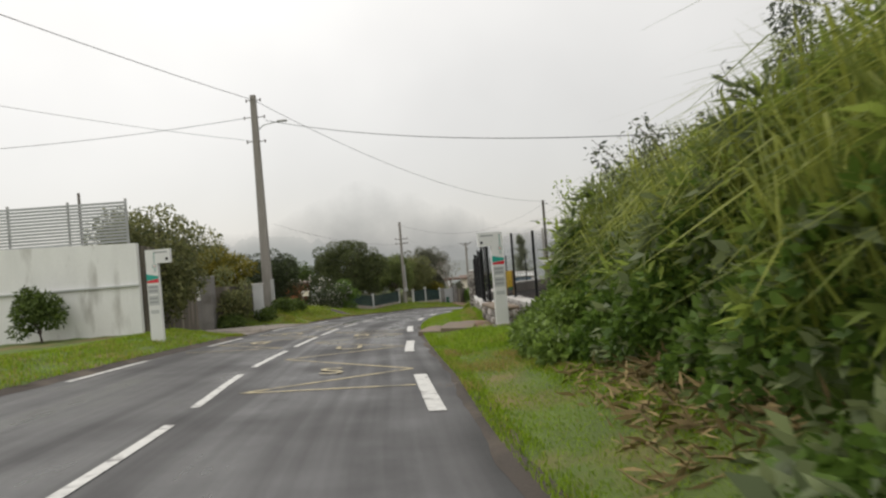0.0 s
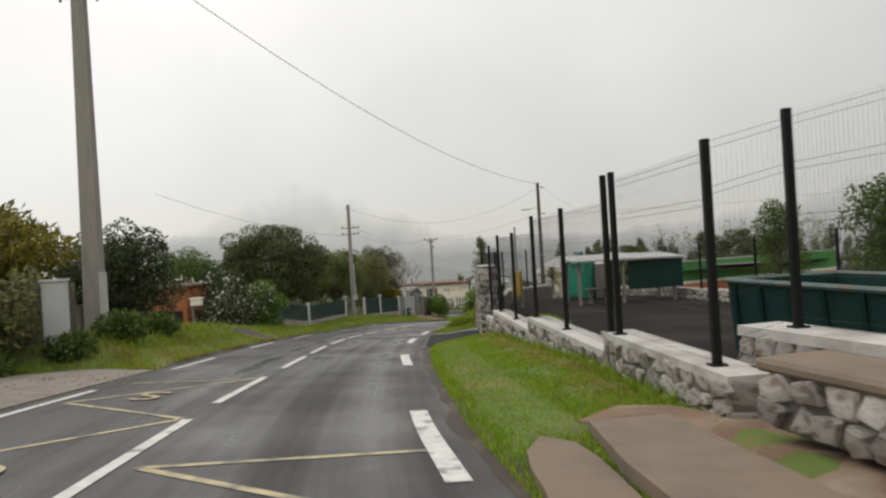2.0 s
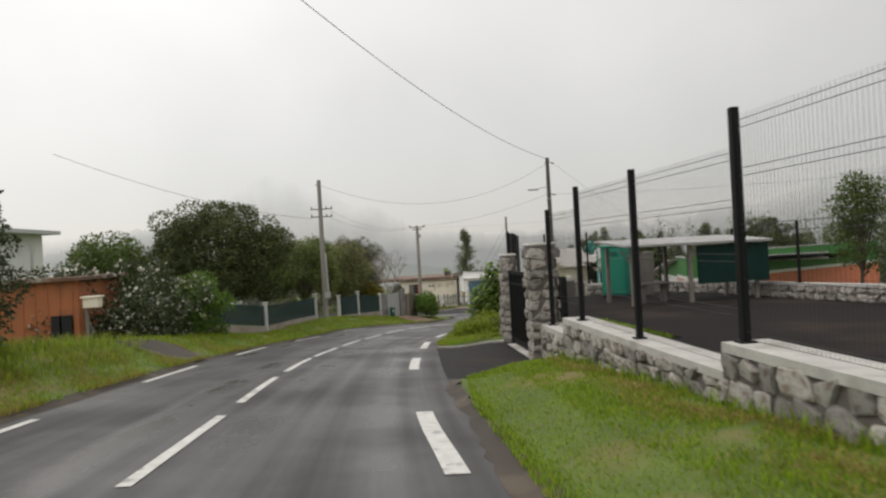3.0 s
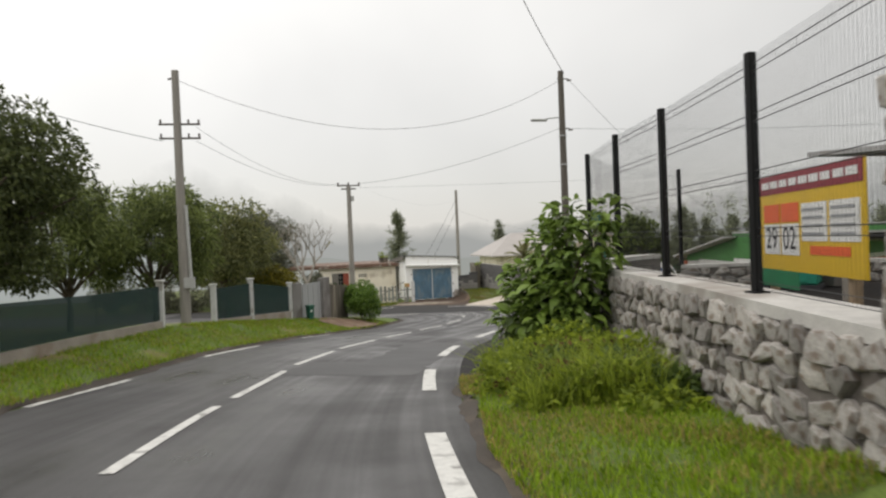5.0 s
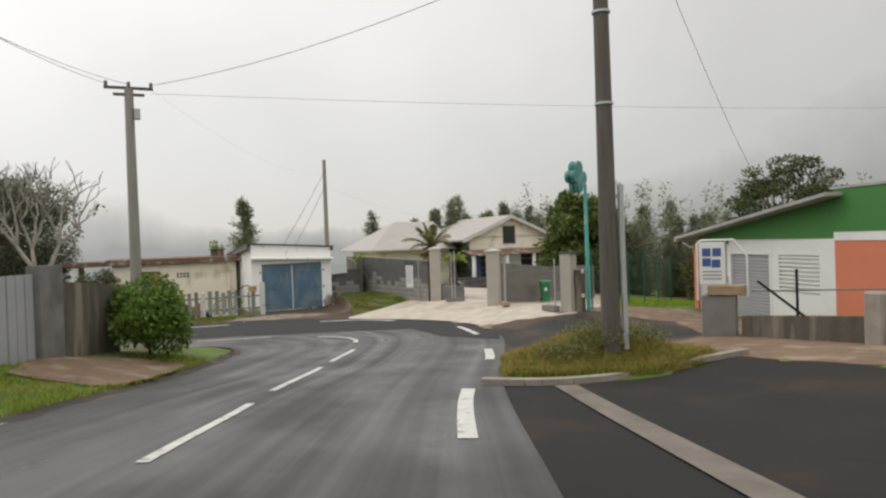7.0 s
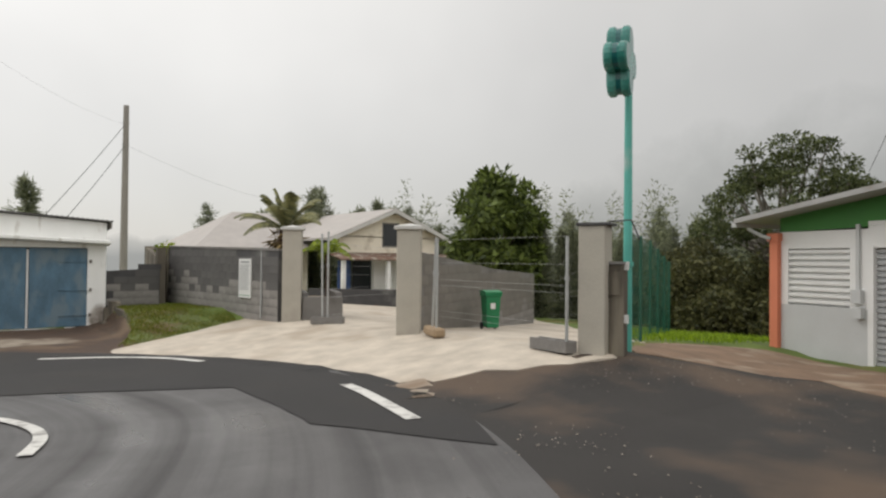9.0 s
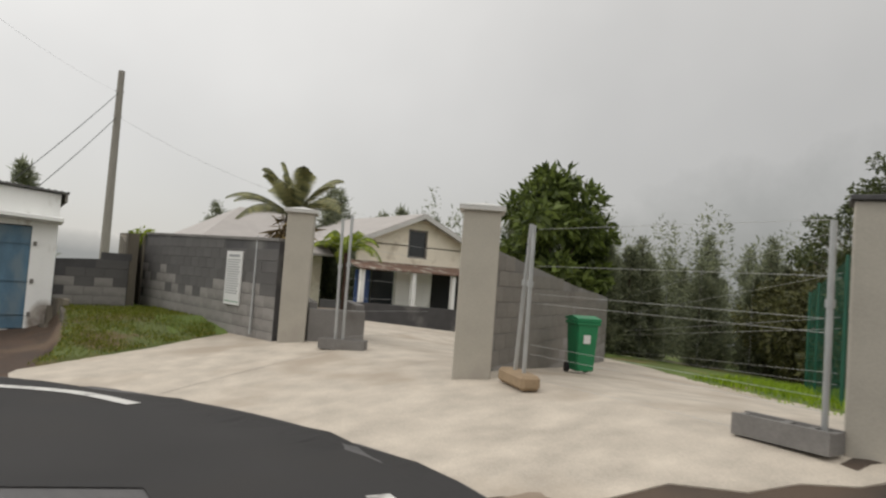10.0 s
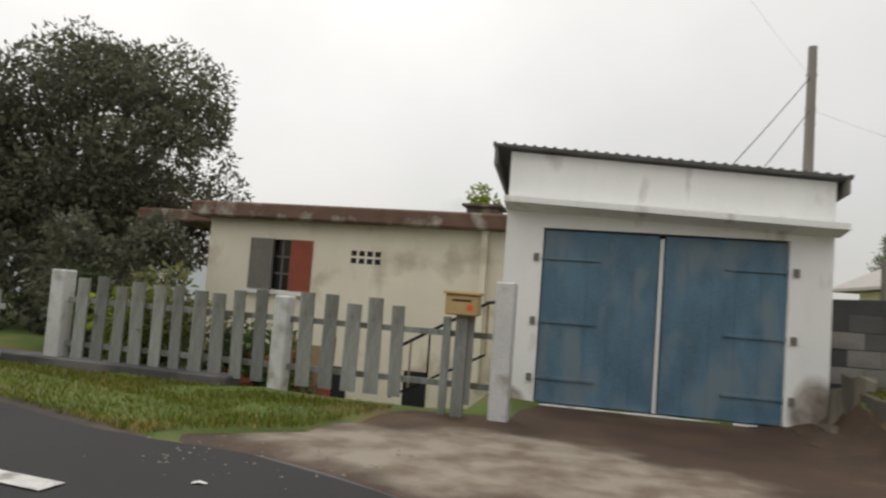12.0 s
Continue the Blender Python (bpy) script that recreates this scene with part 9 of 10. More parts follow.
tree("dark_hedge_tree", -8.1, 34.3, -1.3, clump_cloud(1.15, 1.2, 1.75, 1.85, 34, 0.55, 8), 13000, 0.11, "dark_leaf", "dense dark clipped evergreen beside the pole", 0.6, 0.1, shell=0.3)
tree("dark_hedge_tree", -9.6, 35.2, -1.3, clump_cloud(1.1, 1.1, 1.7, 1.85, 26, 0.55, 9), 8000, 0.12, "dark_leaf", "dense dark evergreen behind its neighbour", 0.6, 0.1, shell=0.3)
fbush = tree("flowering_bush", -8.7, 43.2, -2.0, clump_cloud(2.45, 1.7, 1.5, 1.35, 40, 0.6, 10), 14000, 0.14, "dark_leaf", "dark bush covered with pale flowers", 0.5, 0.08, category="bush", shell=0.4)
leafy("blossom", clump_cloud(2.5, 1.75, 1.55, 1.35, 40, 0.6, 10), 1700, 0.12, "white_petal", fbush, 0.9, 0, 0.12)
tree("bush", -6.75, 44.9, -2.25, clump_cloud(1.2, 1.1, 1.1, 1.25, 24, 0.45, 12), 7000, 0.13, "bright_leaf", "green bush beside the flowering bush", 0.3, 0.05, category="bush")
tree("round_tree", -7.7, 51.6, -2.6, clump_cloud(3.3, 3.1, 2.5, 3.0, 130, 0.62, 13, low=-0.8), 60000, 0.12, "dome_leaf", "dense dome-shaped dark green tree", 1.6, 0.22, shell=0.3)
tree("round_tree", -15.2, 60.5, -3.2, clump_cloud(2.6, 2.4, 2.6, 3.0, 50, 0.8, 71, low=-1), 14000, 0.17, "mid_leaf", "broad green tree behind the dome-shaped one", 1.2, 0.18, shell=0.35)
tree("round_tree", -11.8, 50.0, -2.0, clump_cloud(1.8, 1.8, 1.5, 2.2, 24, 0.8, 14), 8000, 0.15, "mid_leaf", "lighter green tree behind the hedge", 1.2, 0.16, shell=0.35)
tree("bamboo_clump", -5.3, 61.0, -3.2, clump_cloud(2.3, 2.6, 2.3, 2.9, 70, 0.5, 15, low=-0.7), 15000, 0.24, "misty_leaf", "arching olive-green bamboo-like tree behind the fence", 1.6, 0.1, aspect=0.2, droop=0.7)
tree("bamboo_clump", -6.9, 58.0, -3.0, clump_cloud(1.8, 1.8, 2.2, 2.8, 46, 0.48, 16, low=-0.7), 9500, 0.24, "misty_leaf", "drooping olive-green tree behind the fence", 1.6, 0.1, aspect=0.2, droop=0.7)
tree("shrub_tree", -3.6, 66.0, -3.6, clump_cloud(2.1, 1.7, 1.9, 2.9, 30, 0.7, 17), 9000, 0.18, "olive_leaf", "green tree behind the mesh fence", 1.2, 0.12)
tree("shrub", -1.7, 67.2, -3.7, clump_cloud(0.9, 0.9, 0.7, 1.6, 12, 0.42, 18), 1500, 0.28, "yellow_leaf", "yellowing banana-leaved shrub behind the gate", 0.8, 0.06, category="shrub", aspect=0.25, droop=0.6)
rb = tree("round_bush", 1.95, 68.75, -4.25, clump_cloud(0.95, 0.95, 0.8, 1.05, 22, 0.42, 19), 7000, 0.13, "bright_leaf", "round bright green bush at the road edge", 0.3, 0.05, category="bush", shell=0.35)
tree("shrub", 0.9, 69.6, -4.2, clump_cloud(0.5, 0.5, 0.7, 1.0, 8, 0.4, 20), 1500, 0.12, "dark_leaf", "dark shrub behind the round bush", 0.3, 0.05, category="shrub")
tree("house_tree", -4.5, 89.2, -5.0, clump_cloud(3.7, 3.2, 3.4, 4.0, 120, 0.8, 22, low=-1), 46000, 0.15, "dusky_leaf", "large dark-leaved tree beside the cream house", 2.2, 0.25, shell=0.4)
tree("house_tree", -9.0, 90.0, -5.0, clump_cloud(2.6, 2.6, 2.3, 3.6, 30, 0.9, 23), 12000, 0.17, "dark_leaf", "dark-leaved tree behind the picket fence", 2.0, 0.22, shell=0.4)
for x, y, z0, sd, lf in ((1.9, 83.7, -5.75, 61, "olive_leaf"), (2.6, 84.2, -5.9, 62, "dark_leaf"), (3.3, 84.0, -5.9, 63, "mid_leaf"), (1.4, 84.0, -5.8, 64, "dark_leaf"), (0.6, 83.9, -5.3, 65, "dark_leaf"), (1.9, 83.3, -5.25, 66, "weed_leaf"), (2.4, 83.3, -5.35, 67, "olive_leaf"), (-0.3, 84.6, -4.6, 68, "dusky_leaf"), (0.3, 85.6, -4.4, 69, "dusky_leaf")):
    tree("yard_shrub", x, y, z0, clump_cloud(0.5, 0.45, 0.75, 1.0, 12, 0.3, sd), 1500, 0.12, lf, "leafy plants growing up behind the picket fence", 0.3, 0.04, category="shrub")
tree("yard_shrub", 1.2, 84.4, -5.2, clump_cloud(0.7, 0.5, 0.5, 0.75, 10, 0.3, 24), 1600, 0.11, "mid_leaf", "green shrub behind the picket fence", 0.2, 0.04, category="shrub")
tree("broadleaf_tree", 23.2, 83.4, -5.4, clump_cloud(2.3, 2.0, 2.5, 3.5, 46, 0.52, 25), 9500, 0.33, "broad_leaf", "broad-leaved green tree behind the yard wall", 1.6, 0.16, shell=0.45, aspect=0.4)
ot = clump_cloud(3.8, 3.4, 2.5, 5.0, 46, 0.66, 27, flat=0.5, low=-0.85)
tree("open_tree", 31.0, 76.2, -5.8, ot, 15000, 0.16, "pine_leaf", "tall open-crowned tree with layered foliage and visible limbs", 3.4, 0.22, "pale_bark", every=1, shell=0.5)
for i, (x, y, r) in enumerate(((26.0, 73.6, 1.4), (28.2, 74.8, 1.6), (24.8, 75.2, 1.0))):
    tree("shrub", x, y, -5.6, clump_cloud(r, r, 0.95, 0.9, 18, 0.42, 40 + i), 3600, 0.19, "thicket_leaf", "dense brownish-green shrub at the end of the meadow", 0.4, 0.06, category="shrub")
for i, (x, y, r, hh) in enumerate(((27.0, 76.6, 1.5, 3.2), (29.2, 75.2, 1.7, 3.6), (31.2, 73.8, 1.6, 3.4), (28.2, 77.8, 1.6, 3.9), (30.6, 76.4, 1.8, 4.0))):
    tree("thicket_tree", x, y, -5.7, clump_cloud(r, r, hh * 0.48, hh * 0.52, 22, 0.6, 140 + i, low=-1), 6000, 0.17, "thicket_leaf", "dense dark brownish-green thicket under the open tree", 0.8, 0.07, category="shrub", shell=0.5)
mf = thing("green_wire_fence", Matrix.Identity(4), "tall green welded wire fence along the meadow", "fence")
mposts = [(14.98 + 0.9 * k * 1.6, 70.4 + 0.545 * k * 1.6) for k in range(6)]
for k, (x, y) in enumerate(mposts):
    zb_ = gr(x, y)
    part("post", boxes((x - 0.018, y - 0.018, zb_ - 0.1, x + 0.018, y + 0.018, zb_ + 1.95)), "bin_dark", mf)
    if k:
        wire_panel(mposts[k - 1], (x, y), gr(*mposts[k - 1]), zb_, 1.9, mf, gap=0.05, r=0.0014, material="bin_dark", rails=(0.05, 0.6, 1.2, 1.88))
for i, (x, y, zt, r, mt) in enumerate(((20.2, 50.2, 3.2, 1.2, "mid_leaf"), (16.3, 35.6, 3.3, 1.35, "mid_leaf"), (18.2, 31.5, 3.0, 1.6, "mid_leaf"), (21.0, 42.0, 1.6, 1.5, "dark_leaf"), (15.6, 27.5, 2.2, 1.5, "dark_leaf"))):
    z0 = gr(x, y)
    hh = zt - z0
    tree("slope_tree", x, y, z0, clump_cloud(r, r, hh * 0.36, hh * 0.62, 22, 0.6, 50 + i), 6500, 0.15, mt, "open green tree on the slope behind the playground", hh * 0.45, 0.13, every=1, shell=0.6)
tree("roof_weeds", 5.35, 88.35, -1.95, [(0, 0, 0.1, 0.25, 0.25, 0.15), (-0.2, 0.1, 0.3, 0.2, 0.2, 0.2)], 260, 0.12, "weed_leaf", "weeds growing on the roof block", 0.1, 0.01, category="weeds")
tree("wall_fern", 12.05, 85.9, -2.75, [(0, 0, 0.1, 0.3, 0.4, 0.2), (0.05, 0.3, -0.2, 0.2, 0.2, 0.3)], 420, 0.12, "weed_leaf", "fern hanging over the dark wall corner", 0.1, 0.01, category="fern")

for i, (x, y, rr, hh) in enumerate(((-1.6, 86.4, 0.9, 1.6), (-3.6, 85.4, 1.2, 2.0), (-5.6, 84.8, 1.3, 2.2), (-2.6, 87.4, 1.3, 2.4), (-7.8, 84.6, 1.3, 1.5), (-10.2, 85.0, 1.5, 1.7), (-13, 86, 1.8, 2.0))):
    tree("shrub", x, y, gr(x, y), clump_cloud(rr, rr * 0.8, hh * 0.5, hh * 0.55, 14, 0.5, 80 + i), 3600, 0.15, "dusky_leaf", "dark shrub under the tree behind the picket fence", 0.3, 0.05, category="shrub")
# bare-branched tree with few leaves
bare = thing("bare_tree", Matrix.Translation((-0.4, 71.6, -4.2)), "nearly leafless tree with pale pinkish branches", "tree")
bm = bmesh.new()
br = random.Random(9)
tips = []


def fork(p, d, L, r, k):
    q = p + d * L
    tube(bm, [p, (p + q) / 2 + Vector((br.uniform(-0.05, 0.05), br.uniform(-0.05, 0.05), 0.03)), q], [r, r * 0.85, r * 0.65], 5, cap=False)
    if k == 0:
        tips.append(q)
        return
    for _ in range(3 if k > 2 else 2):
        e = (d + Vector((br.uniform(-0.7, 0.7), br.uniform(-0.7, 0.7), br.uniform(-0.1, 0.5)))).normalized()
        fork(q, e, L * br.uniform(0.65, 0.85), r * 0.62, k - 1)


fork(Vector((0, 0, 0)), Vector((0, 0, 1)), 1.6, 0.11, 5)
part("trunk", bm, "pale_bark", bare)
tp = np.array([t[:] for t in tips for _ in range(11)]) + lr.normal(0, 0.16, (11 * len(tips), 3))
tp = tp[tp[:, 2] < 3.6]
link("leaves", fast_mesh("leaves", *leaf_mesh("l", tp, lr.normal(0, 1, tp.shape), 0.16, 0.4, 0.3)), "yellow_leaf", bare)


def frond(bm, base, az, lift, L, n=26, wid=0.3, sag=1.0):
    """A feather leaf: a curved rib with close narrow leaflets on both sides, blunt at the tip."""
    d = Vector((math.cos(az), math.sin(az), 0))
    pts = []
    for k in range(n + 1):
        t = k / n
        pts.append(base + d * (L * t * math.cos(lift) * (1 - 0.1 * t)) + Vector((0, 0, L * (t * math.sin(lift) - sag * 0.55 * t * t * (0.5 + 0.7 * t)))))
    tube(bm, pts[::3] + [pts[-1]], 0.012, 4, cap=False)
    side = d.cross(Vector((0, 0, 1)))
    for k in range(3, n):
        t = k / n
        w = wid * min(1, 0.25 + t * 2.2) * min(1, 0.2 + (1 - t) * 2.2)
        a = (pts[k + 1] - pts[k - 1]).normalized()
        for s in (-1, 1):
            e = pts[k] + side * s * w + a * w * 0.5 - Vector((0, 0, w * 0.55))
            m1, m2 = (pts[k] * 0.45 + e * 0.55) - a * 0.011, (pts[k] * 0.45 + e * 0.55) + a * 0.011
            bm.faces.new([bm.verts.new(q_) for q_ in (pts[k] - a * 0.014, m1, e, m2, pts[k] + a * 0.014)])


palm = thing("tree_fern", Matrix.Translation((13.95, 81.1, -4.2)), "tree fern with a shaggy brown trunk and arching grey-green fronds", "palm")
part("trunk", rod([(0, 0, -0.2), (0.02, 0, 0.8), (0, 0, 1.7), (0, 0, 2.15)], [0.2, 0.19, 0.26, 0.16], 10), "palm_fibre", palm)
for k in range(26):
    az = k * 2.399
    lift = radians(84 - (k % 13) * 5.6)
    bm = bmesh.new()
    frond(bm, Vector((0, 0, 2.1)), az, lift, 1.75 + 0.2 * math.sin(k * 1.7), n=44, wid=0.22, sag=0.62)
    part("frond", bm, "palm_leaf", palm)
fp2 = thing("potted_palm", Matrix.Translation((14.25, 79.2, -3.9)), "yellow-green feather palm in the planter", "palm")
part("trunk", rod([(0, 0, -0.3), (0.03, 0, 0.4), (0, 0, 1.1)], [0.08, 0.07, 0.06], 8), "palm_fibre", fp2)
for k in range(12):
    bm = bmesh.new()
    frond(bm, Vector((0, 0, 1.1)), k * 2.399, radians(72 - k * 4), 1.05, wid=0.18, sag=1.0)
    part("frond", bm, "weed_leaf", fp2)
dead = leafy("dead_fronds", [(13.95, 81.1, -2.45, 0.32, 0.32, 0.35)], 300, 0.35, "dry_straw", None, 0.15, 1.2)
tagged(dead, "dry brown hanging fronds around the fern trunk", "fern", kind="stuff")


# casuarina row in the valley
def casuarina(seed, h):
    rg = np.random.default_rng(seed)
    t = thing("casuarina", Matrix.Identity(4), "tall feathery casuarina in the misty row, its green paled in place of haze", "tree", "casuarina row")
    part("trunk", rod([(0, 0, -1), (0, 0, h * 0.5), (0, 0, h * 0.97)], [0.14, 0.09, 0.02], 6), "bark", t)
    pos, out = [], []
    for k in range(140):
        f = 1 - rg.random() ** 0.62
        L = (1 - f) ** 0.9 * h * 0.25 * rg.uniform(0.4, 1.25) + 0.05
        az = rg.uniform(0, 2 * math.pi)
        m = 44
        s = rg.random(m)
        d = np.array([math.cos(az), math.sin(az), 0.5])
        q = np.array([0, 0, f * h]) + d * (L * s)[:, None] + rg.normal(0, 0.13, (m, 3))
        pos.append(q)
        out.append(np.tile(d, (m, 1)))
    pos, out = np.concatenate(pos), np.concatenate(out)
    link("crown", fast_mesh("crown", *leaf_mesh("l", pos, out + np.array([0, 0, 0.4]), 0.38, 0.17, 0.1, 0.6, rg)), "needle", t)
    return t


cas = [casuarina(61, 7.5), casuarina(62, 8.5), casuarina(63, 6.5)]
spots = []
for k in range(17):
    t = k / 16
    spots.append((25.5 + 34 * t + lr.uniform(-0.8, 0.8), 108 - 10 * t + lr.uniform(-2, 2), lr.uniform(0.9, 1.12)))
for k in range(12):
    t = k / 11
    spots.append((60 + 12 * t + lr.uniform(-1, 1), 96 - 34 * t + lr.uniform(-2, 2), lr.uniform(0.85, 1.1)))
for k in range(24):
    spots.append((27 + 1.9 * k + lr.uniform(-0.6, 0.6), 112 - 0.9 * k + lr.uniform(-2, 2), lr.uniform(0.75, 1.0)))
for k in range(36):
    spots.append((24.3 + 0.45 * k + lr.uniform(-0.4, 0.4), 84 - 0.4 * k + lr.uniform(-0.8, 0.8), lr.uniform(0.42, 0.64) * (1 - 0.012 * k)))
for k in range(14):
    spots.append((21.5 + 1.7 * k + lr.uniform(-0.5, 0.5), 104 - 0.6 * k + lr.uniform(-1, 1), lr.uniform(0.66, 0.86)))
spots += [(23.1, 118, 1.0), (24.9, 119, 0.85), (11.2, 123, 1.35)]
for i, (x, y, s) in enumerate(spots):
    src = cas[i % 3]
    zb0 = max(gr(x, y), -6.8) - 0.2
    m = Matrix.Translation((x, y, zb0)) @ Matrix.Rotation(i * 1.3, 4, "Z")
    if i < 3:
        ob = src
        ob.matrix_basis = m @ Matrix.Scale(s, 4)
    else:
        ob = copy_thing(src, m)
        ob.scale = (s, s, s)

# unbroken belt of trees across the valley
wr = np.random.default_rng(77)
belt = []
for k in range(120):
    f = k / 119
    x, y = 34 + 52 * f + wr.uniform(-1.5, 1.5), 109 - 37 * f + wr.uniform(-3, 3)
    top = 1.2 + 1.7 * wr.random() + 0.9 * math.sin(k * 0.37)
    for j in range(5):
        g_ = j / 4
        belt.append((x, y, -7 + (top + 6.2) * g_, 1.9 * (1 - 0.75 * g_), 1.9 * (1 - 0.75 * g_), 1.2))
p, o = blob_points(belt, 70000, wr, shell=0.75)
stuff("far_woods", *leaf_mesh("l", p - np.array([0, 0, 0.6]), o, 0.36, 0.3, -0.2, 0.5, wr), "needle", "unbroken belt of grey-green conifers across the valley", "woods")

# misty hill and far woods, a plain backdrop: its haze is painted as a grey glow that thins out into the cloud
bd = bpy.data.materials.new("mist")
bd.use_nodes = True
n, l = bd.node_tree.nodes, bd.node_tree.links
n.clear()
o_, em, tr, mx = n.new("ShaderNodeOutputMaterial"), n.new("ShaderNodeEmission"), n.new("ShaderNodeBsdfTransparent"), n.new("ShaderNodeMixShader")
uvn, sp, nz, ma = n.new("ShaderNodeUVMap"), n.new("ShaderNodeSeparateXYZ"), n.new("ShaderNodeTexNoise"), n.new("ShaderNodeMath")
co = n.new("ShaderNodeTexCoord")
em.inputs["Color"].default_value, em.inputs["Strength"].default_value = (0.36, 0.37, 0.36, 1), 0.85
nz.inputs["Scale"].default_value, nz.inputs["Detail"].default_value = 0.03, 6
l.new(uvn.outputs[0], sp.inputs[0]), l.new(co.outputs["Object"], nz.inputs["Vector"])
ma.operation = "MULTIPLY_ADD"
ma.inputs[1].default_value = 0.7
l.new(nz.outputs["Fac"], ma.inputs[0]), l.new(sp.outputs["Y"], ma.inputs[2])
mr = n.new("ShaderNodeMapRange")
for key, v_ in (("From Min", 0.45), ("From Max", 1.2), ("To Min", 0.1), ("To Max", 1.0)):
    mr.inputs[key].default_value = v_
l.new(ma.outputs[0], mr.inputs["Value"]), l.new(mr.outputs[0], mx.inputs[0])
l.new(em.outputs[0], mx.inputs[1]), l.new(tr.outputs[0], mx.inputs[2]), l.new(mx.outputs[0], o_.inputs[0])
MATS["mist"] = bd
bv, bf, bu = [], [], []
N = 420
for k in range(N + 1):
    az = radians(-75 + 150 * k / N)
    a = math.degrees(az)
    hgt = 42 * math.exp(-((a + 9) / 10) ** 2) + 95 * math.exp(-((a - 66) / 26) ** 2) + 20 * math.exp(-((a + 40) / 16) ** 2) + 8
    hgt += 3.0 * noise.noise((k * 0.21, 0, 0)) + 1.8 * noise.noise((k * 0.9, 3, 0))
    for z, v_ in ((-40, 0.0), (-5, 0.0), (hgt * 0.5, 0.5), (hgt, 1.0)):
        bv.append((420 * math.sin(az), 30 + 420 * math.cos(az), z))
        bu.append((k / N, v_))
for k in range(N):
    for j in range(3):
        i = k * 4 + j
        bf.append((i, i + 4, i + 5, i + 1))
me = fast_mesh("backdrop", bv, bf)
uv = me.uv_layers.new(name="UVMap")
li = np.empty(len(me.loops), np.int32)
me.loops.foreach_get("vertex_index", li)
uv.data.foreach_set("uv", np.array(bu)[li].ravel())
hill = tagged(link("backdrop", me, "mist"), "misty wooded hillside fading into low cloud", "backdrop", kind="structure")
hill.visible_shadow = False

# row of far trees standing out of the mist, a second plain backdrop with its haze painted as paler glow
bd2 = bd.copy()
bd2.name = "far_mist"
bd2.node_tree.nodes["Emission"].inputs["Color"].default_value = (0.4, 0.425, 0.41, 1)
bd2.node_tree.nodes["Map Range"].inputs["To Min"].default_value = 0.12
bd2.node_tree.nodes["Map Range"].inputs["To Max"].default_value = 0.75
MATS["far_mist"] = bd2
bv, bf, bu = [], [], []
N = 260
for k in range(N + 1):
    a = -34 + 24 * k / N
    az = radians(a)
    hgt = 9.5 * math.exp(-((a + 18) / 7.5) ** 2) + 1.5 * noise.noise((k * 0.11, 7, 0)) + 1.3 * abs(noise.noise((k * 0.33, 1, 0))) + 0.7 * noise.noise((k * 0.9, 2, 0))
    for z, v_ in ((-20, 0.0), (-5, 0.0), (hgt * 0.6 - 1, 0.4), (hgt, 0.8)):
        bv.append((200 * math.sin(az), 18 + 200 * math.cos(az), z))
        bu.append((k / N, v_))
for k in range(N):
    for j in range(3):
        i = k * 4 + j
        bf.append((i, i + 4, i + 5, i + 1))
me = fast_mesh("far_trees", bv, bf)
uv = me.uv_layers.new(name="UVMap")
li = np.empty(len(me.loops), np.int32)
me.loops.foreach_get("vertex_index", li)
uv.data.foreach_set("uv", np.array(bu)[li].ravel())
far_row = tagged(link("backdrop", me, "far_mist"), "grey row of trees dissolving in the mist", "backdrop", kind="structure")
far_row.visible_shadow = False

# ---- small things ----
mc = thing("meter_cabinet", Matrix.Translation((-7.5, 28.7, gr(-7.5, 28.7))) @ Matrix.Rotation(radians(15), 4, "Z"), "pale grey metal meter cabinet on the verge", "cabinet")
part("body", boxes((-0.23, -0.16, -0.1, 0.23, 0.16, 1.5), bevel=0.015), "grey_paint", mc)
part("door", boxes((-0.2, -0.172, 0.35, 0.2, -0.158, 1.42), bevel=0.006), "grey_paint", mc)
part("cap", boxes((-0.26, -0.19, 1.5, 0.26, 0.19, 1.55)), "pillar_cap", mc)


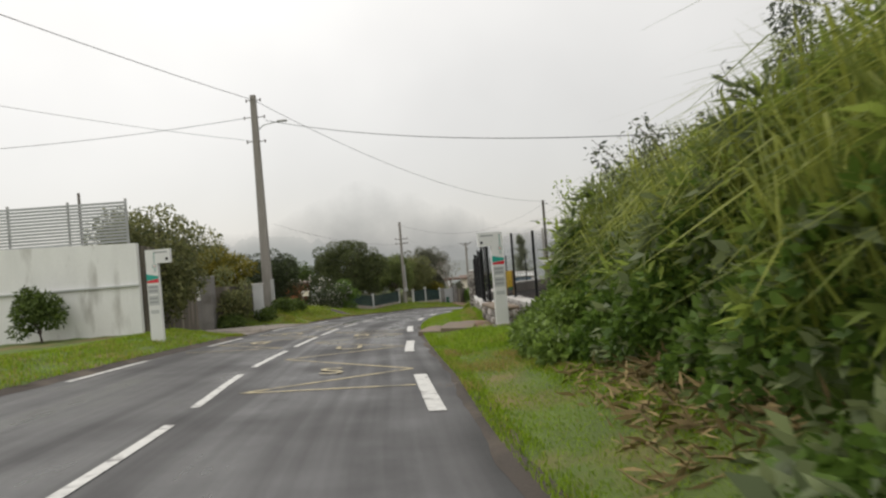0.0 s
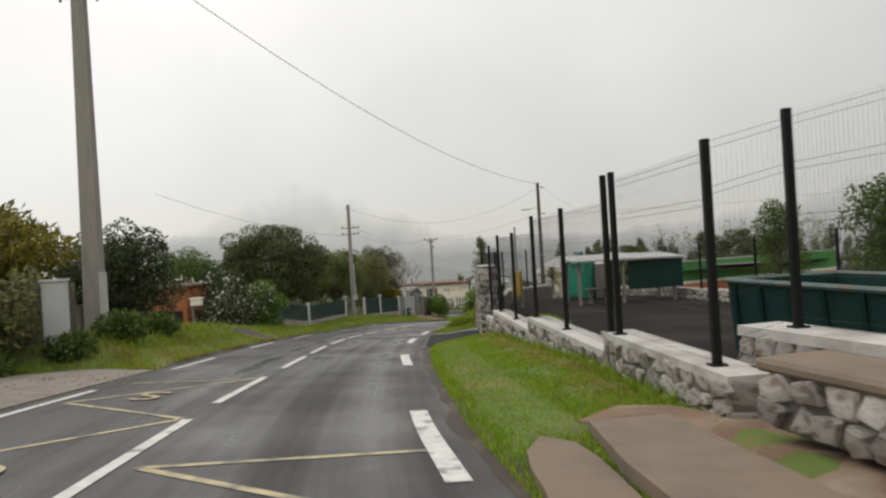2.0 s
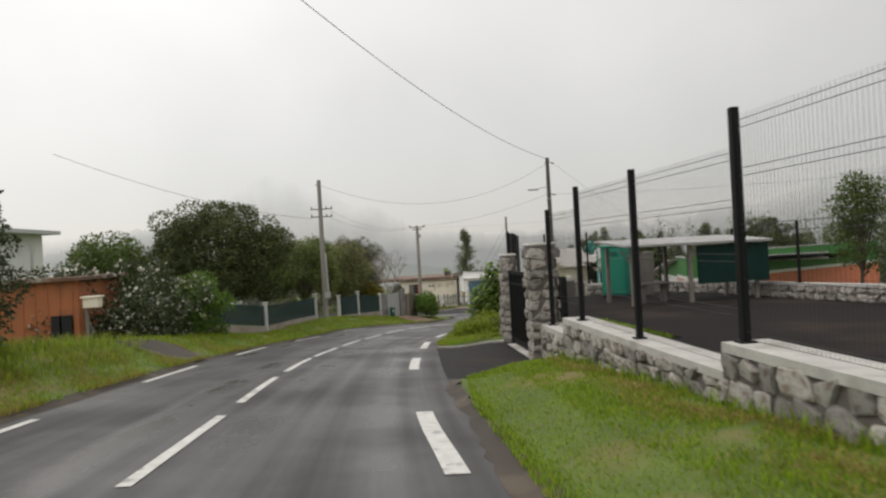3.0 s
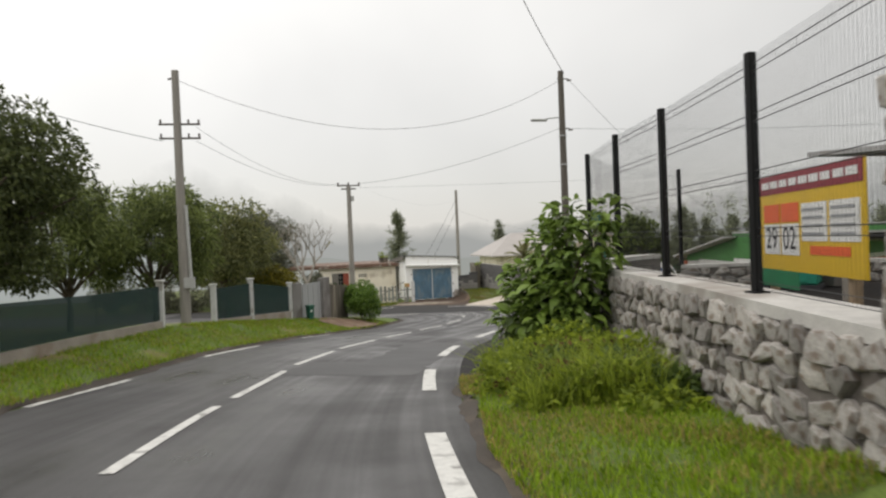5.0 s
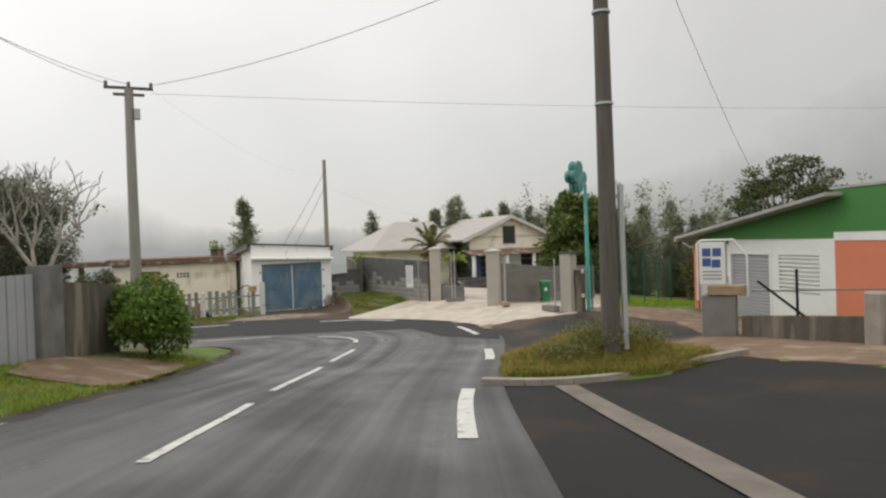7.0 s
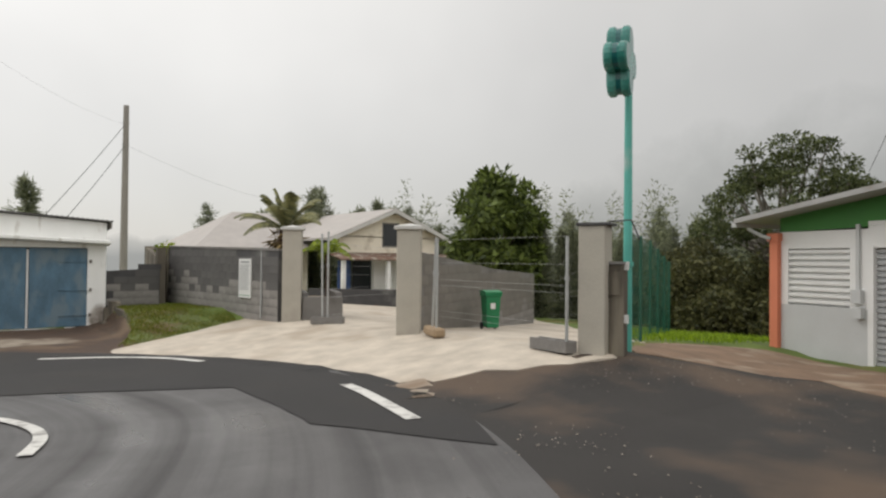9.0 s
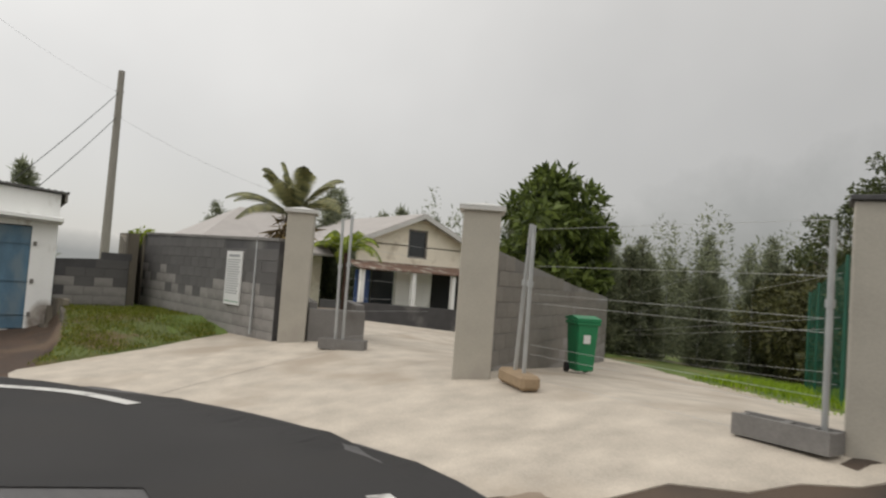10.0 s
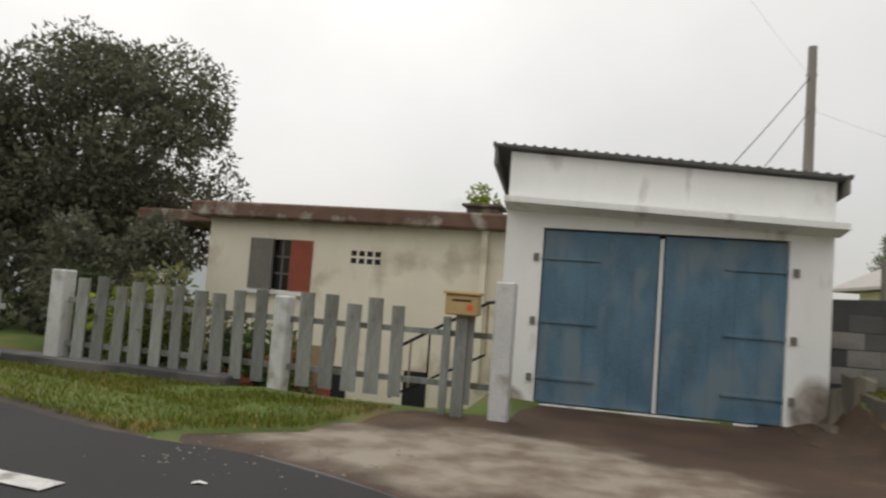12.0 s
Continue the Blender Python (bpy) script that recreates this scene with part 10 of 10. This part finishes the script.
def pebbles(name, spots, n, size, material, label, category, seed, zf=ground_z):
    """Loose bits scattered round the given spots (x, y, spread)."""
    rg = np.random.default_rng(seed)
    bm = bmesh.new()
    for k in range(n):
        x, y, r_ = spots[int(rg.integers(len(spots)))]
        px, py = x + rg.normal(0, r_), y + rg.normal(0, r_)
        s_ = size * rg.uniform(0.4, 1.5)
        z = float(np.atleast_1d(zf(px, py))[0])
        v = [bm.verts.new((px + s_ * math.cos(a) * rg.uniform(0.6, 1.1), py + s_ * math.sin(a) * rg.uniform(0.6, 1.1), z)) for a in np.arange(5) * 1.257]
        t_ = bm.verts.new((px, py, z + s_ * rg.uniform(0.5, 0.9)))
        for i in range(5):
            bm.faces.new((v[i], v[(i + 1) % 5], t_))
    ob = part(name, bm, material)
    return tagged(ob, label, category, kind="stuff")


pebbles("loose_gravel", [(13.4, 69.3, 0.4), (14.6, 69.2, 0.4), (11.2, 70.3, 0.3), (15.2, 68.2, 0.6), (10.2, 66.2, 0.35), (11.0, 67.8, 0.4), (13.5, 66.3, 0.6)], 420, 0.011, "gravel", "loose grey gravel on the forecourt edge", "gravel", 5, gz)
pebbles("loose_gravel", [(-6.0, 21.5, 0.8), (-7.0, 24.0, 0.9), (-5.6, 26.0, 0.6)], 260, 0.03, "gravel", "loose gravel on the lay-by", "gravel", 6, lambda x, y: gz(x, y) + 0.02)
pebbles("loose_gravel", [(2.25, 7.0, 0.12), (1.75, 11.0, 0.12), (1.2, 15.0, 0.12), (0.9, 40.9, 0.25), (1.35, 44.5, 0.15), (6.0, 80.2, 0.5), (5.0, 79.9, 0.3)], 300, 0.013, "gravel", "small stones along the asphalt edge", "gravel", 7, lambda x, y: gz(x, y) + 0.012)
for x, y, turn in ((1.05, 43.1, 20), (1.25, 42.9, 70), (5.35, 79.35, 15)):
    z = float(gz(x, y)) + 0.012
    lit = thing("litter", Matrix.Translation((x, y, z)) @ Matrix.Rotation(radians(turn), 4, "Z"), "scrap of white paper at the road edge", "litter", "scraps of paper")
    bm = bmesh.new()
    vs = [bm.verts.new(c) for c in ((-0.09, -0.03, 0.0), (0.0, -0.04, 0.03), (0.09, -0.02, 0.005), (0.08, 0.04, 0.0), (0.0, 0.035, 0.035), (-0.08, 0.04, 0.01))]
    bm.faces.new((vs[0], vs[1], vs[4], vs[5]))
    bm.faces.new((vs[1], vs[2], vs[3], vs[4]))
    bmesh.ops.scale(bm, vec=(0.5, 0.5, 0.35), verts=bm.verts)
    part("scrap", bm, "sign_white", lit)
